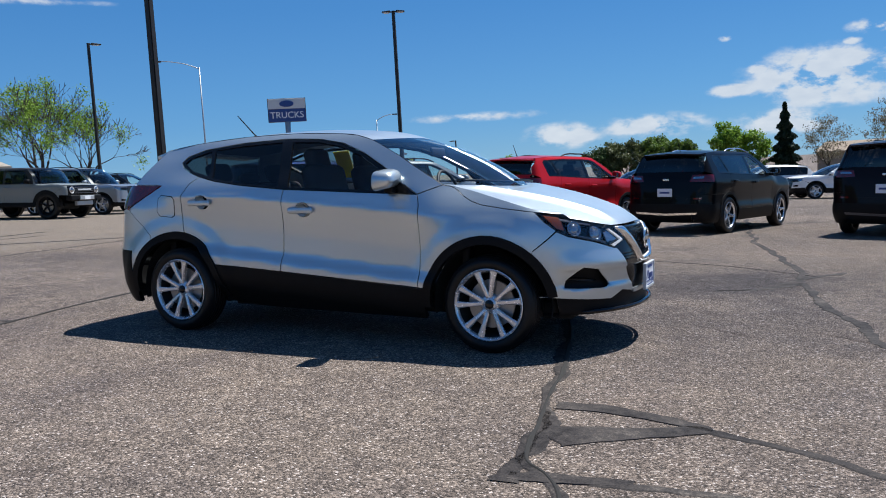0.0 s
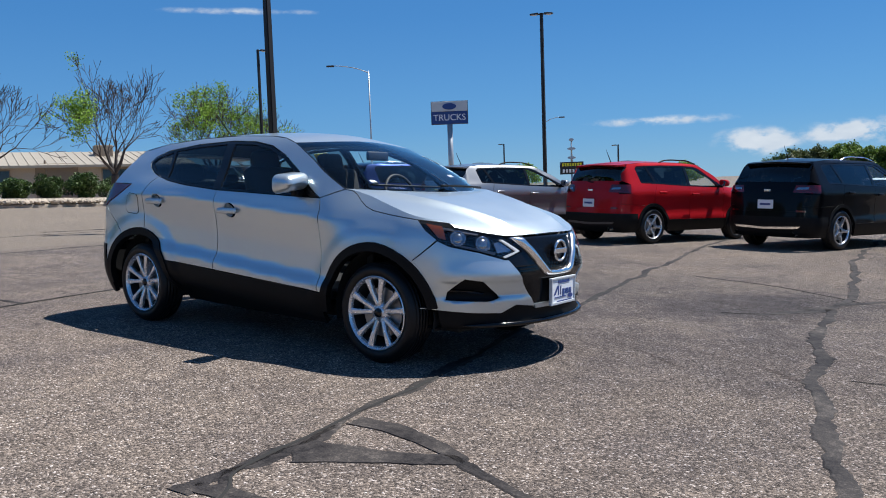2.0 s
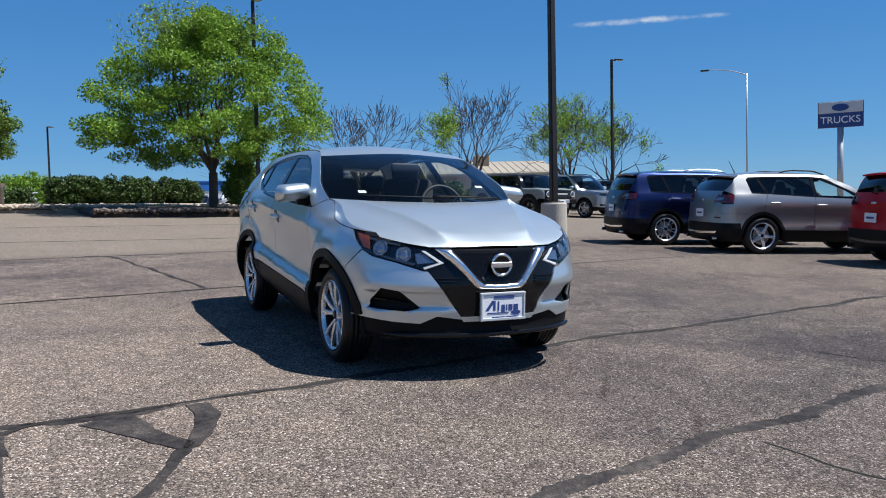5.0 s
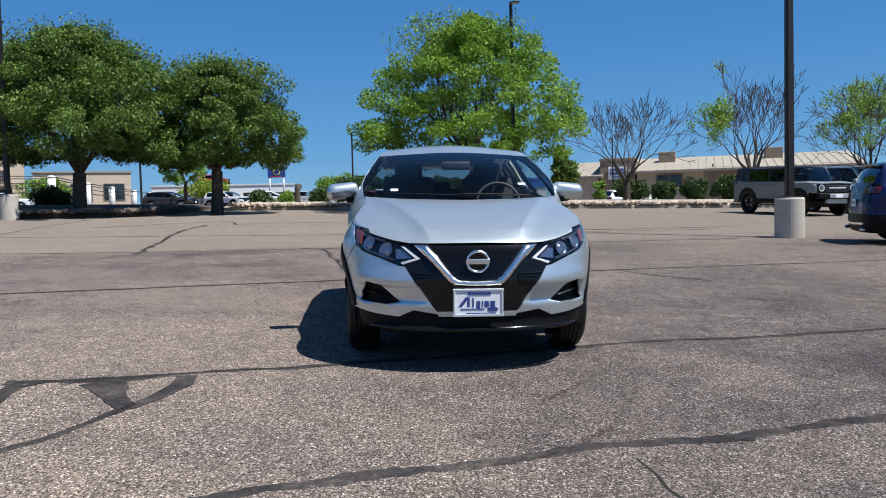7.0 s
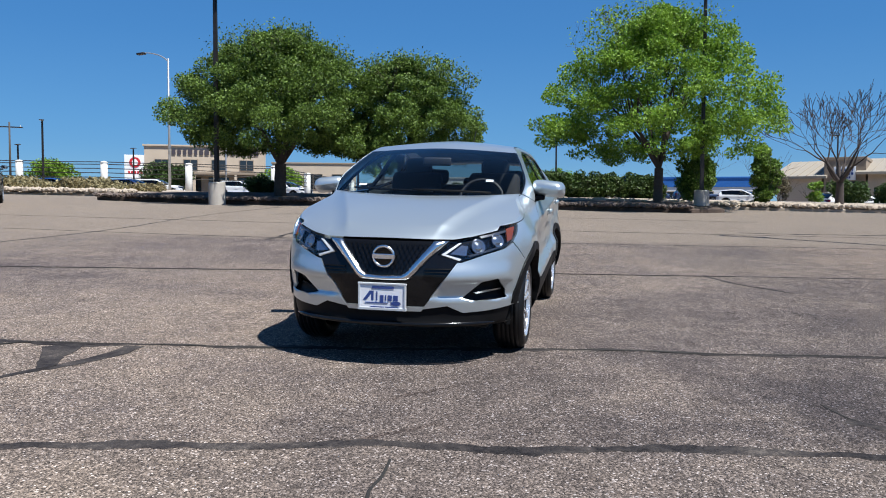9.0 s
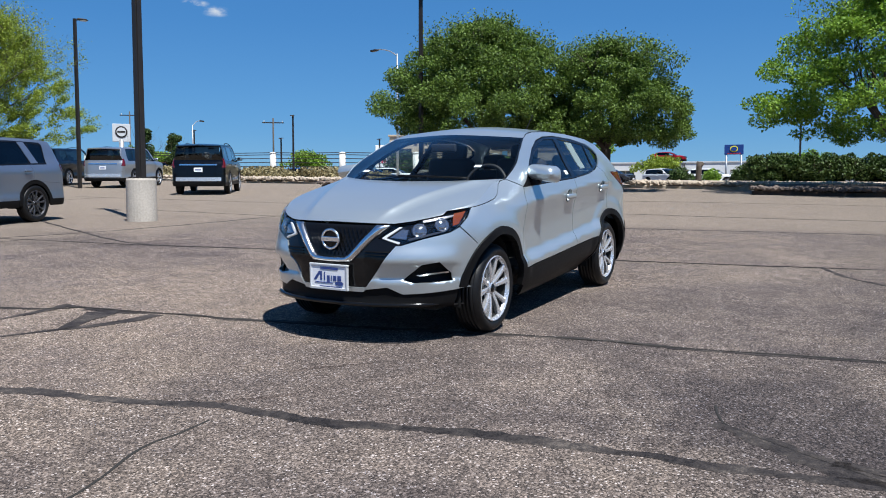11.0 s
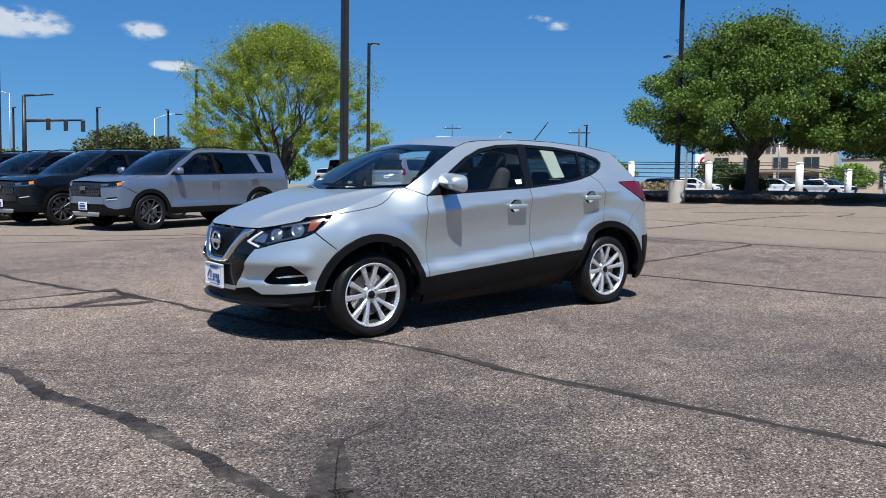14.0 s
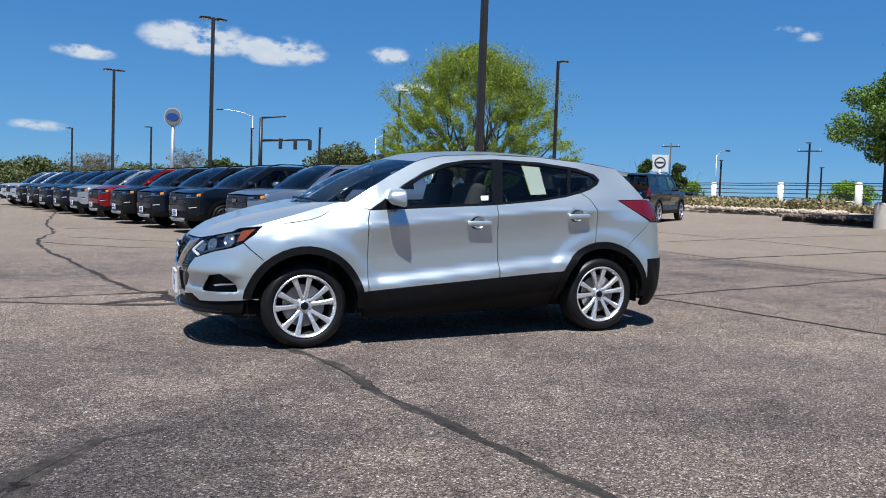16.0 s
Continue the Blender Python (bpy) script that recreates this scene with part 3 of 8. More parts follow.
class Shell:
    """The skin of a vehicle: u runs round it from the middle of its nose, z is height."""

    def __init__(self, s):
        t = np.linspace(0, math.pi / 2, 160)
        f, r, w = s["front"], s["rear"], s["w"]
        a = np.stack([f - s["cf"] + s["cf"] * np.cos(t) ** (2 / s["pf"]), w * np.sin(t) ** (2 / s["pf"])], 1)
        b = np.stack([r + s["cr"] - s["cr"] * np.sin(t) ** (2 / s["pr"]), w * np.cos(t) ** (2 / s["pr"])], 1)
        mid = np.stack([np.linspace(a[-1, 0], b[0, 0], 60)[1:-1], np.full(58, w)], 1)
        o = np.concatenate([a, mid, b])
        self.u = np.concatenate([[0], np.cumsum(np.linalg.norm(np.diff(o, axis=0), axis=1))])
        self.o, self.w, self.s = o, w, s
        self.end = self.u[-1]
        self.tc, self.tf, self.tr = line(s["tuck"]), line(s["tuck_front"]), line(s["tuck_rear"])
        self.nose, self.tail = line(s["nose"]), line(s["tail"])
        d = np.gradient(o, self.u, axis=0)
        d /= np.maximum(np.linalg.norm(d, axis=1, keepdims=True), 1e-9)
        self.nx, self.ny = -d[:, 1] * -1, -d[:, 0]

    def base(self, u, z):
        s = self.s
        a = np.abs(u)
        x0, y0 = np.interp(a, self.u, self.o[:, 0]), np.interp(a, self.u, self.o[:, 1])
        wf = np.clip((x0 - (s["front"] - s["cf"])) / s["cf"], 0, 1) ** 1.3
        wr = np.clip(((s["rear"] + s["cr"]) - x0) / s["cr"], 0, 1) ** 1.1
        bf, br = ease(x0, *s["blend_front"]), 1 - ease(x0, *s["blend_rear"])
        lift = s.get("crease_rise", 0.0) * (np.clip(x0, -1.0, 1.0) - 0.75) * (1 - ease(z, 1.02, 1.30))
        tuck = self.tc(z + lift) * (1 - bf) * (1 - br) + self.tf(z) * bf + self.tr(z) * br
        x = x0 + self.nose(z) * wf + self.tail(z) * wr
        y = y0 * (1 - tuck / self.w) * (1 - 0.006 * x0 * x0)
        if "sculpt" in s:
            off = s["sculpt"](s, x, y, z)
            x, y = x + off * np.interp(a, self.u, self.nx), y + off * np.interp(a, self.u, self.ny)
        return np.stack([x, np.sign(u) * y, z], -1)

    def normal(self, u, z):
        e = 0.006
        n = np.cross(self.base(u + e, z) - self.base(u - e, z), self.base(u, z + e) - self.base(u, z - e))
        return n / np.maximum(np.linalg.norm(n, axis=-1, keepdims=True), 1e-9)

    def at(self, u, z, off=0.0):
        u, z = np.asarray(u, float), np.asarray(z, float)
        return self.base(u, z) + self.normal(u, z) * off

    def find(self, axis, v, z, lo, hi):
        up = self.base(np.array(hi), np.array(z))[axis] > self.base(np.array(lo), np.array(z))[axis]
        for _ in range(40):
            m = (lo + hi) / 2
            if (self.base(np.array(m), np.array(z))[axis] < v) == up:
                lo = m
            else:
                hi = m
        return (lo + hi) / 2

    def spot(self, p):
        """(u, z) of a mark: 's' x z on the side, 'f' y z on the nose, 'r' y z on the tail."""
        k, v, z = p
        if k == "s":
            return self.find(0, v, z, 0.0, self.end), z
        if abs(v) < 1e-6:
            return (0.0 if k == "f" else self.end), z
        half = self.end / 2
        u = self.find(1, abs(v), z, 1e-4, half) if k == "f" else self.find(1, abs(v), z, half, self.end - 1e-4)
        return (u if v > 0 else -u), z


def inside(poly, pts):
    n, ok = len(poly), np.zeros(len(pts), bool)
    x, y = pts[:, 0], pts[:, 1]
    for i in range(n):
        (xa, ya), (xb, yb) = poly[i], poly[(i + 1) % n]
        if ya == yb:
            continue
        ok ^= ((ya > y) != (yb > y)) & (x < (xb - xa) * (y - ya) / (yb - ya) + xa)
    return ok


def shrink(poly, d):
    p = np.array(poly)
    area = np.sum(p[:, 0] * np.roll(p[:, 1], -1) - np.roll(p[:, 0], -1) * p[:, 1])
    e = np.roll(p, -1, 0) - p
    e /= np.maximum(np.linalg.norm(e, axis=1, keepdims=True), 1e-9)
    n = np.stack([-e[:, 1], e[:, 0]], 1) * np.sign(area)
    m = n + np.roll(n, 1, 0)
    m /= np.maximum(np.sum(m * n, 1, keepdims=True), 0.35)
    return [tuple(v) for v in p + m * d]


def cut(shell, poly, holes=(), off=0.0, gap=0.0025, rim=0.012, step=0.05, edge=0.03, dome=None):
    """A panel cut from the shell along an outline in (u, z), with its edges turned in."""
    from mathutils.geometry import delaunay_2d_cdt
    poly = shrink(finer(poly, edge), gap)
    holes = [shrink(finer(h, edge), -gap) for h in holes]
    pts, edges = [], []
    for loop in [poly, *holes]:
        o = len(pts)
        pts += loop
        edges += [(o + i, o + (i + 1) % len(loop)) for i in range(len(loop))]
    b = np.array(pts)
    gu, gz = np.meshgrid(np.arange(b[:, 0].min(), b[:, 0].max(), step), np.arange(b[:, 1].min(), b[:, 1].max(), step))
    g = np.stack([gu.ravel(), gz.ravel()], 1)
    ok = inside(poly, g)
    for h in holes:
        ok &= ~inside(h, g)
    g = g[ok]
    if len(g):
        near = np.array([np.min(np.sum((b - q) ** 2, 1)) for q in g])
        g = g[near > (0.45 * min(step, edge * 1.3)) ** 2]
    v, _, f, _, _, _ = delaunay_2d_cdt([Vector(q) for q in pts] + [Vector(q) for q in g], edges, [], 0, 1e-7)
    v = np.array([(q.x, q.y) for q in v])
    c = np.array([v[list(t)].mean(0) for t in f])
    ok = inside(poly, c)
    for h in holes:
        ok &= ~inside(h, c)
    faces = [tuple(t) for t, good in zip(f, ok) if good]
    n3 = shell.normal(v[:, 0], v[:, 1])
    if dome:
        high, wide = dome
        q0, q1 = np.array(poly), np.roll(np.array(poly), -1, 0)
        e = q1 - q0
        t = np.clip(np.sum((v[:, None] - q0) * e, -1) / np.maximum(np.sum(e * e, -1), 1e-12), 0, 1)
        far = np.min(np.linalg.norm(v[:, None] - q0 - e * t[..., None], axis=-1), 1)
        off = (off + high * (1 - (1 - np.clip(far / wide, 0, 1)) ** 2))[:, None]
    p3 = shell.base(v[:, 0], v[:, 1]) + n3 * off
    i = np.array([t[:3] for t in faces])
    turn = np.sum(np.cross(p3[i[:, 1]] - p3[i[:, 0]], p3[i[:, 2]] - p3[i[:, 0]]) * n3[i[:, 0]])
    if turn < 0:
        faces = [t[::-1] for t in faces]
    count = len(faces)
    loops = [tuple(n3[i]) for t in faces for i in t]
    verts = [tuple(q) for q in p3]
    if rim:
        once = {}
        for t in faces:
            for i in range(len(t)):
                e = (t[i], t[(i + 1) % len(t)])
                if (e[1], e[0]) in once:
                    del once[(e[1], e[0])]
                else:
                    once[e] = 1
        low = {}
        for a, q in once:
            for i in (a, q):
                if i not in low:
                    low[i] = len(verts)
                    verts.append(tuple(p3[i] - n3[i] * rim))
            faces.append((q, a, low[a], low[q]))
            fn = np.cross(p3[a] - p3[q], -n3[a])
            fn = tuple(fn / max(np.linalg.norm(fn), 1e-9))
            loops += [fn] * 4
    me = raw(verts, faces, True)
    if not dome:
        me.normals_split_custom_set(loops)
    return me


def patch(front, rear, left, right, crown=None):
    """A sheet spanned between four edge curves, each an array of points."""
    n, m = len(front), len(left)
    s, t = np.linspace(0, 1, n)[None, :, None], np.linspace(0, 1, m)[:, None, None]
    g = (1 - t) * rear[None] + t * front[None] + (1 - s) * left[:, None] + s * right[:, None]
    g = g - ((1 - s) * (1 - t) * rear[0] + s * (1 - t) * rear[-1] + (1 - s) * t * front[0] + s * t * front[-1])
    if crown is not None:
        g = g + crown(s, t)
    faces = [(i * n + j, i * n + j + 1, (i + 1) * n + j + 1, (i + 1) * n + j) for i in range(m - 1) for j in range(n - 1)]
    mid = g[m // 2, n // 2]
    face = np.cross(g[m // 2, n // 2 + 1] - g[m // 2, n // 2 - 1], g[m // 2 + 1, n // 2] - g[m // 2 - 1, n // 2])
    if np.dot(face, mid - np.array([0, 0, 0.8])) < 0:
        faces = [q[::-1] for q in faces]
    return g.reshape(-1, 3), faces


def even(points, n):
    """n evenly spaced points along a polyline."""
    p = np.array(points, float)
    d = np.concatenate([[0], np.cumsum(np.linalg.norm(np.diff(p, axis=0), axis=1))])
    t = np.linspace(0, d[-1], n)
    return np.stack([np.interp(t, d, p[:, i]) for i in range(3)], 1)


def bezier(points, n=24):
    """A smooth polyline through 3D points."""
    p = [Vector(q) for q in points]
    out = []
    for i in range(len(p) - 1):
        p0, p1, p2, p3 = p[max(i - 1, 0)], p[i], p[i + 1], p[min(i + 2, len(p) - 1)]
        for j in range(8):
            t = j / 8
            out.append(0.5 * ((2 * p1) + (p2 - p0) * t + (2 * p0 - 5 * p1 + 4 * p2 - p3) * t * t + (3 * p1 - p0 - 3 * p2 + p3) * t ** 3))
    out.append(p[-1])
    return even(out, n)


def arc(cx, cz, r, a0, a1, n=14):
    return [("s", cx + r * math.cos(radians(a0 + (a1 - a0) * i / (n - 1))), cz + r * math.sin(radians(a0 + (a1 - a0) * i / (n - 1)))) for i in range(n)]


# ---- wheels ----
def spoke(angle, lean, r0, r1, w0, w1, y0, y1, deep):
    """One tapered spoke from the hub outwards, leaning by an angle."""
    verts = []
    for r, w, y, a in ((r0, w0, y0, angle), ((r0 + r1) / 2, (w0 + w1) / 2 * 0.74, (y0 + y1) / 2 + 0.006, angle + lean * 0.85), (r1, w1, y1, angle + lean)):
        c, s = math.cos(a), math.sin(a)
        for side, yy in ((-1, y - 0.006), (-0.55, y), (0.55, y), (1, y - 0.006), (0.8, y - deep), (-0.8, y - deep)):
            o = side * w / 2
            verts.append((r * c - o * s, yy, r * s + o * c))
    faces = []
    for i in range(2):
        for j in range(6):
            n = (j + 1) % 6
            faces.append((i * 6 + j, i * 6 + n, (i + 1) * 6 + n, (i + 1) * 6 + j))
    return verts, faces


def wheel_meshes(R, rim_r, style, width=0.215, apart=False):
    """Meshes of tyre, rim and disc, with the outer face towards +y and the middle at the origin."""
    h = width / 2
    side = [(rim_r - 0.004, -h + 0.02), (rim_r + 0.012, -h + 0.004), ((rim_r + R) / 2, -h - 0.006), (R - 0.03, -h + 0.004), (R - 0.008, -h + 0.024)]
    tread = []
    for i in range(5):
        y = -h + 0.03 + i * (width - 0.06) / 5
        w = (width - 0.06) / 5
        tread += [(R, y + 0.002), (R, y + w - 0.008), (R - 0.007, y + w - 0.007), (R - 0.007, y + w - 0.001)]
    prof = side + tread + [(r, -y) for r, y in reversed(side)]
    tyre = raw(*lathe(prof, 56), True, "tyre")
    lip = [(rim_r - 0.012, h - 0.012), (rim_r + 0.004, h - 0.004), (rim_r - 0.002, h - 0.0), (rim_r - 0.014, h - 0.012), (rim_r - 0.02, h - 0.028)]
    pieces = [lathe(lip, 48)]
    barrel = raw(*lathe([(rim_r - 0.018, h - 0.026), (rim_r - 0.026, h - 0.05), (rim_r - 0.035, -h + 0.02), (0.0, -h + 0.02)], 40), True, "rim_barrel")
    hub = [(0.0, h - 0.028), (0.03, h - 0.028), (0.034, h - 0.034), (0.058, h - 0.038), (0.07, h - 0.05), (0.07, h - 0.09)]
    pieces.append(lathe(hub, 28))
    if style == "pairs":
        for i in range(5):
            a = math.pi / 2 + i * 2 * math.pi / 5
            for s in (-1, 1):
                pieces.append(spoke(a + s * 0.15, s * 0.118, 0.046, rim_r - 0.006, 0.032, 0.052, h - 0.036, h - 0.010, 0.035))
            pieces.append(spoke(a, 0.0, 0.04, 0.088, 0.05, 0.03, h - 0.042, h - 0.038, 0.03))
    elif style == "five":
        for i in range(5):
            a = math.pi / 2 + i * 2 * math.pi / 5
            pieces.append(spoke(a, 0.0, 0.05, rim_r - 0.006, 0.075, 0.055, h - 0.034, h - 0.012, 0.04))
    else:
        for i in range(6):
            a = math.pi / 2 + i * 2 * math.pi / 6
            for s in (-1, 1):
                pieces.append(spoke(a + s * 0.09, s * 0.10, 0.05, rim_r - 0.006, 0.022, 0.028, h - 0.034, h - 0.012, 0.03))
    loose = None
    if apart:
        one = spoke(math.pi / 2 + 0.15, 0.118, 0.046, rim_r - 0.006, 0.032, 0.052, h - 0.036, h - 0.010, 0.035)
        two = ([(-x, y, z) for x, y, z in one[0]], [f[::-1] for f in one[1]])
        loose = raw(*lathe(hub, 28), True, "hub"), raw(*one, False, "spoke"), raw(*two, False, "spoke")
        pieces = pieces[:1]
    rim = raw(*join(*pieces), False, "wheel")
    disc = raw(*lathe([(0.06, h - 0.075), (rim_r * 0.68, h - 0.075), (rim_r * 0.68, h - 0.1), (rim_r * 0.3, h - 0.1)], 32), False, "brake_disc")
    nut = lathe([(0.0, 0.012), (0.009, 0.012), (0.011, 0.0)], 6)
    nuts = ([(x + 0.052, y + h - 0.046, z) for x, y, z in nut[0]], nut[1])
    return tyre, rim, disc, raw(*nuts, False, "wheel_nut"), barrel, loose


def arch_liner(r, y0, y1):
    """The liner of a wheel arch: the upper part of a drum, closed inwards."""
    n, v, f = 20, [], []
    for i in range(n):
        a = radians(-12 + 204 * i / (n - 1))
        for rr, y in ((r, y0), (r, y1), (0.0, y1)):
            v.append((rr * math.cos(a), y, rr * math.sin(a)))
    for i in range(n - 1):
        for j in range(2):
            f.append((i * 3 + j, i * 3 + j + 1, i * 3 + j + 4, i * 3 + j + 3))
    return v, f


def wheels(car, s, alloy):
    R = s["R"]
    h = 0.1075
    cap = raw(*lathe([(0.0, h - 0.020), (0.024, h - 0.021), (0.031, h - 0.026), (0.032, h - 0.034)], 20), True, "hub_cap")
    tyre, rim, disc, nuts, barrel, loose = wheel_meshes(R, s.get("rim", R * 0.705), s.get("spokes", "pairs"), apart=s.get("spokes", "pairs") == "pairs")
    for x in (s["fx"], s["rx"]):
        for side in (1, -1):
            w = part("wheel", rim, alloy, car)
            w.location = (x, side * (s["w"] - s.get("inset", 0.122)), R)
            w.rotation_euler = (0, s.get("roll", 0.35 * side + x), 0 if side > 0 else math.pi)
            part("tyre", tyre, RUBBER, w)
            part("brake_disc", disc, STEEL, w)
            part("rim_barrel", barrel, WELL, w)
            part("hub_cap", cap, GLOSS_BLACK, w)
            if loose:
                part("hub", loose[0], alloy, w)
                for j in range(10):
                    part("spoke", loose[1 + j % 2], alloy, w).rotation_euler.y = (j // 2) * 1.2566
            for j in range(5 if s.get("nuts") else 0):
                part("wheel_nut", nuts, STEEL, w).rotation_euler.y = j * 1.2566


def rounded(size, bevel, at=(0, 0, 0), turn=None, segments=3):
    return box_bm(size, at, bevel, None, turn, segments)


def build_car(s, m, label, category, group, color, paint_mat=PAINT, alloy=ALLOY, fine=False):
    """A vehicle from its numbers: skin panels, glass, lamps, wheels and cabin."""
    car = thing(s["name"], m, label, category, group)
    sh = Shell(s)
    step = 0.03 if fine else 0.10
    seam_gap = 0.0036 if fine else 0.003
    rim = 0.014
    color = (*color, 1.0)

    def poly(marks, side=1):
        out = []
        for u, z in (sh.spot(p) for p in marks):
            if not out or math.hypot(u * side - out[-1][0], z - out[-1][1]) > 0.004:
                out.append((u * side, z))
        return out if math.hypot(out[0][0] - out[-1][0], out[0][1] - out[-1][1]) > 0.004 else out[:-1]

    def panel(name, marks, mat, side=1, holes=(), label="", parent=None, painted=False, **kw):
        kw.setdefault("step", step)
        kw.setdefault("rim", rim)
        kw.setdefault("gap", seam_gap)
        me = cut(sh, poly(marks, side), [poly(h, side) for h in holes], **kw)
        ob = part(name, me, mat, parent or car, label)
        if painted:
            ob.color = color
        return ob

    def both(marks):
        q = [sh.spot(p) for p in marks]
        return q + [(-u, z) for u, z in reversed(q)]

    def across(name, marks, mat, label="", painted=False, holes=(), **kw):
        kw.setdefault("step", step)
        kw.setdefault("rim", rim)
        ob = part(name, cut(sh, both(marks), holes, **kw), mat, car, label)
        if painted:
            ob.color = color
        return ob

    fx, rx, R, RC = s["fx"], s["rx"], s["R"], s["RC"]
    sz = line(s["sill"])
    sill = lambda x: float(sz(x))
    ang = lambda x, z, cx: math.degrees(math.atan2(z - R, x - cx))
    # where the sill meets the arches
    fa = [a for a in np.linspace(120, 185, 131) if R + RC * math.sin(radians(a)) <= sill(fx + RC * math.cos(radians(a)))][0]
    ra = [a for a in np.linspace(80, -5, 171) if R + RC * math.sin(radians(a)) <= sill(rx + RC * math.cos(radians(a)))][0]
    on_f = lambda a: ("s", fx + RC * math.cos(radians(a)), R + RC * math.sin(radians(a)))
    on_r = lambda a: ("s", rx + RC * math.cos(radians(a)), R + RC * math.sin(radians(a)))
    d0, d1, d2 = s["door_front"], s["door_mid"], s["door_rear"]
    dlo_low, dlo_top = s["dlo_low"], s["dlo_top"]
    arch_r = s["door_arch"]
    for side in (1, -1):
        low = [("s", x, z) for _, x, z in dlo_low]
        f_low = [p for p in low if p[1] > d1[-1][1] + 0.02]
        r_low = [p for p in low if d2[0][1] - 0.0 <= p[1] < d1[-1][1] - 0.02]
        bowls = [[("s", hx + 0.012 + 0.064 * math.cos(a), hz + 0.052 * math.sin(a)) for a in np.linspace(0, 2 * math.pi, 21)[:-1]] for hx, hz in s["handles"]] if fine else [[], []]
        door = panel("front_door", [("s", d0[0][1], sill(d0[0][1])), *d0, *f_low, *reversed(d1), ("s", d1[0][1], sill(d1[0][1]))], paint_mat, side, painted=True, holes=bowls[:1] if fine else ())
        rear = panel("rear_door", [("s", d1[0][1] - 0.002, sill(d1[0][1])), *d1, *r_low, *d2, *arc(rx, R, RC, arch_r, ra, 10)], paint_mat, side, painted=True, holes=bowls[1:] if fine else ())
        fender = panel("front_fender", [*d0[::-1][:1], *s["hood_side"], *s["fender_split"], *arc(fx, R, RC, s["fender_arch"], fa, 14), ("s", d0[0][1], sill(d0[0][1])), *d0[:-1]], paint_mat, side, painted=True)
        panel("body_side", [*s["a_line"], *s["roof_line"], *s["d_line"], *arc(rx, R, RC, s["bumper_arch"], arch_r, 8), *reversed(d2), *[p for p in low if p[1] < d2[0][1]], *dlo_top, low[0]], paint_mat, side, painted=True)
        # windows
        outline = [*low, *dlo_top]
        panel("window_frame", outline, GLOSS_BLACK, side, holes=s["glass"], off=-0.004, rim=0.02)
        for i, g in enumerate(s["glass"]):
            panel("side_window", g, GLASS if i == 0 else s.get("rear_glass", PRIVACY), side, off=-0.010, rim=0, gap=-0.004).visible_shadow = False
        if s.get("pillar"):
            panel("pillar_trim", s["pillar"], paint_mat, side, painted=True, off=0.004, rim=0.012, label="painted rear pillar between the side windows")
        if s.get("hard_top"):
            panel("hard_top", [*s["a_line"][-1:], *s["roof_line"][1:], *s["d_line"][1:3], *[p for p in reversed(low)][1:], *s["a_line"][1:-1]], s["hard_top"], side, holes=s["glass"], off=0.006, rim=0.02, label="black moulded hard top")
        # dark lower trim
        panel("sill_cladding", [on_f(fa), *[("s", x, sill(x)) for x in np.linspace(fx - RC, rx + RC, 9)[1:-1]], on_r(ra), ("s", rx + RC * 0.97, s["low"]), ("s", fx - RC * 0.97, s["low"])], s.get("clad", BLACK), side, off=0.004, rim=0.03, label="black plastic sill cladding")
        for cx, a0, a1 in ((fx, s["ring_front"], 184), (rx, -4, s["ring_rear"])):
            panel("arch_cladding", [*arc(cx, R, RC + 0.004, a0, a1, 22), *arc(cx, R, RC - s["ring"], a1, a0, 22)], s.get("arch_mat", BLACK), side, off=0.012, rim=0.05, step=0.04, label="black wheel arch trim")
        # wheel wells
        for cx in (fx, rx):
            w = s["w"]
            well = raw(*arch_liner(RC - s["ring"] + 0.02, side * (w - (0.115 if fine else 0.06)), side * (w - 0.36)), True, "wheel_well")
            o = part("wheel_well", well, WELL, car)
            o.location = (cx, 0, R)
        # tail lamp, handles, mirror
        lamp = panel("tail_lamp", s["tail_lamp"], RED_LENS, side, off=0.006, rim=0.02, step=0.05, label="red tail lamp")
        for hx, hz in s["handles"]:
            u, z = sh.spot(("s", hx, hz))
            p, n = sh.at(side * u, z, 0.016 if fine else 0.03), sh.normal(np.array(side * u), np.array(z))
            if fine:
                q, m2 = sh.at(side * u, z), sh.normal(np.array(side * u), np.array(z))
                cup = raw(*lathe([(0.0, -0.030), (0.022, -0.028), (0.042, -0.020), (0.056, -0.009), (0.0655, 0.0)], 32), True)
                c = part("handle_recess", cup, paint_mat, door if hx > d1[0][1] else rear)
                c.matrix_local = Matrix.Translation(q) @ Vector(m2).to_track_quat("Y", "Z").to_matrix().to_4x4() @ Matrix.Diagonal((1, 1, 0.82, 1)) @ Matrix.Translation((0.012 if side < 0 else -0.012, 0, 0))
                c.color = color
            hnd = part("handle", rounded((0.215, 0.032, 0.044), 0.0155), s.get("handle_mat", paint_mat), door if hx > d1[0][1] else rear, smooth=True)
            hnd.location, hnd.color = p + n * 0.004, color
        mx, my, mz = s["mirror"]
        turn = Euler((0, 0, radians(-10 * side))).to_matrix().to_4x4()
        wide = 0.25 if fine else 0.205
        bm = rounded((0.20, wide, 0.155), 0.05 if fine else 0.058, (mx, side * my, mz), turn, 4)
        for v in bm.verts:
            if v.co.x < mx:
                v.co.x = mx + (v.co.x - mx) * 0.45
            elif fine:
                v.co.z += (0.028 if v.co.z < mz else -0.012) * (v.co.x - mx) / 0.1
            v.co.z += (abs(v.co.y) - my) * -0.10 + (0.02 if v.co.z < mz else 0)
        mir = part("mirror", bm, s.get("mirror_mat", paint_mat), car, smooth=True)
        mir.color = color
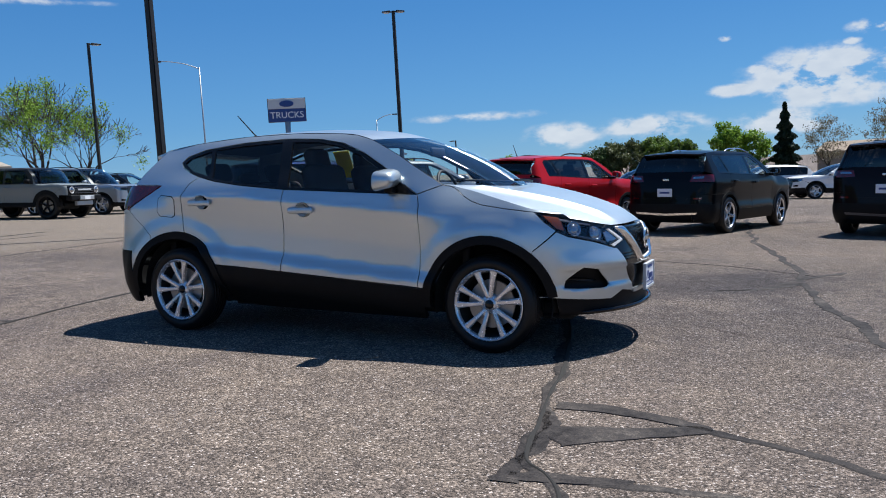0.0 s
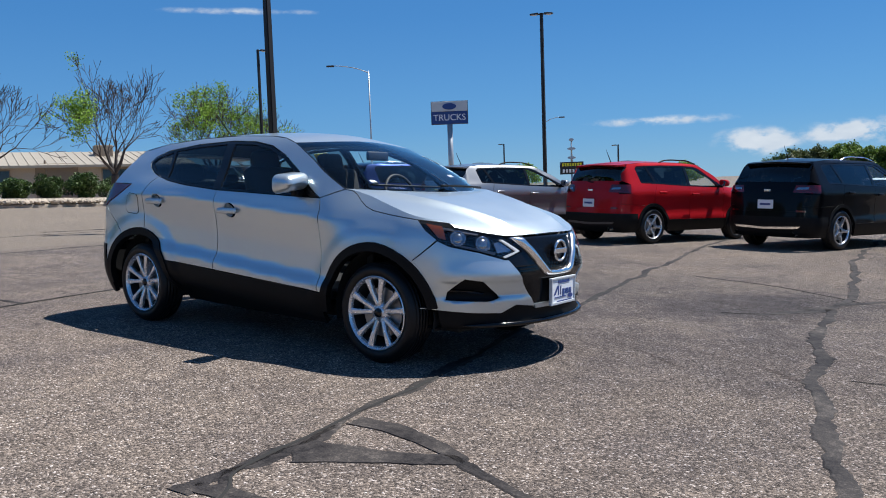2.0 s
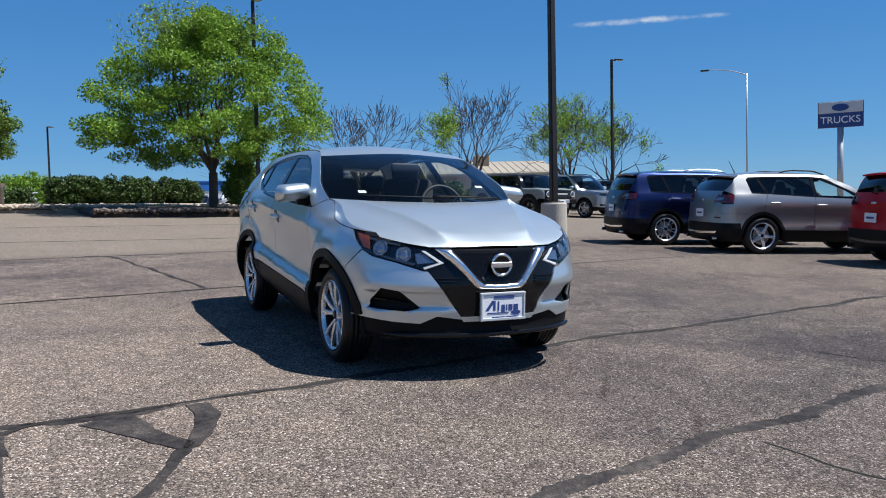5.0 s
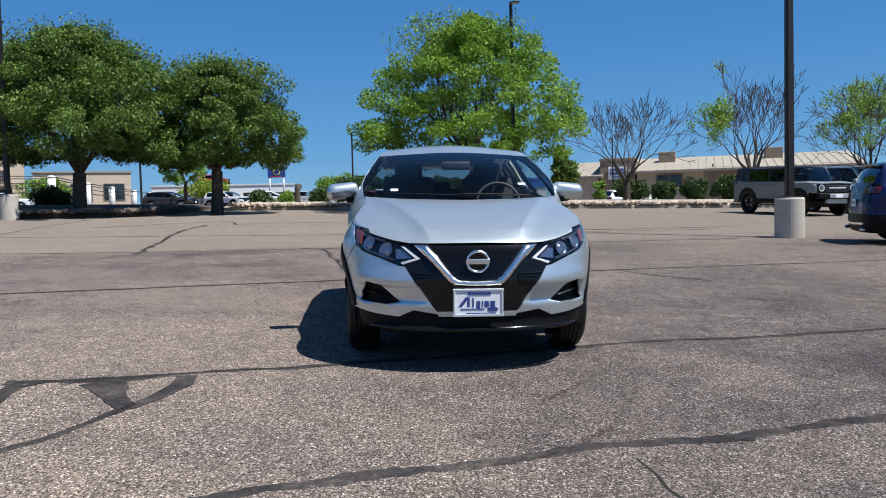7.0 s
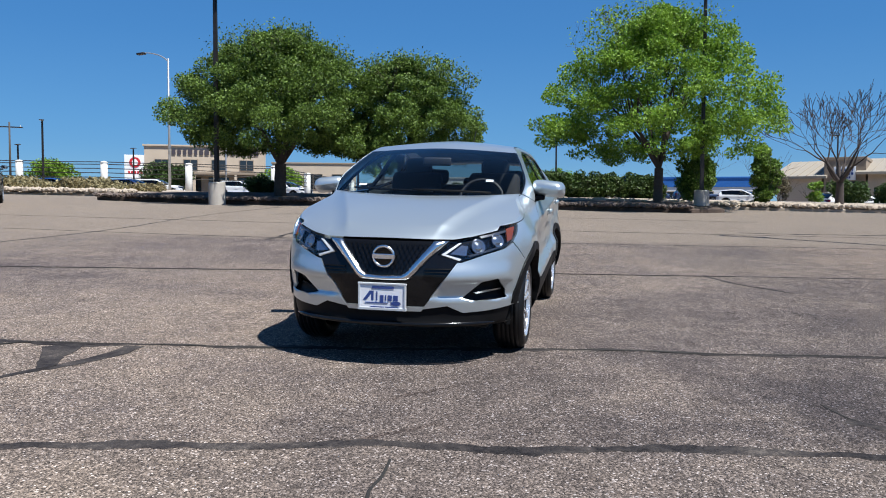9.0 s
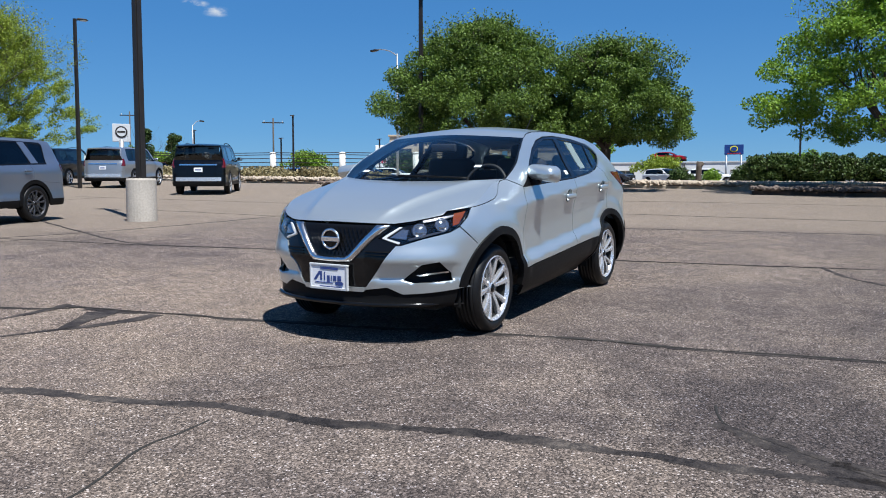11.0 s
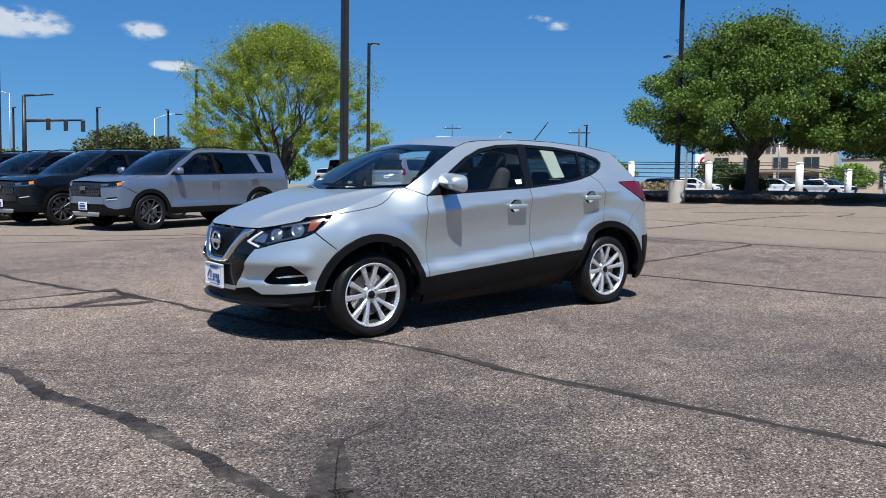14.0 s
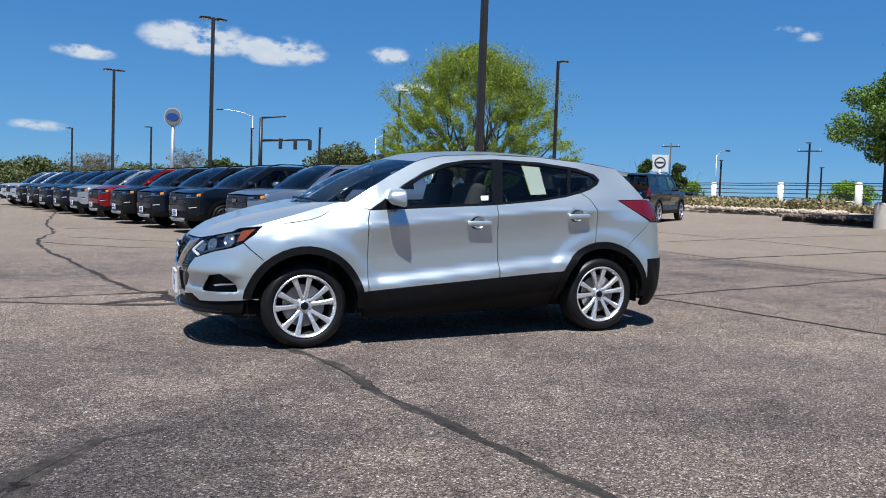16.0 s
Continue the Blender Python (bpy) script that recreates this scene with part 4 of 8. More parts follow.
        part("mirror_glass", raw(*patch(*[np.array(q) for q in mirror_face(mx - 0.043, side * my, mz)])), CHROME, mir)
        part("mirror_foot", rounded((0.07, 0.14, 0.05), 0.018, (mx + 0.01, side * (my - 0.10), mz - 0.06)), BLACK, mir, smooth=True)

    # bonnet, windscreen, roof, back window
    turn_at = s.get("hood_corner", 1)
    hs = [sh.spot(p) for p in (*s.get("hood_top", s["hood_side"]), *s["hood_front"][1:turn_at + 1])]
    hf = [sh.spot(p) for p in s["hood_front"][turn_at:]]
    n, q = (97, 61) if fine else (17, 15)
    def skin(marks):
        q = [(u0 + (u1 - u0) * k / 8, z0 + (z1 - z0) * k / 8) for (u0, z0), (u1, z1) in zip(marks, marks[1:]) for k in range(8)] + [marks[-1]]
        return np.array([sh.at(u, z) for u, z in q])

    left, frontl = skin(hs), skin(hf)
    cx, cz = s["cowl"]
    corner = left[0]
    cowl = bezier([corner, (corner[0] + (cx - corner[0]) * 0.72, corner[1] * 0.55, (corner[2] + cz * 2) / 3), (cx, 0, cz)], 20)
    flip = np.array([1, -1, 1])
    rearc = even(np.concatenate([cowl, cowl[::-1][1:] * flip]), n)
    frontc = even(np.concatenate([frontl, frontl[::-1][1:] * flip]), n)
    lc = even(left, q)
    rise, rib = s.get("hood_crown", 0.035), s.get("hood_rib", 0.016)

    def hood_crown(a, t):
        y = np.abs(2 * a - 1)
        if fine:
            z = rise * (1 - y ** 3.0) * np.clip(4.6 * t ** 1.2 * (1 - t) ** 0.7, 0, None) * 0.62
            crest = 0.88 - 0.50 * t
            inner, outer = np.clip(y / crest, 0, 1), np.clip((y - crest) / (0.22 - 0.06 * t), 0, 1)
            fade = np.clip(t * 6, 0, 1) * np.clip((1 - t) * 9, 0, 1)
            z = z + rib * fade * np.where(y < crest, 0.25 + 0.75 * inner ** 2.5, (1 - outer) ** 2.2)
            return np.concatenate([np.zeros_like(z), np.zeros_like(z), z], -1)
        z = rise * (1 - y ** 3.0) * np.clip(4.6 * t ** 1.35 * (1 - t) ** 0.75, 0, None) * 0.62
        fade = np.clip(t * 5, 0, 1) * np.clip((1 - t) * 4, 0, 1)
        ridge = rib * ease(y, 0.68 - 0.24 * t, 0.80 - 0.24 * t) * (1 - ease(y, 0.78, 1.0)) * fade
        return np.concatenate([np.zeros_like(z + ridge), np.zeros_like(z + ridge), z + ridge], -1)

    v, f = patch(frontc, rearc, lc, lc * flip)
    v = relax(np.array(v), len(lc), len(frontc), 6000 if fine else 1800)
    aa, tt = np.meshgrid(np.linspace(0, 1, len(frontc)), np.linspace(0, 1, len(lc)))
    up = hood_crown(aa[..., None], tt[..., None]).reshape(-1, 3)
    v = v + up
    hood = part("bonnet", raw(v, f, True), paint_mat, car)
    hood.color = color
    hood.location.z = 0.002
    if "hood_top" in s:
        for side in (1, -1):
            panel("bonnet_flank", [*s["hood_side"], *s["hood_front"][1:2], *reversed(s["hood_top"][1:])], paint_mat, side, parent=hood, painted=True, gap=0.0, rim=0.006, step=0.02, edge=0.02)
    al = np.array([sh.at(*sh.spot(p)) for p in s["a_line"]])
    rl = np.array([sh.at(*sh.spot(p)) for p in s["roof_line"]])
    top = bezier([al[-1], (al[-1][0] + s["top_bow"], 0, al[-1][2] + s["top_rise"]), al[-1] * flip], n)
    mid_c = even(np.concatenate([cowl, cowl[::-1][1:] * flip]), n)
    la = even(bezier(al, 40), q)
    bulge = lambda a, t: np.concatenate([0.035 * np.sin(np.pi * a) * np.sin(np.pi * t), 0 * a * t, 0.018 * np.sin(np.pi * a) * np.sin(np.pi * t)], -1)
    v, f = patch(top, mid_c, la, la * flip, bulge)
    ws = part("windscreen", raw(v, f, True), GLASS, car)
    ws.visible_shadow = False
    # black band round the windscreen
    band = [i * (n - 1) + j for i in range(q - 1) for j in range(n - 1) if i < 1 or i >= q - 2 or j < 1 or j >= n - 2]
    part("windscreen_band", raw(v + np.array([-0.004, 0, -0.006]), [f[i] for i in band], True), GLOSS_BLACK, ws)
    back = bezier([rl[-1], (rl[-1][0] - s["back_bow"], 0, rl[-1][2] + s["top_rise"] * 0.8), rl[-1] * flip], n)
    lr = even(bezier(rl, 40), q + 8)
    crown = s.get("roof_crown", 0.03)
    v, f = patch(back, top, lr, lr * flip, lambda a, t: np.concatenate([0 * a * t, 0 * a * t, crown * np.sin(np.pi * a) * np.sin(np.pi * np.clip(t, 0, 1))], -1))
    roof = part("roof", raw(v, f, True), s.get("roof_mat", paint_mat), car)
    roof.color = color
    part("headliner", raw((v - np.array([0, 0, 0.035])) * np.array([1, 0.93, 1]), [q[::-1] for q in f], True), TRIM, roof)
    # tail: window, gate, spoiler, bumper
    dl = s["gate"]
    gl = np.array([sh.at(*sh.spot(p)) for p in dl])
    gz = dl[-1][2]
    low = bezier([gl[-1], (sh.at(sh.end, gz)[0], 0, gz), gl[-1] * flip], n)
    lg = even(bezier([rl[-1], *gl], 30), q)
    v, f = patch(low, back, lg, lg * flip, lambda a, t: np.concatenate([-0.03 * np.sin(np.pi * a) * np.sin(np.pi * t), 0 * a * t, 0 * a * t], -1))
    part("rear_window", raw(v, f, True), s.get("rear_glass", PRIVACY), car).visible_shadow = False
    # roof spoiler: the roof's line carried on past the back window, with a thickness
    depth, drop = s["spoiler"]
    n2 = len(back)
    outer = back + np.array([-depth, 0, -drop]) * np.ones((n2, 1))
    outer[:, 1] *= 0.93
    ring4 = [back + np.array([0.05, 0, 0.004]), outer + np.array([0, 0, 0.006]), outer + np.array([0.012, 0, -0.022]), back + np.array([-0.02, 0, -0.05])]
    sv = np.concatenate(ring4)
    sf = [(r * n2 + j, r * n2 + j + 1, ((r + 1) % 4) * n2 + j + 1, ((r + 1) % 4) * n2 + j) for r in range(4) for j in range(n2 - 1)]
    sf += [tuple(r * n2 for r in range(4)), tuple(r * n2 + n2 - 1 for r in (3, 2, 1, 0))]
    spo = part("spoiler", raw(sv, sf), paint_mat, car)
    spo.color = color
    zt, zb = s["bumper_rear"]
    for side in (1, -1):
        panel("tailgate", [("r", 0.0, zt), *s["gate_side"], ("r", 0.0, gz)], paint_mat, side, painted=True, gap=0.0)
        panel("rear_bumper", [("r", 0.0, zb), ("s", rx - RC * 0.97, zb), *arc(rx, R, RC, 168, s["bumper_arch"], 8), *s["bumper_split"], ("r", s["w"] * 0.72, zt), ("r", 0.0, zt)], paint_mat, side, painted=True, gap=0.001)
        panel("bumper_trim", [("r", 0.0, s["low"]), ("s", rx - RC * 0.93, s["low"]), ("s", rx - RC * 0.99, zb + 0.002), ("r", 0.0, zb + 0.002)], BLACK, side, off=0.006, rim=0.03, gap=0.0)
        if s.get("gate_lamp"):
            panel("gate_lamp", s["gate_lamp"], RED_LENS, side, off=0.008, rim=0.02)
    if s.get("gate_strip"):
        z = s["gate_strip"]
        for side in (1, -1):
            panel("gate_strip", [("r", 0.0, z), ("r", s["w"] * 0.66, z), ("r", s["w"] * 0.66, z + 0.05), ("r", 0.0, z + 0.05)], CHROME, side, off=0.014, rim=0.012, gap=0.0, label="bright strip across the tailgate")
            panel("bumper_strip", [("r", 0.0, 0.52), ("r", s["w"] * 0.8, 0.52), ("r", s["w"] * 0.8, 0.66), ("r", 0.0, 0.66)], ALLOY, side, off=0.016, rim=0.012, gap=0.0, label="silver band along the rear bumper")
    if s.get("rear_plate"):
        py, pz, pw, ph = s["rear_plate"]
        p = sh.at(sh.end, pz, 0.012)
        pl = part("rear_plate", rounded((0.012, pw, ph), 0.004, (p[0] - 0.008, py, pz)), PLATE_WHITE, car, "white dealer plate with blue print")
        part("print", rounded((0.006, pw * 0.66, ph * 0.22), 0.001, (p[0] - 0.017, py, pz)), PLATE_BLUE, pl)
    if s.get("rear_detail"):
        w, b = s["w"], s["belt"]
        for side in (1, -1):
            lens = [o for o in car.children if o.name.startswith("tail_lamp")][0 if side > 0 else 1]
            panel("clear_strip", [("r", w * 0.80, b + 0.005), ("r", w * 0.60, b - 0.002), ("r", w * 0.58, b - 0.04), ("r", w * 0.79, b - 0.035)], WHITE_LENS, side, off=0.012, rim=0.008, gap=0, parent=lens, label="clear reversing lamp strip")
            panel("rear_reflector", [("r", w * 0.78, 0.72), ("r", w * 0.62, 0.72), ("r", w * 0.62, 0.69), ("r", w * 0.78, 0.69)], RED_LENS, side, off=0.012, rim=0.01, gap=0)
            panel("skid_strip", [("r", 0.0, 0.415), ("r", w * 0.70, 0.44), ("r", w * 0.66, 0.40), ("r", 0.0, 0.375)], DARK_ALLOY if s["rear_detail"] == "skid" else CHROME, side, off=0.014, rim=0.015, gap=0.0)
            for hz in (0.30,):
                part("exhaust_tip", raw(*tube([(s["rear"] + 0.12, side * w * 0.62, hz), (s["rear"] - 0.01, side * w * 0.62, hz)], [0.035, 0.038], 12, False), True), CHROME, car)
        g = (gl[0] + gl[-1]) / 2
        part("rear_wiper", raw(*tube([(g[0] - 0.10, -0.02, b + 0.10), (g[0] - 0.075, 0.22, b + 0.13), (g[0] - 0.06, 0.40, b + 0.12)], [0.013, 0.009, 0.006], 6), True), BLACK, car)
        part("aerial", raw(*tube([(rl[-1][0] + 0.25, 0, rl[-1][2] + 0.03), (rl[-1][0] + 0.10, 0, rl[-1][2] + 0.30)], [0.010, 0.004], 6), True), BLACK, car)
        bx = sh.at(sh.end, b - 0.06)[0]
        part("tail_badge", rounded((0.01, 0.13, 0.04), 0.004, (bx - 0.012, 0, b - 0.05)), CHROME, car, "small bright badge, a plain shape")
    # nose
    s["nose_parts"](dict(s=s, sh=sh, panel=panel, across=across, both=both, car=car, paint=paint_mat, color=color, rim=rim, step=step, fine=fine, fa=s["fender_arch"]))
    # underside and cabin
    zf, zb2 = s["low"], s["belt"]
    part("underbody", rounded((s["front"] - s["rear"] - 0.7, 1.3, 0.12), 0.03, ((s["front"] + s["rear"]) / 2, 0, zf + 0.07)), WELL, car)
    part("engine_block", rounded((0.6, 1.05, 0.5), 0.08, (fx - 0.02, 0, 0.58)), WELL, car)
    part("cabin_floor", rounded((fx - rx - 2 * RC - 0.04, 2 * s["w"] - 0.16, 0.08), 0.03, ((fx + rx) / 2, 0, max(0.40, s["low"] + 0.12))), TRIM, car)
    part("load_floor", rounded((2 * RC + 0.3, 1.30, 0.06), 0.02, (rx, 0, 0.52)), TRIM, car)
    # unseen sheet added to stop sun leaks and deepen the shadow under the nose
    part("front_tray", rounded((s["front"] - fx - RC * 0.6 - 0.12, 0.95, 0.03), 0.01, ((s["front"] - 0.12 + fx + RC * 0.6) / 2, 0, s["low"] + 0.09)), WELL, car)
    part("firewall", rounded((0.06, 1.3, 0.55), 0.02, (s["seat"] + 1.06, 0, 0.76)), TRIM, car)
    part("load_wall", rounded((0.06, 1.3, 0.5), 0.02, (rx - 0.25, 0, 0.75)), TRIM, car)
    bm = rounded((0.42, 1.36, 0.26), 0.10, (s["seat"] + 0.86, 0, zb2 - 0.12), None, 4)
    part("dashboard", bm, TRIM, car, smooth=True)
    for y in (0.37, -0.37):
        seat(car, s["seat"], y, zb2)
    seat_bench(car, s["seat"] - 0.95, zb2)
    ring = [(0.185 * math.cos(t), 0.185 * math.sin(t)) for t in np.linspace(0, 2 * math.pi, 29)]
    v1, f1 = tube([(0, a, b) for a, b in ring], [0.014] * 29, 8, False)
    v2 = join((v1, f1), tube([(0, -0.18, 0), (0, 0.18, 0)], [0.018, 0.018], 6), tube([(0, 0, 0), (0, 0, -0.18)], [0.02, 0.016], 6))
    st = part("steering_wheel", raw(*v2, True), TRIM, car)
    st.matrix_local = pose(s["seat"] + 0.50, 0.37, zb2 - 0.02, 0, -22, 0)
    inner = top[n // 2]
    part("inner_mirror", rounded((0.03, 0.24, 0.07), 0.014, (inner[0] + 0.12, 0, inner[2] - 0.115)), TRIM, car, smooth=True)
    wheels(car, s, alloy)
    for y in s.get("rails", ()):
        for side in (1, -1):
            pts = [(a, side * (abs(b) + y), c + 0.012 + 0.045 * min(1, 4 * min(i, len(rl) - 1 - i))) for i, (a, b, c) in enumerate(even(bezier(rl, 40), 9))]
            part("roof_rail", raw(*tube(bezier(pts, 24), [0.016] * 24, 6), True), s.get("rail_mat", BLACK), car)
    return car, sh


def relax(v, rows, cols, rounds=1800):
    """Lets the inside of a grid settle like a stretched sheet between its fixed edges."""
    g = v.reshape(rows, cols, 3).copy()
    for _ in range(rounds):
        g[1:-1, 1:-1] = (g[:-2, 1:-1] + g[2:, 1:-1] + g[1:-1, :-2] + g[1:-1, 2:]) / 4
    return g.reshape(-1, 3)


def mirror_face(x, y, z):
    a, b = 0.075, 0.046
    row = lambda zz: [(x, y - a, zz), (x, y, zz), (x, y + a, zz)]
    return row(z + b), row(z - b), [(x, y - a, z - b), (x, y - a, z), (x, y - a, z + b)], [(x, y + a, z - b), (x, y + a, z), (x, y + a, z + b)]


def seat(car, x, y, belt):
    lean = Euler((0, radians(-14), 0)).to_matrix().to_4x4()
    base = part("seat", rounded((0.5, 0.5, 0.16), 0.06, (x + 0.1, y, 0.66), None, 3), CLOTH, car, smooth=True)
    part("backrest", rounded((0.15, 0.48, 0.68), 0.06, (x - 0.2, y, belt - 0.12), lean, 3), CLOTH, base, smooth=True)
    part("headrest", rounded((0.11, 0.26, 0.19), 0.05, (x - 0.32, y, belt + 0.25), lean, 3), CLOTH, base, smooth=True)


def seat_bench(car, x, belt):
    lean = Euler((0, radians(-18), 0)).to_matrix().to_4x4()
    base = part("rear_seat", rounded((0.5, 1.3, 0.16), 0.06, (x + 0.12, 0, 0.66), None, 3), CLOTH, car, smooth=True)
    part("rear_backrest", rounded((0.15, 1.3, 0.6), 0.06, (x - 0.2, 0, belt - 0.2), lean, 3), CLOTH, base, smooth=True)
    for y in (-0.4, 0.4):
        part("rear_headrest", rounded((0.1, 0.26, 0.16), 0.045, (x - 0.33, y, belt + 0.17), lean, 3), CLOTH, base, smooth=True)
    part("rear_headrest", rounded((0.1, 0.22, 0.09), 0.04, (x - 0.33, 0, belt + 0.12), lean, 3), CLOTH, base, smooth=True)


def plate_front(car, x, y, z, w=0.31, h=0.165):
    """A dealer plate in a pale frame, printed with plain blue shapes."""
    pl = part("front_plate", rounded((0.014, w, h), 0.005, (x, y, z)), PLATE_WHITE, car, "white dealer plate with blue printed shapes")
    f = bmesh.new()
    for sy, sz, a, b in ((0, h / 2, w + 0.02, 0.014), (0, -h / 2, w + 0.02, 0.018), (w / 2, 0, 0.014, h), (-w / 2, 0, 0.014, h)):
        box_bm((0.022, a, b), (x + 0.002, y + sy, z + sz), 0.003, f)
    part("plate_frame", f, SIGN_GREY, pl)
    g = x + 0.0085
    peak = [(-0.42, -0.16), (-0.27, 0.22), (-0.18, 0.22), (-0.18, -0.16), (-0.235, -0.16), (-0.235, 0.10), (-0.345, -0.16)]
    part("print", raw([(g, y + a * w, z + b * h) for a, b in peak], [(0, 1, 5, 6), (1, 2, 3, 4, 5)]), PLATE_BLUE, pl)
    for a, low, high, wide in ((-0.11, -0.16, 0.2, 0.03), (0.0, -0.24, 0.06, 0.075), (0.085, -0.16, 0.06, 0.026), (0.175, -0.16, 0.06, 0.09), (0.30, -0.16, 0.06, 0.10)):
        part("print", rounded((0.003, w * wide, h * (high - low)), 0.0005, (g, y + a * w, z + (low + high) / 2 * h)), PLATE_BLUE, pl)
    for sy, sz, a, b in ((-0.12, -0.25, 0.5, 0.035), (0.02, 0.36, 0.48, 0.10), (-0.1, -0.42, 0.3, 0.04), (0.22, -0.42, 0.3, 0.04)):
        part("print", rounded((0.003, w * a, h * b), 0.0005, (g, y + sy * w, z + sz * h)), PLATE_BLUE, pl)
    ov = [(g + 0.001, y + w * 0.3 + 0.036 * math.cos(t), z - h * 0.26 + 0.015 * math.sin(t)) for t in np.linspace(0, 2 * math.pi, 21)[:-1]]
    part("print", raw(ov, [tuple(range(20))]), PLATE_BLUE, pl)
    return pl


def nose_hero(d):
    s, sh, car, panel, both = d["s"], d["sh"], d["car"], d["panel"], d["both"]
    fx, R, RC = s["fx"], s["R"], s["RC"]
    fog = [("f", 0.725, 0.584), ("f", 0.63, 0.566), ("f", 0.575, 0.52), ("f", 0.508, 0.463), ("f", 0.60, 0.443), ("f", 0.762, 0.456), ("f", 0.757, 0.50)]
    lamp = [("f", 0.42, 0.836), ("f", 0.55, 0.858), ("f", 0.70, 0.897), ("s", 1.80, 0.926), ("s", 1.635, 0.946), ("s", 1.70, 0.885), ("s", 1.78, 0.822), ("f", 0.76, 0.79), ("f", 0.64, 0.753), ("f", 0.50, 0.704), ("f", 0.352, 0.750)]
    for side in (1, -1):
        panel("front_bumper", [("f", 0.50, 0.702), ("f", 0.64, 0.751), ("f", 0.76, 0.788), ("s", 1.78, 0.823), ("s", 1.63, 0.69), *arc(fx, R, RC, 48, 10, 8), ("s", fx + RC * 0.99, 0.405), ("f", 0.84, 0.395), ("f", 0.66, 0.368), ("f", 0.51, 0.360), ("f", 0.415, 0.408), ("f", 0.25, 0.385), ("f", 0.33, 0.50), ("f", 0.43, 0.64), ("f", 0.47, 0.70)], d["paint"], side, holes=[fog], painted=True, step=0.02, edge=0.015)
        hole = panel("fog_recess", [("f", 0.80, 0.62), ("f", 0.60, 0.60), ("f", 0.47, 0.47), ("f", 0.52, 0.425), ("f", 0.81, 0.43)], BLACK, side, off=-0.05, rim=0.0, gap=0, label="black bumper air recess")
        # one trim, lit and shaded by material: chrome on the sunward side, black opposite
        panel("recess_trim", [("f", 0.755, 0.505), ("f", 0.66, 0.497), ("f", 0.58, 0.480), ("f", 0.60, 0.468), ("f", 0.755, 0.487)], CHROME if side > 0 else GLOSS_BLACK, side, off=-0.03, rim=0.02, parent=hole, step=0.04)
        # head lamp
        hl = panel("head_lamp", lamp, LENS, side, off=0.006, rim=0.012, label="clear swept-back head lamp with amber corner")
        panel("lamp_housing", lamp, GLOSS_BLACK, side, off=-0.03, rim=0.0, gap=0.001, parent=hl)
        for marks, mat, off in (
            ([("f", 0.372, 0.752), ("f", 0.472, 0.826), ("f", 0.492, 0.827), ("f", 0.400, 0.752)], DRL, -0.004),
            ([("f", 0.372, 0.750), ("f", 0.400, 0.752), ("f", 0.498, 0.723), ("f", 0.488, 0.711)], DRL, -0.004),
            ([("f", 0.425, 0.757), ("f", 0.495, 0.815), ("f", 0.535, 0.81), ("f", 0.53, 0.745)], WHITE_LENS, -0.014),
            ([("s", 1.690, 0.930), ("s", 1.780, 0.914), ("s", 1.824, 0.830), ("s", 1.782, 0.842)], AMBER, -0.004),
            ([("f", 0.60, 0.872), ("f", 0.76, 0.912), ("f", 0.77, 0.900), ("f", 0.61, 0.858)], DARK_ALLOY, -0.008),
            ([("f", 0.55, 0.735), ("f", 0.74, 0.795), ("f", 0.74, 0.806), ("f", 0.54, 0.748)], DARK_ALLOY, -0.008),
        ):
            panel("reflector", marks, mat, side, off=off, rim=0.012, gap=0, step=0.03, edge=0.02, parent=hl)
        for y, z, r in ((0.60, 0.805, 0.050), (0.715, 0.842, 0.050)):
            u, _ = sh.spot(("f", y, z))
            p, n = sh.at(side * u, z, -0.022), sh.normal(np.array(side * u), np.array(z))
            bowl = part("projector", raw(*lathe([(0.0, 0.004), (r * 0.55, 0.012), (r * 0.6, 0.0), (r * 0.75, 0.004), (r * 0.95, 0.014), (r, 0.01)], 24), True), WHITE_LENS, hl)
            bowl.matrix_local = Matrix.Translation(p) @ Vector(n).to_track_quat("Y", "Z").to_matrix().to_4x4()
    black = [("f", 0.425, 0.838), ("f", 0.347, 0.750), ("f", 0.498, 0.702), ("f", 0.47, 0.70), ("f", 0.43, 0.64), ("f", 0.33, 0.50), ("f", 0.25, 0.388)]
    part("grille_surround", cut(sh, both(black), (), -0.006, 0.001, 0.02, 0.05), GLOSS_BLACK, car, "gloss black grille surround")
    v = [("f", 0.412, 0.838), ("f", 0.308, 0.735), ("f", 0.18, 0.594), ("f", 0.15, 0.576), ("f", 0.05, 0.572)]
    w = [("f", 0.05, 0.612), ("f", 0.115, 0.616), ("f", 0.15, 0.64), ("f", 0.24, 0.75), ("f", 0.316, 0.838)]
    q = [sh.spot(p) for p in v]
    r = [sh.spot(p) for p in reversed(w)]
    loop = q + [(-u, z) for u, z in reversed(q)] + [(-u, z) for u, z in r] + [(u, z) for u, z in reversed(r)]
    part("grille_chrome", cut(sh, loop, (), 0.004, 0.001, 0.035, 0.012, 0.012, (0.022, 0.036)), CHROME, car, "bright chrome V bar of the grille")
    part("bumper_strip", cut(sh, both([("f", 0.27, 0.405), ("f", 0.25, 0.375)]), (), 0.004, 0.0, 0.02, 0.04), d["paint"], car).color = d["color"]
    # the grille's net, a lattice of slanting bars
    bars = []
    for i in range(-22, 23):
        for lean in (-1, 1):
            pts = []
            for j in range(13):
                z = 0.625 + j * 0.0165
                y = i * 0.034 + lean * (z - 0.72) * 0.6
                half = 0.13 + (z - 0.625) * 0.90
                if abs(y) < half:
                    u = math.copysign(sh.spot(("f", max(abs(y), 1e-3), z))[0], y)
                    pts.append(tuple(sh.at(u, z, 0.006)))
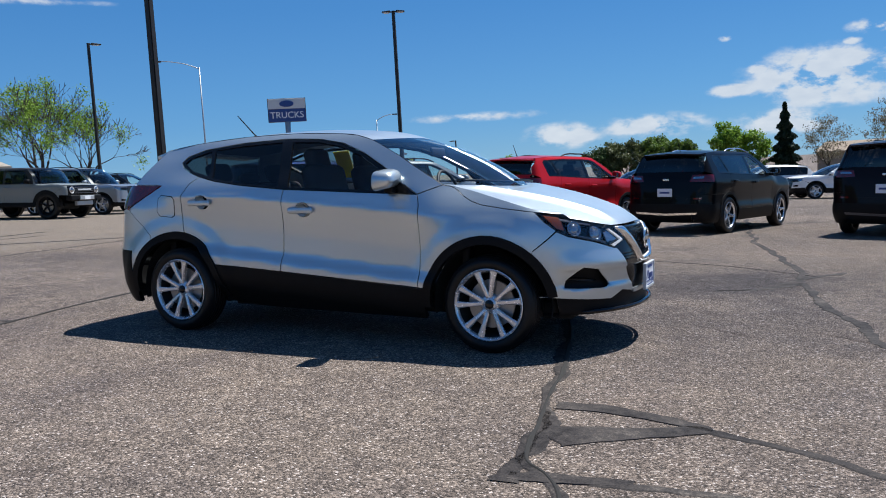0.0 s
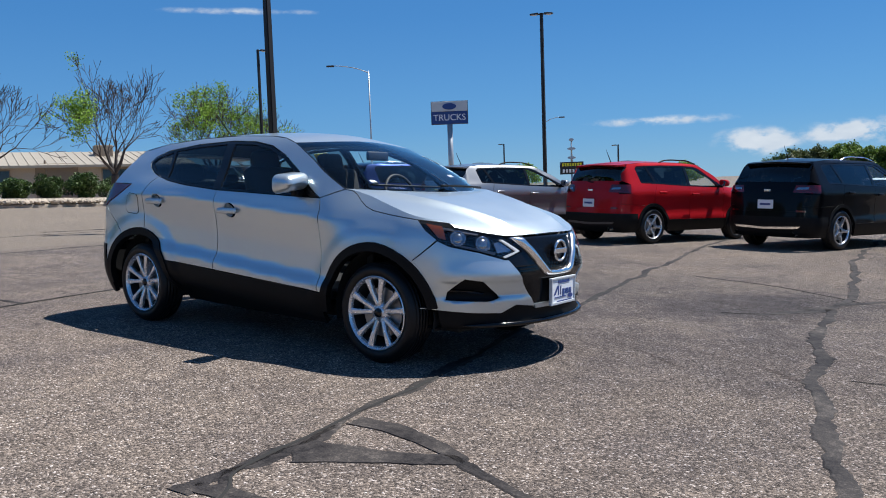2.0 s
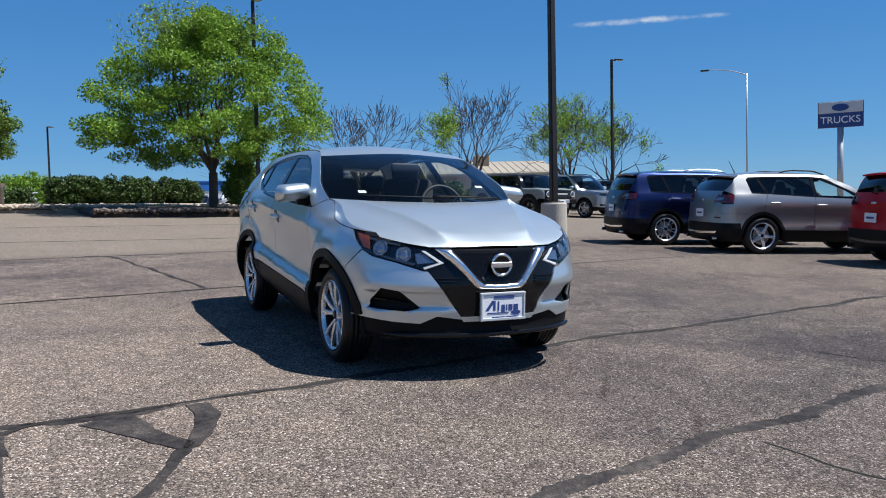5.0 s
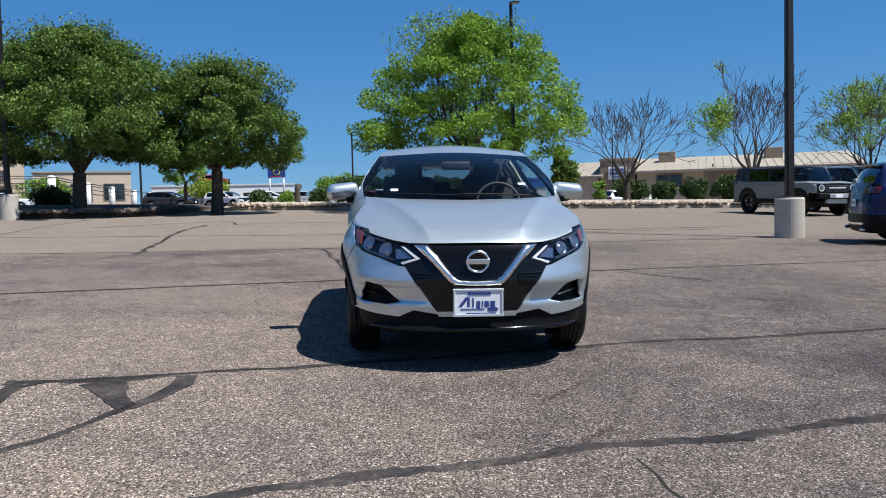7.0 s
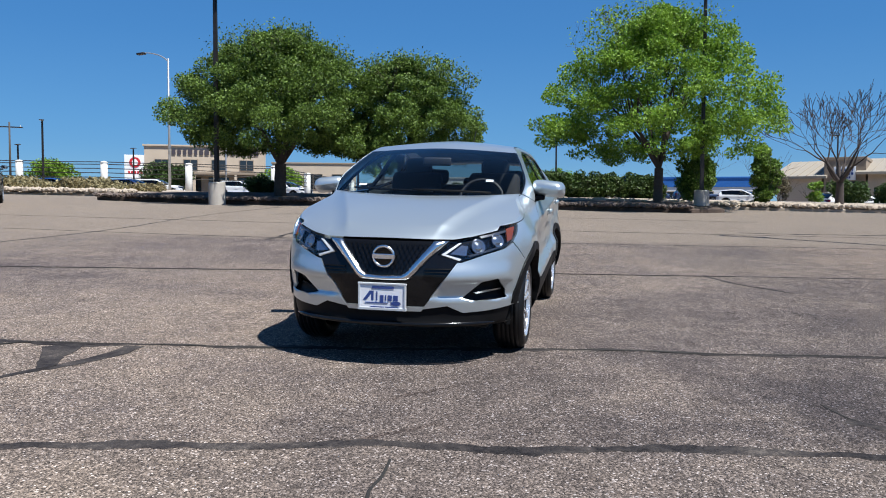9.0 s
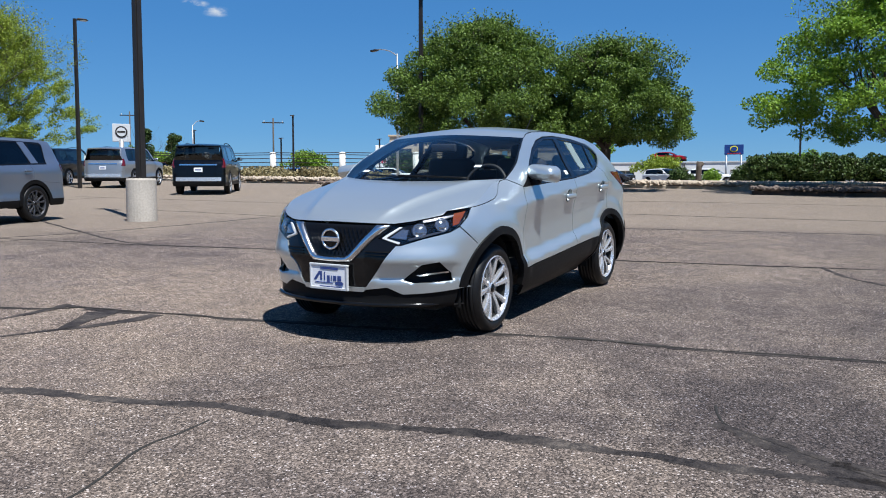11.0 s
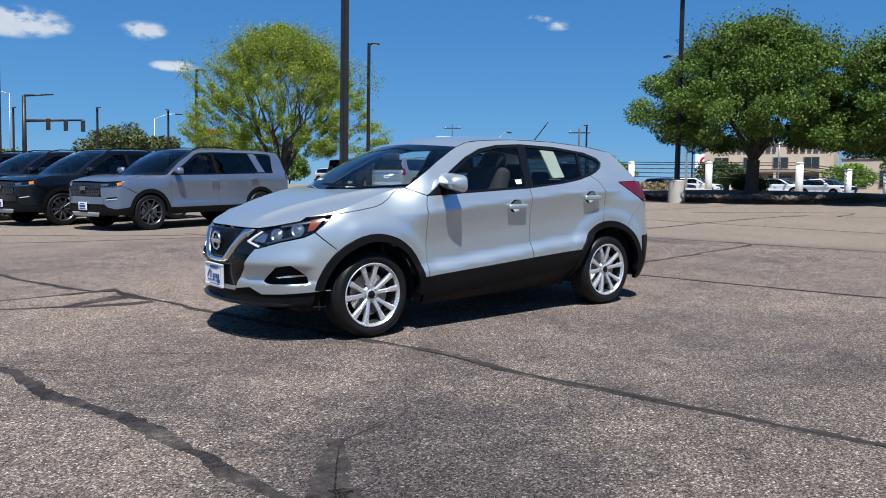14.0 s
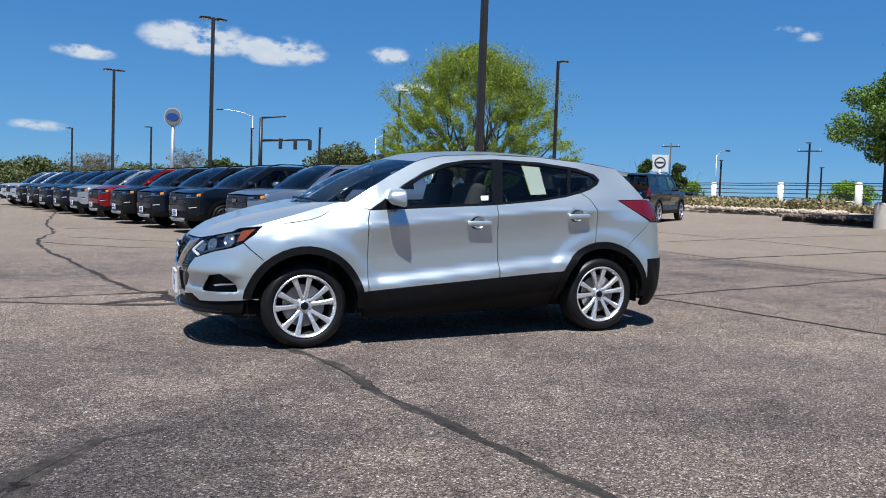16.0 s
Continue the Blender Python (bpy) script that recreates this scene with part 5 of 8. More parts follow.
            if len(pts) > 1:
                bars.append(tube(pts, [0.0028] * len(pts), 4))
    net = part("grille_net", raw(*join(*bars)), GLOSS_BLACK, car)
    tagged(net, kind="stuff")
    for z in (0.66, 0.64, 0.62):
        for side in (1, -1):
            panel("side_slat", [("f", 0.44 - (0.66 - z), z), ("f", 0.27, z), ("f", 0.27, z - 0.007), ("f", 0.435 - (0.66 - z), z - 0.007)], BLACK, side, off=0.004, rim=0.01, gap=0, step=0.05)
    bx = sh.at(0.0, 0.735, 0.02)[0]
    badge = part("badge", raw(*tube([(bx + 0.012, 0.07 * math.cos(t), 0.735 + 0.066 * math.sin(t)) for t in np.linspace(0, 2 * math.pi, 33)], [0.0095] * 33, 8, False), True), CHROME, car, "round chrome badge with a plain bar")
    part("badge_bar", rounded((0.014, 0.152, 0.034), 0.005, (bx + 0.016, 0, 0.735)), CHROME, badge)
    part("badge_disc", raw(*lathe([(0.0, 0.0), (0.066, 0.0), (0.066, -0.02)], 28)), GLOSS_BLACK, badge).matrix_local = pose(bx + 0.004, 0, 0.735, 0, 0, -90)
    # dark lower bumper and lip
    lowp = [("s", fx + RC * 0.99, 0.41), ("s", fx + RC * 0.98, 0.25), ("f", 0.80, 0.262), ("f", 0.6, 0.258), ("f", 0.0, 0.255)][:-1]
    uplow = [("f", 0.25, 0.388), ("f", 0.415, 0.411), ("f", 0.51, 0.363), ("f", 0.66, 0.371), ("f", 0.84, 0.398)]
    part("lower_bumper", cut(sh, both(uplow + lowp), (), -0.012, 0.001, 0.03, 0.05), BLACK, car, "black plastic lower bumper")
    lip = [sh.at(u, 0.292, 0.006) for u in np.linspace(-sh.spot(("f", 0.70, 0.29))[0], sh.spot(("f", 0.70, 0.29))[0], 41)]
    part("bumper_lip", raw(*tube(lip, [0.003, 0.008, 0.013] + [0.016] * 35 + [0.013, 0.008, 0.003], 8), True), GLOSS_BLACK, car)
    pz = 0.472
    plate_front(car, sh.at(0.0, pz, 0.02)[0] + 0.006, 0.0, pz)


def hero_sculpt(s, x, y, z):
    """How far the skin stands out: flared arches, a cheek over each bumper recess and a blade under it."""
    off = 0.0
    for cx in (s["fx"], s["rx"]):
        r = np.hypot(x - cx, z - s["R"])
        off = off + 0.017 * (1 - ease(r, s["RC"] + 0.045, s["RC"] + 0.15)) * ease(z, 0.3, 0.5) * (1 - ease(x, 1.45, 1.68))
    near = ease(x, 1.55, 1.75) * ease(y, 0.26, 0.40) * (1 - ease(y, 0.76, 0.83))
    cheek = 0.014 * ease(z, 0.560, 0.585) * (1 - ease(z, 0.60, 0.72))
    hollow = 0.034 * (1 - np.clip((z - 0.47) / 0.10, 0, 1)) ** 0.8 * ease(z, 0.447, 0.462) * (1 - ease(z, 0.560, 0.575))
    return off + near * (cheek - hollow)


HERO = dict(
    name="compact_suv", front=2.20, rear=-2.17, w=0.905, cf=0.78, pf=2.3, cr=0.45, pr=2.6, fx=1.3235, rx=-1.3235, R=0.332, RC=0.466, ring=0.060, rim=0.242, roll=0.1, inset=0.15, crease_rise=0.085, sculpt=hero_sculpt,
    tuck=[(0.1, 0.2), (0.2, 0.09), (0.27, 0.03), (0.36, 0.006), (0.475, 0.0), (0.50, 0.011), (0.54, 0.038), (0.565, 0.046), (0.68, 0.047), (0.80, 0.033), (0.90, 0.010), (0.950, 0.0), (0.985, 0.012), (1.06, 0.034), (1.12, 0.055), (1.2, 0.095), (1.35, 0.178), (1.47, 0.256), (1.505, 0.288), (1.55, 0.345), (1.62, 0.46)],
    tuck_front=[(0.1, 0.2), (0.25, 0.06), (0.33, 0.03), (0.5, 0.01), (0.7, 0.0), (0.82, 0.008), (0.90, 0.026), (0.97, 0.06), (1.03, 0.105), (1.08, 0.15), (1.14, 0.20), (1.5, 0.33)],
    tuck_rear=[(0.1, 0.15), (0.25, 0.05), (0.4, 0.01), (0.6, 0.0), (0.8, 0.012), (0.97, 0.012), (1.06, 0.035), (1.15, 0.075), (1.25, 0.13), (1.35, 0.20), (1.43, 0.27), (1.5, 0.33), (1.6, 0.45)],
    nose=[(0.1, -0.3), (0.2, -0.13), (0.25, -0.04), (0.29, 0.0), (0.34, -0.02), (0.40, -0.012), (0.5, 0.0), (0.6, 0.0), (0.7, -0.018), (0.78, -0.045), (0.85, -0.085), (0.9, -0.14), (0.95, -0.24), (1.0, -0.36), (1.2, -0.7)],
    tail=[(0.1, 0.3), (0.25, 0.08), (0.4, 0.015), (0.6, 0.0), (0.75, 0.02), (0.95, 0.05), (1.05, 0.08), (1.15, 0.13), (1.3, 0.24), (1.42, 0.36), (1.6, 0.6)],
    blend_front=(0.72, 1.2), blend_rear=(-1.65, -1.15), low=0.215, belt=1.09, seat=0.02,
    sill=[(-1.0, 0.56), (0.9, 0.432)],
    door_front=[("s", 0.832, 0.75), ("s", 0.83, 1.0), ("s", 0.81, 1.075)],
    door_mid=[("s", -0.305, 0.6), ("s", -0.30, 0.75), ("s", -0.288, 0.95), ("s", -0.28, 1.122)],
    door_rear=[("s", -1.12, 1.228), ("s", -1.19, 1.175), ("s", -1.245, 1.08), ("s", -1.258, 0.95), ("s", -1.248, 0.85)],
    door_arch=80, fender_arch=48, bumper_arch=122, ring_front=8, ring_rear=184,
    hood_side=[("s", 0.97, 1.137), ("s", 1.03, 1.124), ("s", 1.075, 1.098), ("s", 1.12, 1.063), ("s", 1.19, 1.025), ("s", 1.27, 1.0), ("s", 1.42, 0.978), ("s", 1.635, 0.950)],
    hood_top=[("s", 0.97, 1.137), ("s", 1.05, 1.122), ("s", 1.2, 1.085), ("s", 1.42, 1.025), ("s", 1.62, 0.968)],
    hood_front=[("s", 1.635, 0.953), ("s", 1.80, 0.931), ("f", 0.70, 0.903), ("f", 0.55, 0.864), ("f", 0.44, 0.846), ("f", 0.3, 0.846), ("f", 0.0, 0.850)],
    fender_split=[("s", 1.70, 0.888), ("s", 1.78, 0.828), ("s", 1.645, 0.70)],
    a_line=[("s", 0.97, 1.137), ("s", 0.80, 1.245), ("s", 0.62, 1.348), ("s", 0.44, 1.437), ("s", 0.36, 1.472)],
    roof_line=[("s", 0.36, 1.472), ("s", 0.22, 1.512), ("s", 0.05, 1.532), ("s", -0.35, 1.548), ("s", -0.8, 1.538), ("s", -1.25, 1.50), ("s", -1.60, 1.452)],
    d_line=[("s", -1.60, 1.452), ("s", -1.72, 1.28), ("s", -1.80, 1.172), ("s", -1.50, 1.165), ("s", -1.70, 1.045), ("s", -1.815, 0.975), ("s", -1.57, 0.765)],
    bumper_split=[("s", -1.57, 0.765), ("s", -1.815, 0.973), ("r", 0.66, 0.965)],
    gate_side=[("r", 0.65, 0.66), ("r", 0.72, 0.9), ("r", 0.70, 1.175)], hood_corner=2,
    gate=[("s", -1.72, 1.28), ("s", -1.80, 1.175)], bumper_rear=(0.70, 0.64),
    dlo_low=[("s", 0.81, 1.075), ("s", 0.5, 1.088), ("s", 0.1, 1.106), ("s", -0.28, 1.122), ("s", -0.7, 1.158), ("s", -0.95, 1.192), ("s", -1.12, 1.228), ("s", -1.24, 1.262), ("s", -1.33, 1.306)],
    dlo_top=[("s", -1.365, 1.345), ("s", -1.33, 1.39), ("s", -1.16, 1.442), ("s", -0.8, 1.487), ("s", -0.39, 1.505), ("s", -0.1, 1.492), ("s", 0.12, 1.455), ("s", 0.32, 1.378), ("s", 0.52, 1.268), ("s", 0.72, 1.135)],
    glass=[
        [("s", 0.60, 1.108), ("s", 0.1, 1.128), ("s", -0.25, 1.142), ("s", -0.335, 1.478), ("s", -0.1, 1.468), ("s", 0.10, 1.43), ("s", 0.30, 1.355), ("s", 0.50, 1.242)],
        [("s", -0.345, 1.148), ("s", -0.7, 1.178), ("s", -0.99, 1.222), ("s", -1.06, 1.435), ("s", -0.8, 1.462), ("s", -0.44, 1.48)],
        [("s", -1.03, 1.235), ("s", -1.22, 1.280), ("s", -1.33, 1.343), ("s", -1.29, 1.378), ("s", -1.10, 1.428)],
    ],
    rear_glass=pane("tinted_car_glass", (0.30, 0.34, 0.34), 1.5, 1.1),
    tail_lamp=[("s", -1.50, 1.163), ("s", -1.80, 1.170), ("r", 0.60, 1.14), ("r", 0.62, 0.985), ("s", -1.83, 0.975), ("s", -1.70, 1.043)],
    handles=[(-0.11, 0.972), (-1.055, 1.03)], mirror=(0.605, 0.945, 1.168),
    cowl=(1.27, 1.112), top_bow=0.10, top_rise=0.030, back_bow=0.06, spoiler=(0.17, 0.045), hood_crown=0.06, hood_rib=0.026, roof_crown=0.022,
    nose_parts=nose_hero, nuts=True,
)
hero, hero_shell = build_car(HERO, SLOPE.copy(), "silver compact SUV with alloy wheels and black cladding, on asphalt", "car", "parked vehicles", (0.59, 0.655, 0.68), fine=True)
# papers in the windows, aerial, wipers
sheet_l = [hero_shell.spot(("s", x, z)) for x, z in ((-0.635, 1.215), (-0.785, 1.222), (-0.79, 1.455), (-0.62, 1.466))]
part("window_sheet", cut(hero_shell, sheet_l, (), -0.014, 0, 0.0, 0.05), PAPER, hero, "white paper sheet taped in the rear side window")
part("window_sheet", cut(hero_shell, sheet_l, (), -0.022, 0, 0.0, 0.05), YELLOW, hero, "yellow paper sheet backing the white one")
flap = [(-1.335, 0.93), (-1.325, 1.05), (-1.35, 1.075), (-1.47, 1.085), (-1.495, 1.06), (-1.50, 0.955), (-1.475, 0.925), (-1.36, 0.915)]
for grow_by, off, mat in ((0.006, 0.0012, BLACK), (0.0, 0.0025, PAINT)):
    ring = [hero_shell.spot(("s", -1.415 + (x + 1.415) * (1 + grow_by * 11), 1.0 + (z - 1.0) * (1 + grow_by * 11))) for x, z in flap]
    o = part("fuel_flap" if off > 0.002 else "flap_seam", cut(hero_shell, [(-u, z) for u, z in ring], (), off, 0, 0.003, 0.05), mat, hero)
    o.color = (0.59, 0.655, 0.68, 1.0)
part("window_tag", cut(hero_shell, [hero_shell.spot(p) for p in (("s", -0.15, 1.16), ("s", -0.215, 1.163), ("s", -0.225, 1.20), ("s", -0.155, 1.198))], (), -0.007, 0, 0.0, 0.05), PAPER, hero)
part("aerial", raw(*tube([(-1.12, 0, 1.53), (-1.19, 0, 1.60), (-1.36, 0, 1.765)], [0.012, 0.006, 0.004], 6), True), BLACK, hero)
for pts in ([(1.20, 0.10, 1.145), (1.15, -0.25, 1.155), (1.03, -0.58, 1.165)], [(1.18, 0.55, 1.145), (1.23, 0.25, 1.155), (1.24, -0.05, 1.160)]):
    part("wiper", raw(*tube(bezier(pts, 10), [0.009] * 10, 6), True), BLACK, hero)
for y in (0.50, -0.52):
    part("screen_sticker", rounded((0.004, 0.06, 0.035), 0.001, (0.92 if y > 0 else 1.0, y, 1.235 if y > 0 else 1.19), Euler((0, radians(-62), 0)).to_matrix().to_4x4()), PLATE_WHITE, hero)


# ---- the other vehicles ----
ORANGE = plain("amber_side_marker", (0.6, 0.2, 0.02), 0.2, coat=0.6)

def nose_plain(d):
    s, sh, car, panel, both, fine = d["s"], d["sh"], d["car"], d["panel"], d["both"], d["fine"]
    fx, R, RC, w = s["fx"], s["R"], s["RC"], s["w"]
    zf, zl = s["zf"], s["low"]
    zm = s["lamp_low"]
    lamp = [("f", w * 0.60, zf - 0.02), ("s", s["split"], zf + 0.0), ("s", s["split"], zf - 0.09), ("f", w * 0.88, zm + 0.02), ("f", w * 0.60, zm)]
    for side in (1, -1):
        panel("front_bumper", [("f", w * 0.60, zm), ("f", w * 0.88, zm + 0.02), ("s", s["split"], zf - 0.09), *arc(fx, R, RC, s["fender_arch"], 14, 6), ("s", fx + RC, 0.50), ("f", w * 0.6, 0.47), ("f", w * 0.5, 0.47)], d["paint"], side, painted=True)
        hl = panel("head_lamp", lamp, WHITE_LENS, side, off=0.006, label="clear head lamp")
        panel("lamp_mask", [("f", w * 0.62, zf - 0.045), ("f", w * 0.86, zf - 0.05), ("f", w * 0.84, zm + 0.035), ("f", w * 0.62, zm + 0.02)], GLOSS_BLACK, side, off=0.01, rim=0.0, gap=0, parent=hl)
        panel("fog_recess", [("f", w * 0.86, 0.62), ("f", w * 0.66, 0.60), ("f", w * 0.66, 0.54), ("f", w * 0.86, 0.54)], BLACK, side, off=0.006, rim=0.01, gap=0)
    part("grille", cut(sh, both([("f", w * 0.60, zf - 0.03), ("f", w * 0.60, zm), ("f", w * 0.5, 0.47)]), (), -0.006, 0.001, 0.02, 0.1), s.get("grille_mat", GLOSS_BLACK), car, "dark radiator grille")
    for i in range(5):
        z = zm - 0.02 + i * (zf - zm) / 5
        part("grille_bar", cut(sh, both([("f", w * 0.55, z + 0.012), ("f", w * 0.55, z)]), (), 0.004, 0, 0.01, 0.1), s.get("bar_mat", DARK_ALLOY), car)
    if s.get("bumper_bar"):
        za = s["bumper_bar"]
        part("bumper_bar", cut(sh, both([("f", w * 0.64, za), ("f", w * 0.60, za - 0.11)]), (), 0.010, 0, 0.02, 0.1), d["paint"], car).color = d["color"]
        for side in (1, -1):
            panel("side_marker", [("f", w * 0.93, zf - 0.035), ("s", s["split"] + 0.02, zf - 0.02), ("s", s["split"] + 0.01, zf - 0.07), ("f", w * 0.93, zf - 0.08)], ORANGE, side, off=0.014, rim=0.004, gap=0)
            panel("bumper_intake", [("f", w * 0.90, 0.72), ("f", w * 0.70, 0.70), ("f", w * 0.66, 0.60), ("f", w * 0.90, 0.62)], GLOSS_BLACK, side, off=0.008, rim=0.01, gap=0)
        part("skid_strip", cut(sh, both([("f", w * 0.5, 0.40), ("f", w * 0.46, 0.33)]), (), 0.006, 0, 0.02, 0.1), SIGN_GREY, car)
    part("lower_bumper", cut(sh, both([("f", w * 0.5, 0.468), ("s", fx + RC, 0.498), ("s", fx + RC * 0.97, zl), ("f", w * 0.6, zl)]), (), -0.004, 0.001, 0.03, 0.1), BLACK, car, "black lower bumper")
    if s.get("front_plate", True):
        pz = s.get("plate_z", 0.55)
        pl = part("front_plate", rounded((0.014, 0.31, 0.165), 0.004, (sh.at(0.0, pz, 0.02)[0] + 0.01, 0, pz)), PLATE_WHITE, car, "white dealer plate with blue print")
        part("print", rounded((0.004, 0.2, 0.05), 0.001, (sh.at(0.0, pz, 0.02)[0] + 0.019, 0, pz - 0.01)), PLATE_BLUE, pl)


def nose_row(d):
    """A wide dark grille between slim wrapped lamps, over a painted bar and a black lower bumper."""
    s, sh, car, panel, both = d["s"], d["sh"], d["car"], d["panel"], d["both"]
    fx, R, RC, w, zf, zl, cut_x = s["fx"], s["R"], s["RC"], s["w"], s["zf"], s["low"], s["split"]
    lamp = [("f", 0.50, zf - 0.03), ("f", 0.82, zf - 0.012), ("s", cut_x, zf + 0.006), ("s", cut_x, zf - 0.088), ("f", 0.86, zf - 0.12), ("f", 0.56, zf - 0.135)]
    for side in (1, -1):
        panel("front_bumper", [("f", 0.56, zf - 0.137), ("f", 0.86, zf - 0.122), ("s", cut_x, zf - 0.09), *arc(fx, R, RC, s["fender_arch"], 14, 6), ("s", fx + RC, 0.50), ("f", 0.88, 0.46), ("f", 0.74, 0.50), ("f", 0.66, 0.56), ("f", 0.64, 0.68), ("f", 0.58, 0.72)], d["paint"], side, painted=True)
        hl = panel("head_lamp", lamp, LENS, side, off=0.006, label="slim clear head lamp with amber end")
        panel("lamp_housing", lamp, GLOSS_BLACK, side, off=-0.02, rim=0.0, gap=0.001, parent=hl)
        panel("reflector", [("f", 0.56, zf - 0.05), ("f", 0.74, zf - 0.04), ("f", 0.74, zf - 0.085), ("f", 0.58, zf - 0.095)], WHITE_LENS, side, off=-0.006, rim=0.01, gap=0, parent=hl)
        panel("lamp_strip", [("f", 0.57, zf - 0.115), ("f", 0.86, zf - 0.102), ("s", cut_x, zf - 0.072), ("s", cut_x, zf - 0.084), ("f", 0.86, zf - 0.116), ("f", 0.57, zf - 0.130)], WHITE_LENS, side, off=0.002, rim=0.01, gap=0, parent=hl)
        panel("side_marker", [("f", 0.88, zf - 0.03), ("s", cut_x + 0.01, zf - 0.008), ("s", cut_x + 0.01, zf - 0.066), ("f", 0.90, zf - 0.09)], ORANGE, side, off=0.004, rim=0.008, gap=0, parent=hl)
        panel("fog_slot", [("f", 0.90, 0.72), ("f", 0.72, 0.70), ("f", 0.70, 0.64), ("f", 0.90, 0.67)], GLOSS_BLACK, side, off=0.006, rim=0.01, gap=0)
        panel("fog_trim", [("f", 0.90, 0.685), ("f", 0.72, 0.665), ("f", 0.71, 0.645), ("f", 0.90, 0.668)], SIGN_GREY, side, off=0.012, rim=0.01, gap=0)
    part("grille", cut(sh, both([("f", 0.495, zf - 0.02), ("f", 0.555, zf - 0.135), ("f", 0.575, 0.72)]), (), -0.012, 0.001, 0.02, 0.1), GLOSS_BLACK, car, "dark mesh radiator grille")
    net = []
    for i in range(-9, 10):
        for lean in (-1, 1):
            pts = [(i * 0.062 + lean * (z - 0.87) * 0.45, z) for z in np.linspace(0.735, zf - 0.035, 7)]
            pts = [(y, z) for y, z in pts if abs(y) < 0.55]
            if len(pts) > 1:
                net.append(tube([tuple(sh.at(math.copysign(sh.spot(("f", max(abs(y), 1e-3), z))[0], y), z, 0.0)) for y, z in pts], [0.007] * len(pts), 4))
    tagged(part("grille_net", raw(*join(*net)), DARK_ALLOY, car), kind="stuff")
    part("grille_bar", cut(sh, both([("f", 0.56, 0.90), ("f", 0.56, 0.865)]), (), 0.010, 0, 0.02, 0.1), GLOSS_BLACK, car)
    part("grille_badge", rounded((0.02, 0.20, 0.08), 0.009, (sh.at(0.0, 0.885, 0.03)[0], 0, 0.885)), STEEL, car, "small plain oval badge")
    part("bumper_bar", cut(sh, both([("f", 0.575, 0.715), ("f", 0.636, 0.68), ("f", 0.655, 0.565)]), (), 0.010, 0, 0.03, 0.1), d["paint"], car).color = d["color"]
    part("lower_bumper", cut(sh, both([("f", 0.66, 0.56), ("f", 0.74, 0.498), ("f", 0.88, 0.458), ("s", fx + RC, 0.498), ("s", fx + RC * 0.97, zl), ("f", w * 0.6, zl)]), (), -0.004, 0.001, 0.03, 0.1), BLACK, car, "black lower bumper")
    part("skid_strip", cut(sh, both([("f", 0.52, 0.39), ("f", 0.46, 0.31)]), (), 0.008, 0, 0.02, 0.1), SIGN_GREY, car)
    pz = 0.52
    px = sh.at(0.0, pz, 0.02)[0] + 0.01
    pl = part("front_plate", rounded((0.014, 0.31, 0.165), 0.004, (px, 0, pz)), PLATE_WHITE, car, "white dealer plate with blue print")
    for z, wide, high in ((0.0, 0.22, 0.05), (-0.055, 0.24, 0.018), (0.052, 0.16, 0.022)):
        part("print", rounded((0.004, wide, high), 0.001, (px + 0.009, 0, pz + z)), PLATE_BLUE, pl)


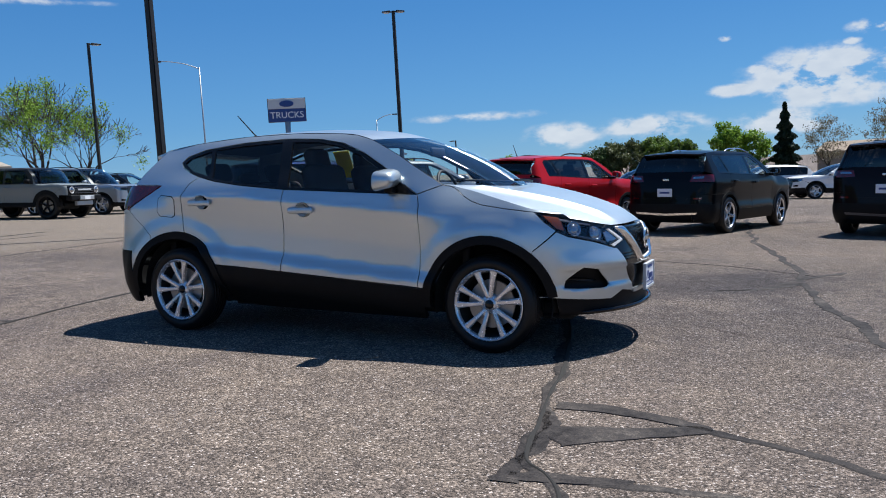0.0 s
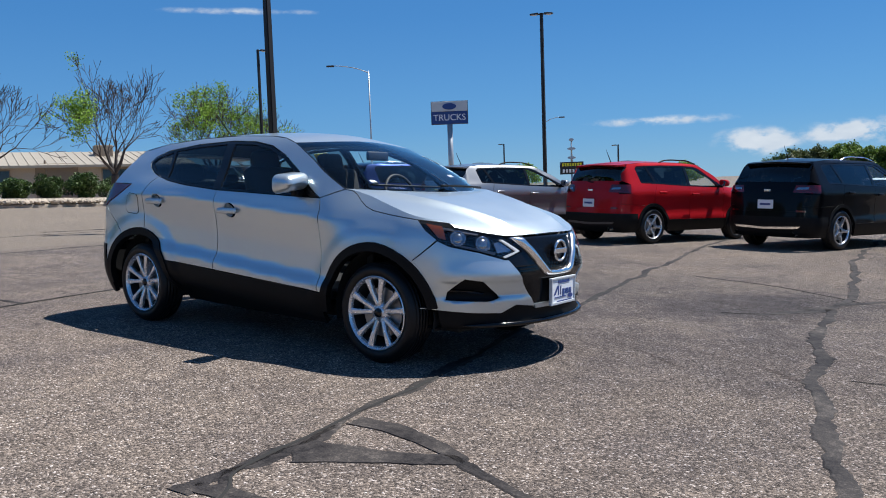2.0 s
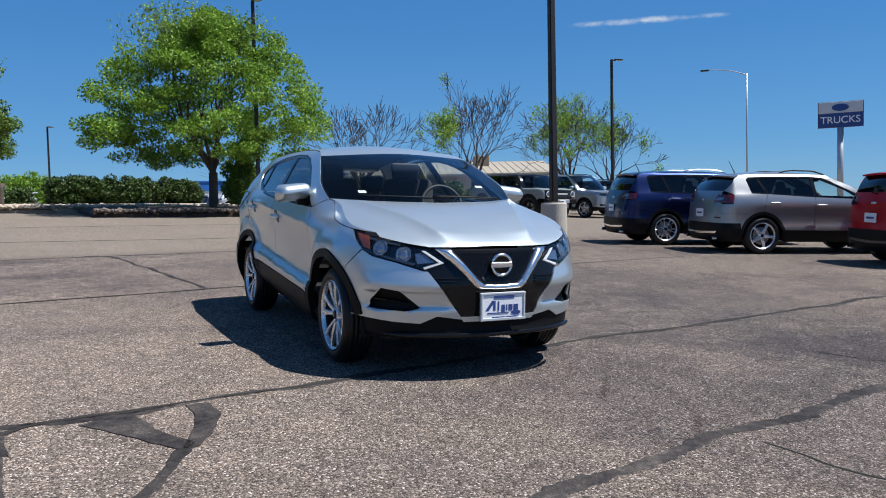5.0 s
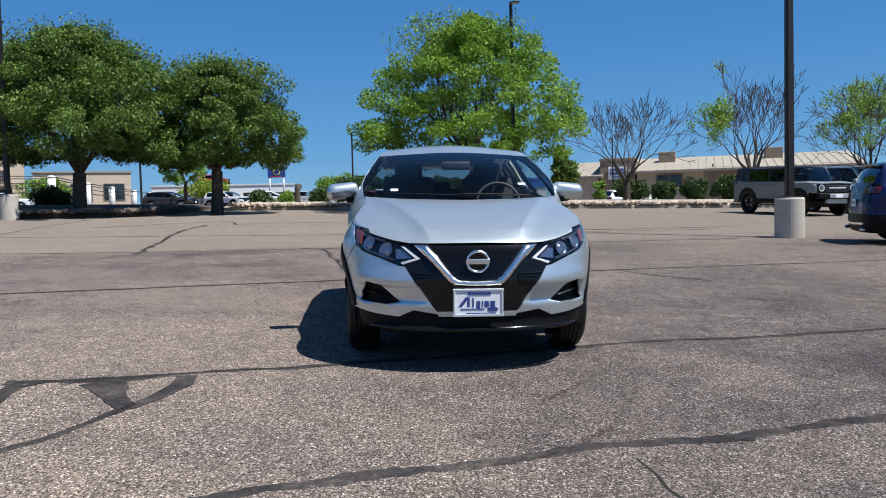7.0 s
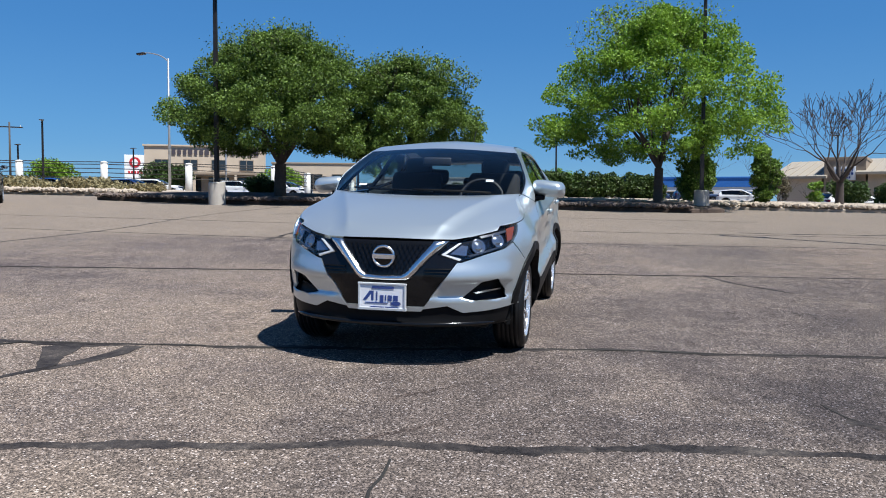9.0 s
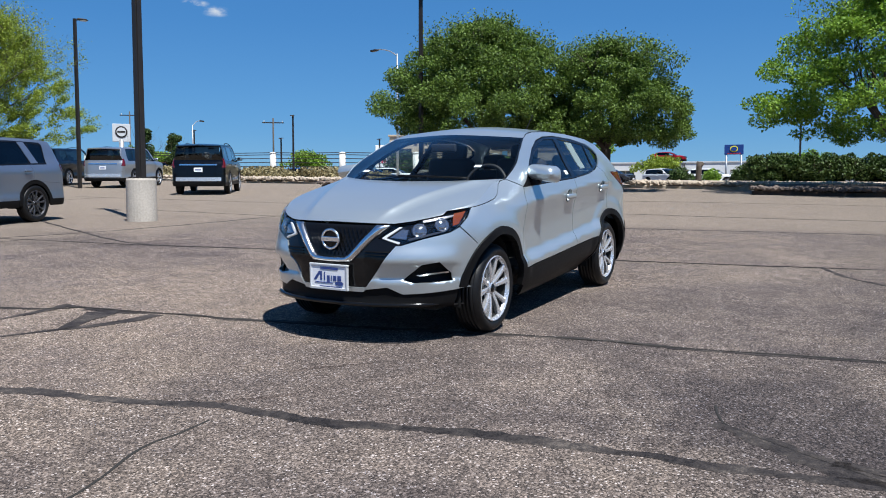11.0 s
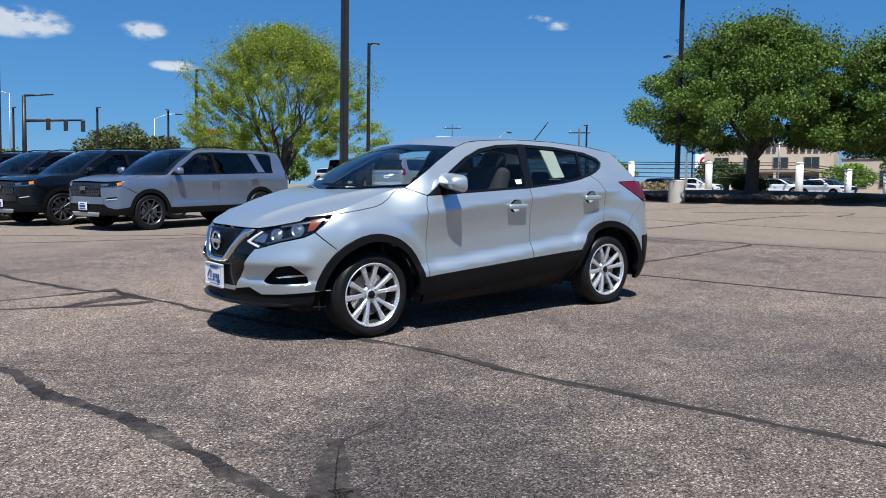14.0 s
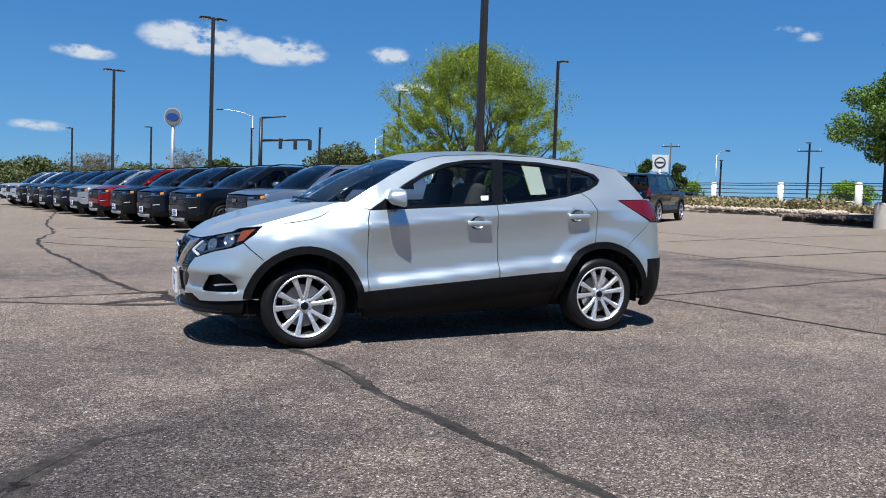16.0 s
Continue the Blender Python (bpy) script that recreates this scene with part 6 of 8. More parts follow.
def nose_off_road(d):
    """A flat dark grille with round lamps, over a deep steel bumper."""
    s, sh, car, panel, both = d["s"], d["sh"], d["car"], d["panel"], d["both"]
    fx, R, RC, w, zf, zl, cut_x = s["fx"], s["R"], s["RC"], s["w"], s["zf"], s["low"], s["split"]
    for side in (1, -1):
        panel("front_bumper", [("f", 0.84, zf - 0.02), ("s", cut_x, zf - 0.0), ("s", cut_x, zf - 0.09), *arc(fx, R, RC, s["fender_arch"], 30, 5), ("s", fx + RC * 0.93, 0.86), ("f", 0.84, 0.84)], d["paint"], side, painted=True)
    part("grille", cut(sh, both([("f", 0.838, zf - 0.02), ("f", 0.838, 0.86)]), (), -0.004, 0.001, 0.02, 0.1), GLOSS_BLACK, car, "flat black grille panel")
    gx = sh.at(0.0, 1.03, 0.004)[0]
    for i in range(4):
        part("grille_bar", rounded((0.03, 1.05, 0.022), 0.006, (gx, 0, 0.92 + i * 0.066)), DARK_ALLOY, car)
    part("grille_lettering", rounded((0.02, 0.74, 0.06), 0.004, (gx + 0.02, 0, 1.04)), SIGN_GREY, car, "pale raised lettering as a plain bar")
    for side in (1, -1):
        u, z = sh.spot(("f", 0.68, 1.03))
        p = sh.at(side * u, z, 0.01)
        m = Matrix.Translation(p) @ pose(0, 0, 0, 0, 0, -90)
        lamp = part("head_lamp", raw(*lathe([(0.0, 0.02), (0.09, 0.016), (0.105, 0.0), (0.105, -0.04)], 28), True), WHITE_LENS, car, "round clear head lamp")
        lamp.matrix_local = m
        part("lamp_ring", raw(*tube([(0.112 * math.cos(t), 0.012, 0.112 * math.sin(t)) for t in np.linspace(0, 2 * math.pi, 29)], [0.010] * 29, 6, False), True), SIGN_WHITE, lamp)
        part("lamp_bar", rounded((0.16, 0.012, 0.018), 0.004, (0, 0.024, 0)), GLOSS_BLACK, lamp)
        part("tow_hook", rounded((0.10, 0.05, 0.08), 0.015, (s["front"] + 0.10, side * 0.52, 0.66)), BLACK, car)
    part("steel_bumper", rounded((0.24, 1.72, 0.22), 0.05, (s["front"] - 0.02, 0, 0.74)), BLACK, car, "deep black steel bumper")
    part("bumper_face", rounded((0.06, 0.80, 0.15), 0.02, (s["front"] + 0.095, 0, 0.745)), GALVANISED, car, "brushed steel bumper face")
    part("skid_plate", rounded((0.14, 0.9, 0.18), 0.03, (s["front"] - 0.04, 0, 0.56)), GALVANISED, car)
    part("front_plate", rounded((0.012, 0.31, 0.12), 0.004, (s["front"] + 0.13, 0, 0.74)), PLATE_WHITE, car, "white dealer plate")


def suv(name="parked_suv", L=4.6, W=1.88, H=1.68, wb=2.7, R=0.36, fo=0.92, zf=0.98, zh=1.12, b=1.10, rise=0.06, th=0.28, screen=0.78, tr=0.36, pf=2.8, pr=3.0, cf=0.6, cr=0.36, quarter=0.35, ring=0.06, spokes="five", rails=(-0.03,), rail_mat=None, **more):
    """The numbers of a plain SUV from its main sizes."""
    w, fx, rx = W / 2, wb / 2, -wb / 2
    front, rear = fx + fo, fx + fo - L
    RC = R + 0.105
    a0 = fx - 0.42
    a1 = a0 - screen
    end = rear + tr + 0.06
    xb = (a0 + rx) / 2 - 0.05
    z1, z2, z3 = H - 0.085, H - 0.055, H - 0.10
    roof = line([(end, z3), (end + 0.6, z2 - 0.005), ((a1 + end) / 2, z2), (a1 - 0.3, z2 - 0.004), (a1, z1)])
    belt = line([(rear, b + rise), (rx, b + rise * 0.8), (xb, b + rise * 0.3), (a0, b)])
    qx = rx - quarter
    S = lambda x, z: ("s", float(x), float(z))
    zr = lambda x: float(roof(x)) - 0.06
    zb = lambda x: float(belt(x))
    dlo_top = [S(qx - 0.06, zr(qx) - 0.05), S(qx, zr(qx)), S((qx + xb) / 2, zr((qx + xb) / 2)), S(xb, zr(xb)), S(a1 - 0.12, zr(a1 - 0.12)), S(a1 + 0.02, z1 - 0.09), S((a0 + a1) / 2 - 0.06, (z1 + zh) / 2 - 0.045), S(a0 - 0.14, b + 0.045)]
    low = [a0 - 0.10, (a0 + xb) / 2, xb, (xb + rx) / 2, rx + 0.10, rx - 0.10, qx]
    split = front - cf * 0.62
    rl = 0.035
    spec = dict(
        name=name, front=front, rear=rear, w=w, cf=cf, pf=pf, cr=cr, pr=pr, fx=fx, rx=rx, R=R, RC=RC, ring=ring,
        tuck=[(0.1, 0.16), (0.25, 0.06), (0.38, 0.015), (0.48, 0.0), (0.62, 0.024), (0.8, 0.02), (b - 0.13, 0.0), (b - 0.05, 0.015), (b, 0.03), (b + 0.15, 0.03 + th * 0.22), (H - 0.2, th * 0.74), (H - 0.085, th), (H - 0.03, th + 0.09), (H + 0.1, th + 0.2)],
        tuck_front=[(0.1, 0.2), (0.3, 0.04), (0.5, 0.0), (zf - 0.1, 0.0), (zf, 0.02), ((zf + zh) / 2 + 0.01, 0.055), (zh, 0.11), (zh + 0.06, 0.15), (H, th)],
        tuck_rear=[(0.1, 0.15), (0.3, 0.04), (0.48, 0.0), (0.65, 0.012), (b - 0.13, 0.0), (b, 0.03), (b + 0.15, 0.04 + th * 0.25), (H - 0.2, th * 0.78), (H - 0.085, th + 0.01), (H + 0.1, th + 0.2)],
        nose=[(0.1, -0.25), (0.25, -0.08), (0.36, -0.01), (0.5, 0.0), (zf - 0.14, -0.01), (zf - 0.04, -0.04), (zf, -0.07), (zf + 0.06, -0.2), (zh + 0.15, -0.7)],
        tail=[(0.1, 0.25), (0.28, 0.05), (0.48, 0.0), (0.7, 0.01), (b - 0.1, 0.05), (b + 0.04, 0.09), ((b + H) / 2, tr * 0.55), (H - 0.1, tr * 0.95), (H + 0.1, tr * 1.3)],
        blend_front=(a0 - 0.15, a0 + 0.3), blend_rear=(rx - 0.4, rx + 0.1), low=0.24 if R < 0.38 else 0.33, belt=b, seat=xb + 0.30,
        sill=[(rx - 1, 0.48), (fx + 1, 0.46)],
        door_front=[S(a0 - 0.085, 0.8), S(a0 - 0.085, b - 0.05), S(a0 - 0.10, zb(a0 - 0.10))],
        door_mid=[S(xb, 0.7), S(xb, 0.9), S(xb, zb(xb))],
        door_rear=[S(rx + 0.10, zb(rx + 0.10)), S(rx + 0.02, b - 0.12), S(rx + 0.03, R + RC + 0.03)],
        door_arch=86, fender_arch=52, bumper_arch=118, ring_front=-4, ring_rear=184,
        hood_side=[S(a0, zh), S(a0 + 0.2, zh - 0.02), S((a0 + split) / 2 + 0.1, (zh + zf) / 2 + 0.045), S(split, zf + 0.012)],
        hood_front=[S(split, zf + 0.012), ("f", w * 0.86, zf + 0.005), ("f", w * 0.6, zf - 0.005), ("f", 0.0, zf + 0.01)],
        fender_split=[S(split, zf - 0.09), S(fx + RC * math.cos(radians(52)) + 0.02, R + RC * math.sin(radians(52)) + 0.02)],
        a_line=[S(a0, zh), S((a0 + a1) / 2 + 0.04, (zh + z1) / 2 + 0.02), S(a1, z1)],
        roof_line=[S(a1, z1), S(a1 - 0.3, roof(a1 - 0.3)), S((a1 + end) / 2, z2), S(end + 0.5, roof(end + 0.5)), S(end, z3)],
        d_line=[S(end, z3), S(rear + tr * 0.62 + rl, (b + H) / 2), S(rear + 0.15 + rl, b + rise + 0.03), S(rear + 0.30, b + rise * 0.6 + 0.0), S(rear + 0.26, b - 0.11), S(rear + 0.10, b - 0.12), S(rear + 0.13, 0.78), S(rx + RC * math.cos(radians(118)) - 0.01, R + RC * math.sin(radians(118)) + 0.015)],
        bumper_split=[S(rx + RC * math.cos(radians(118)) - 0.01, R + RC * math.sin(radians(118)) + 0.015), S(rear + 0.13, 0.78), ("r", w * 0.72, 0.80)],
        gate=[S(rear + tr * 0.62 + rl, (b + H) / 2), S(rear + 0.15 + rl, b + rise + 0.03)], bumper_rear=(0.70, 0.47), hood_corner=2,
        gate_side=[("r", w * 0.72, 0.70), ("r", w * 0.74, 0.80), S(rear + 0.128, 0.785), S(rear + 0.105, b - 0.14), S(rear + 0.16, b + rise), S(rear + 0.15 + rl, b + rise + 0.028)],
        dlo_low=[S(x, zb(x)) for x in low], dlo_top=dlo_top,
        glass=[
            [S(a0 - 0.28, zb(a0) + 0.03), S(xb + 0.04, zb(xb) + 0.03), S(xb + 0.06, zr(xb) - 0.03), S(a1 - 0.14, zr(a1 - 0.14) - 0.035), S((a0 + a1) / 2 - 0.1, (z1 + zh) / 2 - 0.06)],
            [S(xb - 0.04, zb(xb) + 0.03), S(rx + 0.12, zb(rx + 0.12) + 0.03), S(rx - 0.02, zr(rx) - 0.03), S(xb - 0.02, zr(xb) - 0.03)],
            [S(rx + 0.04, zb(rx) + 0.03), S(qx, zb(qx) + 0.035), S(qx - 0.02, zr(qx) - 0.06), S(rx - 0.08, zr(rx) - 0.03)],
        ],
        tail_lamp=[S(rear + 0.30, b + rise * 0.6), ("r", w * 0.56, b + rise * 0.6), ("r", w * 0.52, b - 0.09), S(rear + 0.26, b - 0.108)],
        handles=[(xb + 0.12, b - 0.13), (rx + 0.22, b - 0.10)], mirror=(a0 - 0.24, w + 0.09, b + 0.09),
        cowl=(a0 + 0.26, zh - 0.02), top_bow=0.08, top_rise=0.03, back_bow=0.05, spoiler=(0.14, 0.03), hood_crown=0.045, hood_rib=0.014, roof_crown=0.012,
        zf=zf, lamp_low=zf - 0.17, split=split, nose_parts=nose_plain, spokes=spokes, rails=rails, rail_mat=rail_mat or BLACK, rear_plate=(0.0, b - 0.30, 0.31, 0.16),
    )
    spec.update(more)
    return spec


# compact SUVs with their tails to the aisle
RED, BLACKISH, NAVY, GREY = (0.40, 0.009, 0.014), (0.003, 0.003, 0.004), (0.007, 0.018, 0.085), (0.33, 0.335, 0.345)
build_car(suv(L=4.40, W=1.82, H=1.655, rear_detail="skid", bumper_rear=(0.70, 0.60), wb=2.636, R=0.345, fo=0.87, b=1.10, rise=0.10, th=0.25, screen=0.72, tr=0.30, quarter=0.30), on_lot(-1.84, 11.9, 71), "bright red compact SUV with black roof rails, tail to the aisle", "car", "parked vehicles", RED, PAINT_SOLID)
build_car(suv(L=4.62, W=1.86, H=1.68, rear_detail="chrome", bumper_rear=(0.70, 0.60), wb=2.72, R=0.36, fo=0.95, b=1.12, rise=0.07, th=0.27, screen=0.78, tr=0.36, rail_mat=CHROME, spokes="five"), on_lot(1.37, 12.6, 72), "glossy black SUV with chrome roof rails and dark windows", "car", "parked vehicles", BLACKISH, PAINT_SOLID)
build_car(suv(L=4.82, W=1.94, H=1.76, rear_detail="skid", bumper_rear=(0.70, 0.60), wb=2.915, R=0.37, fo=0.90, b=1.16, rise=0.05, th=0.26, tr=0.32, spokes="six"), on_lot(5.2, 12.5, 72), "dark brownish black SUV with red tail lamps", "car", "parked vehicles", (0.008, 0.004, 0.004), PAINT_SOLID)
build_car(suv(L=4.48, W=1.86, H=1.64, rear_detail="chrome", bumper_rear=(0.70, 0.60), wb=2.67, R=0.36, fo=0.93, b=1.09, rise=0.11, th=0.29, screen=0.85, tr=0.42, quarter=0.22), on_lot(-5.3, 11.35, 72), "grey compact SUV with a rounded tail and alloy wheels", "car", "parked vehicles", GREY, PAINT)
build_car(suv(L=4.62, W=1.86, H=1.70, rear_detail="chrome", bumper_rear=(0.70, 0.60), wb=2.70, R=0.36, fo=0.95, b=1.12, rise=0.07, th=0.27, rail_mat=CHROME, spokes="six"), on_lot(-7.95, 11.25, 72), "dark blue SUV with bright window trim and roof rails", "car", "parked vehicles", NAVY, PAINT)

# off-roader, silver wagon and another, facing the aisle
ROOF_BLACK = plain("moulded_black_roof", (0.014, 0.014, 0.015), 0.5)
build_car(suv(name="off_road_truck", L=4.81, W=1.98, H=1.90, wb=2.95, R=0.47, fo=0.86, zf=1.20, zh=1.27, b=1.27, rise=0.0, th=0.13, screen=0.36, tr=0.12, pf=5.0, pr=6.0, cf=0.35, cr=0.22, ring=0.15, quarter=0.38, low=0.44, sill=[(-3, 0.62), (3, 0.60)], rails=(), nose_parts=nose_off_road, roof_mat=ROOF_BLACK, hard_top=ROOF_BLACK, bumper_bar=0.86, mirror_mat=BLACK, spokes="five"), on_lot(-23.3, 15.35, 12), "pale grey boxy off-road truck with black roof and wide black arches", "car", "parked vehicles", (0.22, 0.24, 0.235), PAINT_SOLID, BLACK)
build_car(suv(L=5.2, W=2.0, H=1.93, wb=3.1, R=0.40, fo=0.95, zf=1.12, zh=1.22, b=1.22, rise=0.02, th=0.2, screen=0.7, tr=0.2, pf=3.6, pr=4.5), on_lot(-24.4, 18.75, 13), "silver full-size SUV with dark windows, nose to the aisle", "car", "parked vehicles", (0.42, 0.44, 0.47), PAINT)
build_car(suv(L=4.7, W=1.9, H=1.72, wb=2.8, R=0.36), on_lot(-25.6, 22.1, 14), "dark charcoal SUV, nose to the aisle", "car", "parked vehicles", (0.03, 0.03, 0.033), PAINT)

# a row of one model in several colours, noses to the aisle
ROW = suv(L=5.05, W=2.0, H=1.79, wb=3.02, R=0.385, fo=0.93, zf=1.03, zh=1.165, b=1.16, nose_parts=nose_row, hood_crown=0.07, rise=0.04, th=0.27, screen=0.86, tr=0.38, pf=3.0, pr=3.2, cf=0.5, cr=0.38, quarter=0.42, ring=0.085, spokes="pairs", bumper_bar=0.80, plate_z=0.62, pillar=[("s", -1.46, 1.212), ("s", -1.68, 1.216), ("s", -1.46, 1.655), ("s", -1.27, 1.66)])
ROW_COLORS = [("silver blue", (0.25, 0.30, 0.385)), ("dark slate blue", (0.009, 0.014, 0.022)), ("dark slate blue", (0.008, 0.014, 0.026)), ("black", (0.008, 0.009, 0.011)), ("bright red", (0.32, 0.008, 0.012)), ("silver", (0.45, 0.46, 0.48)), ("dark blue", (0.006, 0.011, 0.028)), ("dark blue", (0.006, 0.012, 0.035)), ("dark grey", (0.03, 0.032, 0.036)), ("black", (0.01, 0.01, 0.012)), ("white", (0.7, 0.7, 0.7)), ("white", (0.72, 0.72, 0.71))]


def recolor(ob, color, old):
    for o in (ob, *ob.children_recursive):
        if o.type == "MESH" and tuple(round(c, 3) for c in o.color) == tuple(round(c, 3) for c in (*old, 1.0)):
            o.color = (*color, 1.0)


first = None
for i, (word, col) in enumerate(ROW_COLORS):
    px, py = 0.65 + 0.74 * i - (0.4 if i == 0 else 0), -11.9 - 2.72 * i - (0.1 if i == 0 else 0)
    m = on_lot(px - 2.45 * math.cos(radians(16)), py - 2.45 * math.sin(radians(16)), 16)
    label = f"{word} mid-size SUV with black arches in a parked row"
    if first is None:
        first, _ = build_car(ROW, m, label, "car", "row of parked SUVs", col, PAINT, DARK_ALLOY)
    else:
        c = copy_thing(first, m)
        tagged(c, label)
        recolor(c, col, ROW_COLORS[0][1])

# three large SUVs across the lot, tails out
BIG = suv(L=5.33, W=2.03, H=1.94, wb=3.11, R=0.41, fo=0.93, zf=1.14, zh=1.24, b=1.24, rise=0.02, th=0.2, screen=0.72, tr=0.2, pf=3.6, pr=4.5, quarter=0.6, gate_strip=1.10, tail_lamp=[("s", -2.57, 1.36), ("r", 0.86, 1.36), ("r", 0.84, 1.02), ("s", -2.58, 1.02)])
first = None
for word, col, x, y, turn in (("silver", (0.42, 0.43, 0.45), -20.9, -30.0, 208), ("dark blue grey", (0.02, 0.024, 0.033), -21.3, -35.4, 208), ("black", (0.006, 0.007, 0.010), -17.3, -20.8, 217)):
    m = on_lot(x, y, turn)
    label = f"{word} full-size SUV parked tail out across the lot"
    if first is None:
        first, _ = build_car(BIG, m, label, "car", "large parked SUVs", col, PAINT)
    else:
        c = copy_thing(first, m)
        tagged(c, label)
        recolor(c, col, (0.42, 0.43, 0.45))

# cars on the neighbouring lots
first = None
FAR = [
    ("white", (0.7, 0.7, 0.7), -58, -38, 110), ("white", (0.68, 0.69, 0.7), -60, -31, 100), ("white", (0.7, 0.7, 0.7), -56, -25, 75), ("dark blue", (0.02, 0.05, 0.16), -52, -36.5, 95), ("blue", (0.02, 0.06, 0.2), -50, -42, 100),
    ("white", (0.7, 0.7, 0.7), -66, -14.5, 60), ("dark grey", (0.04, 0.04, 0.045), -64, -19, 80), ("white", (0.7, 0.7, 0.7), -68, -11, 100), ("silver", (0.4, 0.41, 0.43), -72, -8, 90), ("white", (0.7, 0.7, 0.7), -78, -3.5, 75),
    ("dark blue", (0.015, 0.03, 0.08), -72, 4.6, 90), ("white", (0.7, 0.7, 0.7), -70, 13.0, 80), ("dark blue", (0.03, 0.05, 0.1), -74, 9.4, 95), ("white", (0.7, 0.7, 0.7), -46, 16.0, 100), ("silver", (0.5, 0.5, 0.52), -70, 0.5, 85),
    ("white", (0.7, 0.7, 0.7), 4.4, 34.0, 200), ("white", (0.68, 0.69, 0.7), 1.2, 36.5, 200), ("silver", (0.45, 0.46, 0.48), 8.0, 38.0, 200), ("dark blue", (0.03, 0.05, 0.09), -4.0, 33.0, 200), ("white", (0.7, 0.7, 0.7), -2.0, 45.0, 20),
    ("white", (0.7, 0.7, 0.7), 13.5, -44.0, 16), ("silver", (0.5, 0.5, 0.52), 15.5, -41.0, 16), ("red", (0.3, 0.01, 0.015), -44, -52.0, 90), ("white", (0.7, 0.7, 0.7), -52, -56.0, 90), ("white", (0.7, 0.7, 0.7), -60, -48.0, 80), ("grey", (0.1, 0.1, 0.11), -48, -60, 90),
    ("silver", (0.5, 0.5, 0.52), -34, -61, 100), ("white", (0.7, 0.7, 0.7), -17, -58, 110),
]
for word, col, x, y, h in FAR:
    m = on_lot(x, y, h) if math.hypot(x, y) < 60 else upright(x, y, h)
    label = f"{word} car parked far off beyond the lot"
    if first is None:
        first, _ = build_car(suv(L=4.5, W=1.85, H=1.55, wb=2.7, R=0.34, zf=0.9, zh=1.02, b=1.0, screen=0.85, tr=0.5, rails=()), m, label, "car", "distant parked cars", col, PAINT_SOLID)
    else:
        c = copy_thing(first, m)
        tagged(c, label)
        recolor(c, col, FAR[0][1])

# a red car parked up on a display ramp beyond the lot
ramp = thing("car_ramp", upright(-106.8, -24.1, 95, 0.85), "rusty steel display ramp holding a red car", "ramp")
for x in (-1.9, 1.9):
    for y in (-0.85, 0.85):
        part("post", box_bm((0.16, 0.16, 2.8), (x, y, 0.5), 0.01), STEEL, ramp)
part("deck", box_bm((4.6, 2.0, 0.16), (0, 0, 1.92), 0.02), STEEL, ramp)
for y in (-0.85, 0.85):
    part("brace", raw(*tube([(-1.9, y, 0.1), (1.9, y, 1.8)], [0.05, 0.05], 6)), STEEL, ramp)
c = copy_thing(first, upright(-106.8, -24.1, 95, 2.85))
tagged(c, "red car parked up on a display ramp")
recolor(c, (0.3, 0.01, 0.02), FAR[0][1])


# ---- poles, lamps, signs and fence ----
def square_pole(parent, x0, r0, r1, z0, z1, mat=DARK_METAL):
    bm = bmesh.new()
    made = bmesh.ops.create_cube(bm, size=1.0)["verts"]
    for v in made:
        r = r1 if v.co.z > 0 else r0
        v.co.x, v.co.y, v.co.z = math.copysign(r, v.co.x) + x0, math.copysign(r, v.co.y), z1 if v.co.z > 0 else z0
    bmesh.ops.bevel(bm, geom=[e for e in bm.edges if abs(e.verts[0].co.z - e.verts[1].co.z) > 0.5], offset=r0 * 0.25, segments=2, affect="EDGES")
    return part("pole", bm, mat, parent)


def lot_lamp(x, y, height, heads=(0,), base=0.0, r=0.075, label="dark bronze lot lamp on a square pole", head_len=0.42, dz=0.0):
    """A lot lamp: concrete pier, square pole, and flat heads on short arms."""
    t = thing("lot_lamp", upright(x, y, 0, dz + below(x)), label, "lamp post", "lot lamps")
    if base:
        pier = raw(*lathe([(0.0, -0.1), (base * 0.5, -0.1), (base * 0.5, 0.86), (base * 0.5 - 0.02, 0.9), (0.0, 0.9)], 32, "z"), False)
        part("pier", pier, CONCRETE, t, "round stained concrete pier")
        part("base_plate", box_bm((r * 4.2, r * 4.2, 0.03), (0, 0, 0.915), 0.004), DARK_METAL, t)
    square_pole(t, 0, r, r * 0.82, 0.9 if base else -0.1 - below(x), height)
    for a in heads:
        arm = part("arm", box_bm((0.16, 0.06, 0.06), (0.10, 0, height - 0.05), 0.01), DARK_METAL, t)
        arm.rotation_euler.z = radians(a)
        bm = box_bm((head_len, 0.30, 0.09), (0.14 + head_len / 2, 0, height - 0.03), 0.03)
        for v in bm.verts:
            if v.co.z > height - 0.03:
                v.co.z -= (v.co.x - 0.14) / head_len * 0.04
        h = part("lamp_head", bm, DARK_METAL, t)
        h.rotation_euler.z = radians(a)
        part("lens", box_bm((head_len * 0.6, 0.26, 0.012), (0.14 + head_len / 2, 0, height - 0.085)), SIGN_GREY, h)
    return t


lot_lamp(-10.2, 8.5, 8.6, (75, 255), 0.64, 0.085)
lot_lamp(-5.15, -10.55, 8.7, (75, 255), 0.62, 0.085)
lot_lamp(-22.4, -13.9, 8.5, (60, 150), 0.66, 0.085)
lot_lamp(-27.7, 5.1, 9.0, (20,), 0.62, 0.08)
lot_lamp(-31.5, 26.4, 8.7, (60,), 0.0, 0.08, head_len=0.5)
lot_lamp(-15.3, 30.4, 9.45, (25, 205), 0.0, 0.085)
lot_lamp(-17.75, -29.45, 7.7, (130,), 0.0, 0.08)
lot_lamp(-13.6, -42.3, 7.3, (130,), 0.0, 0.08)
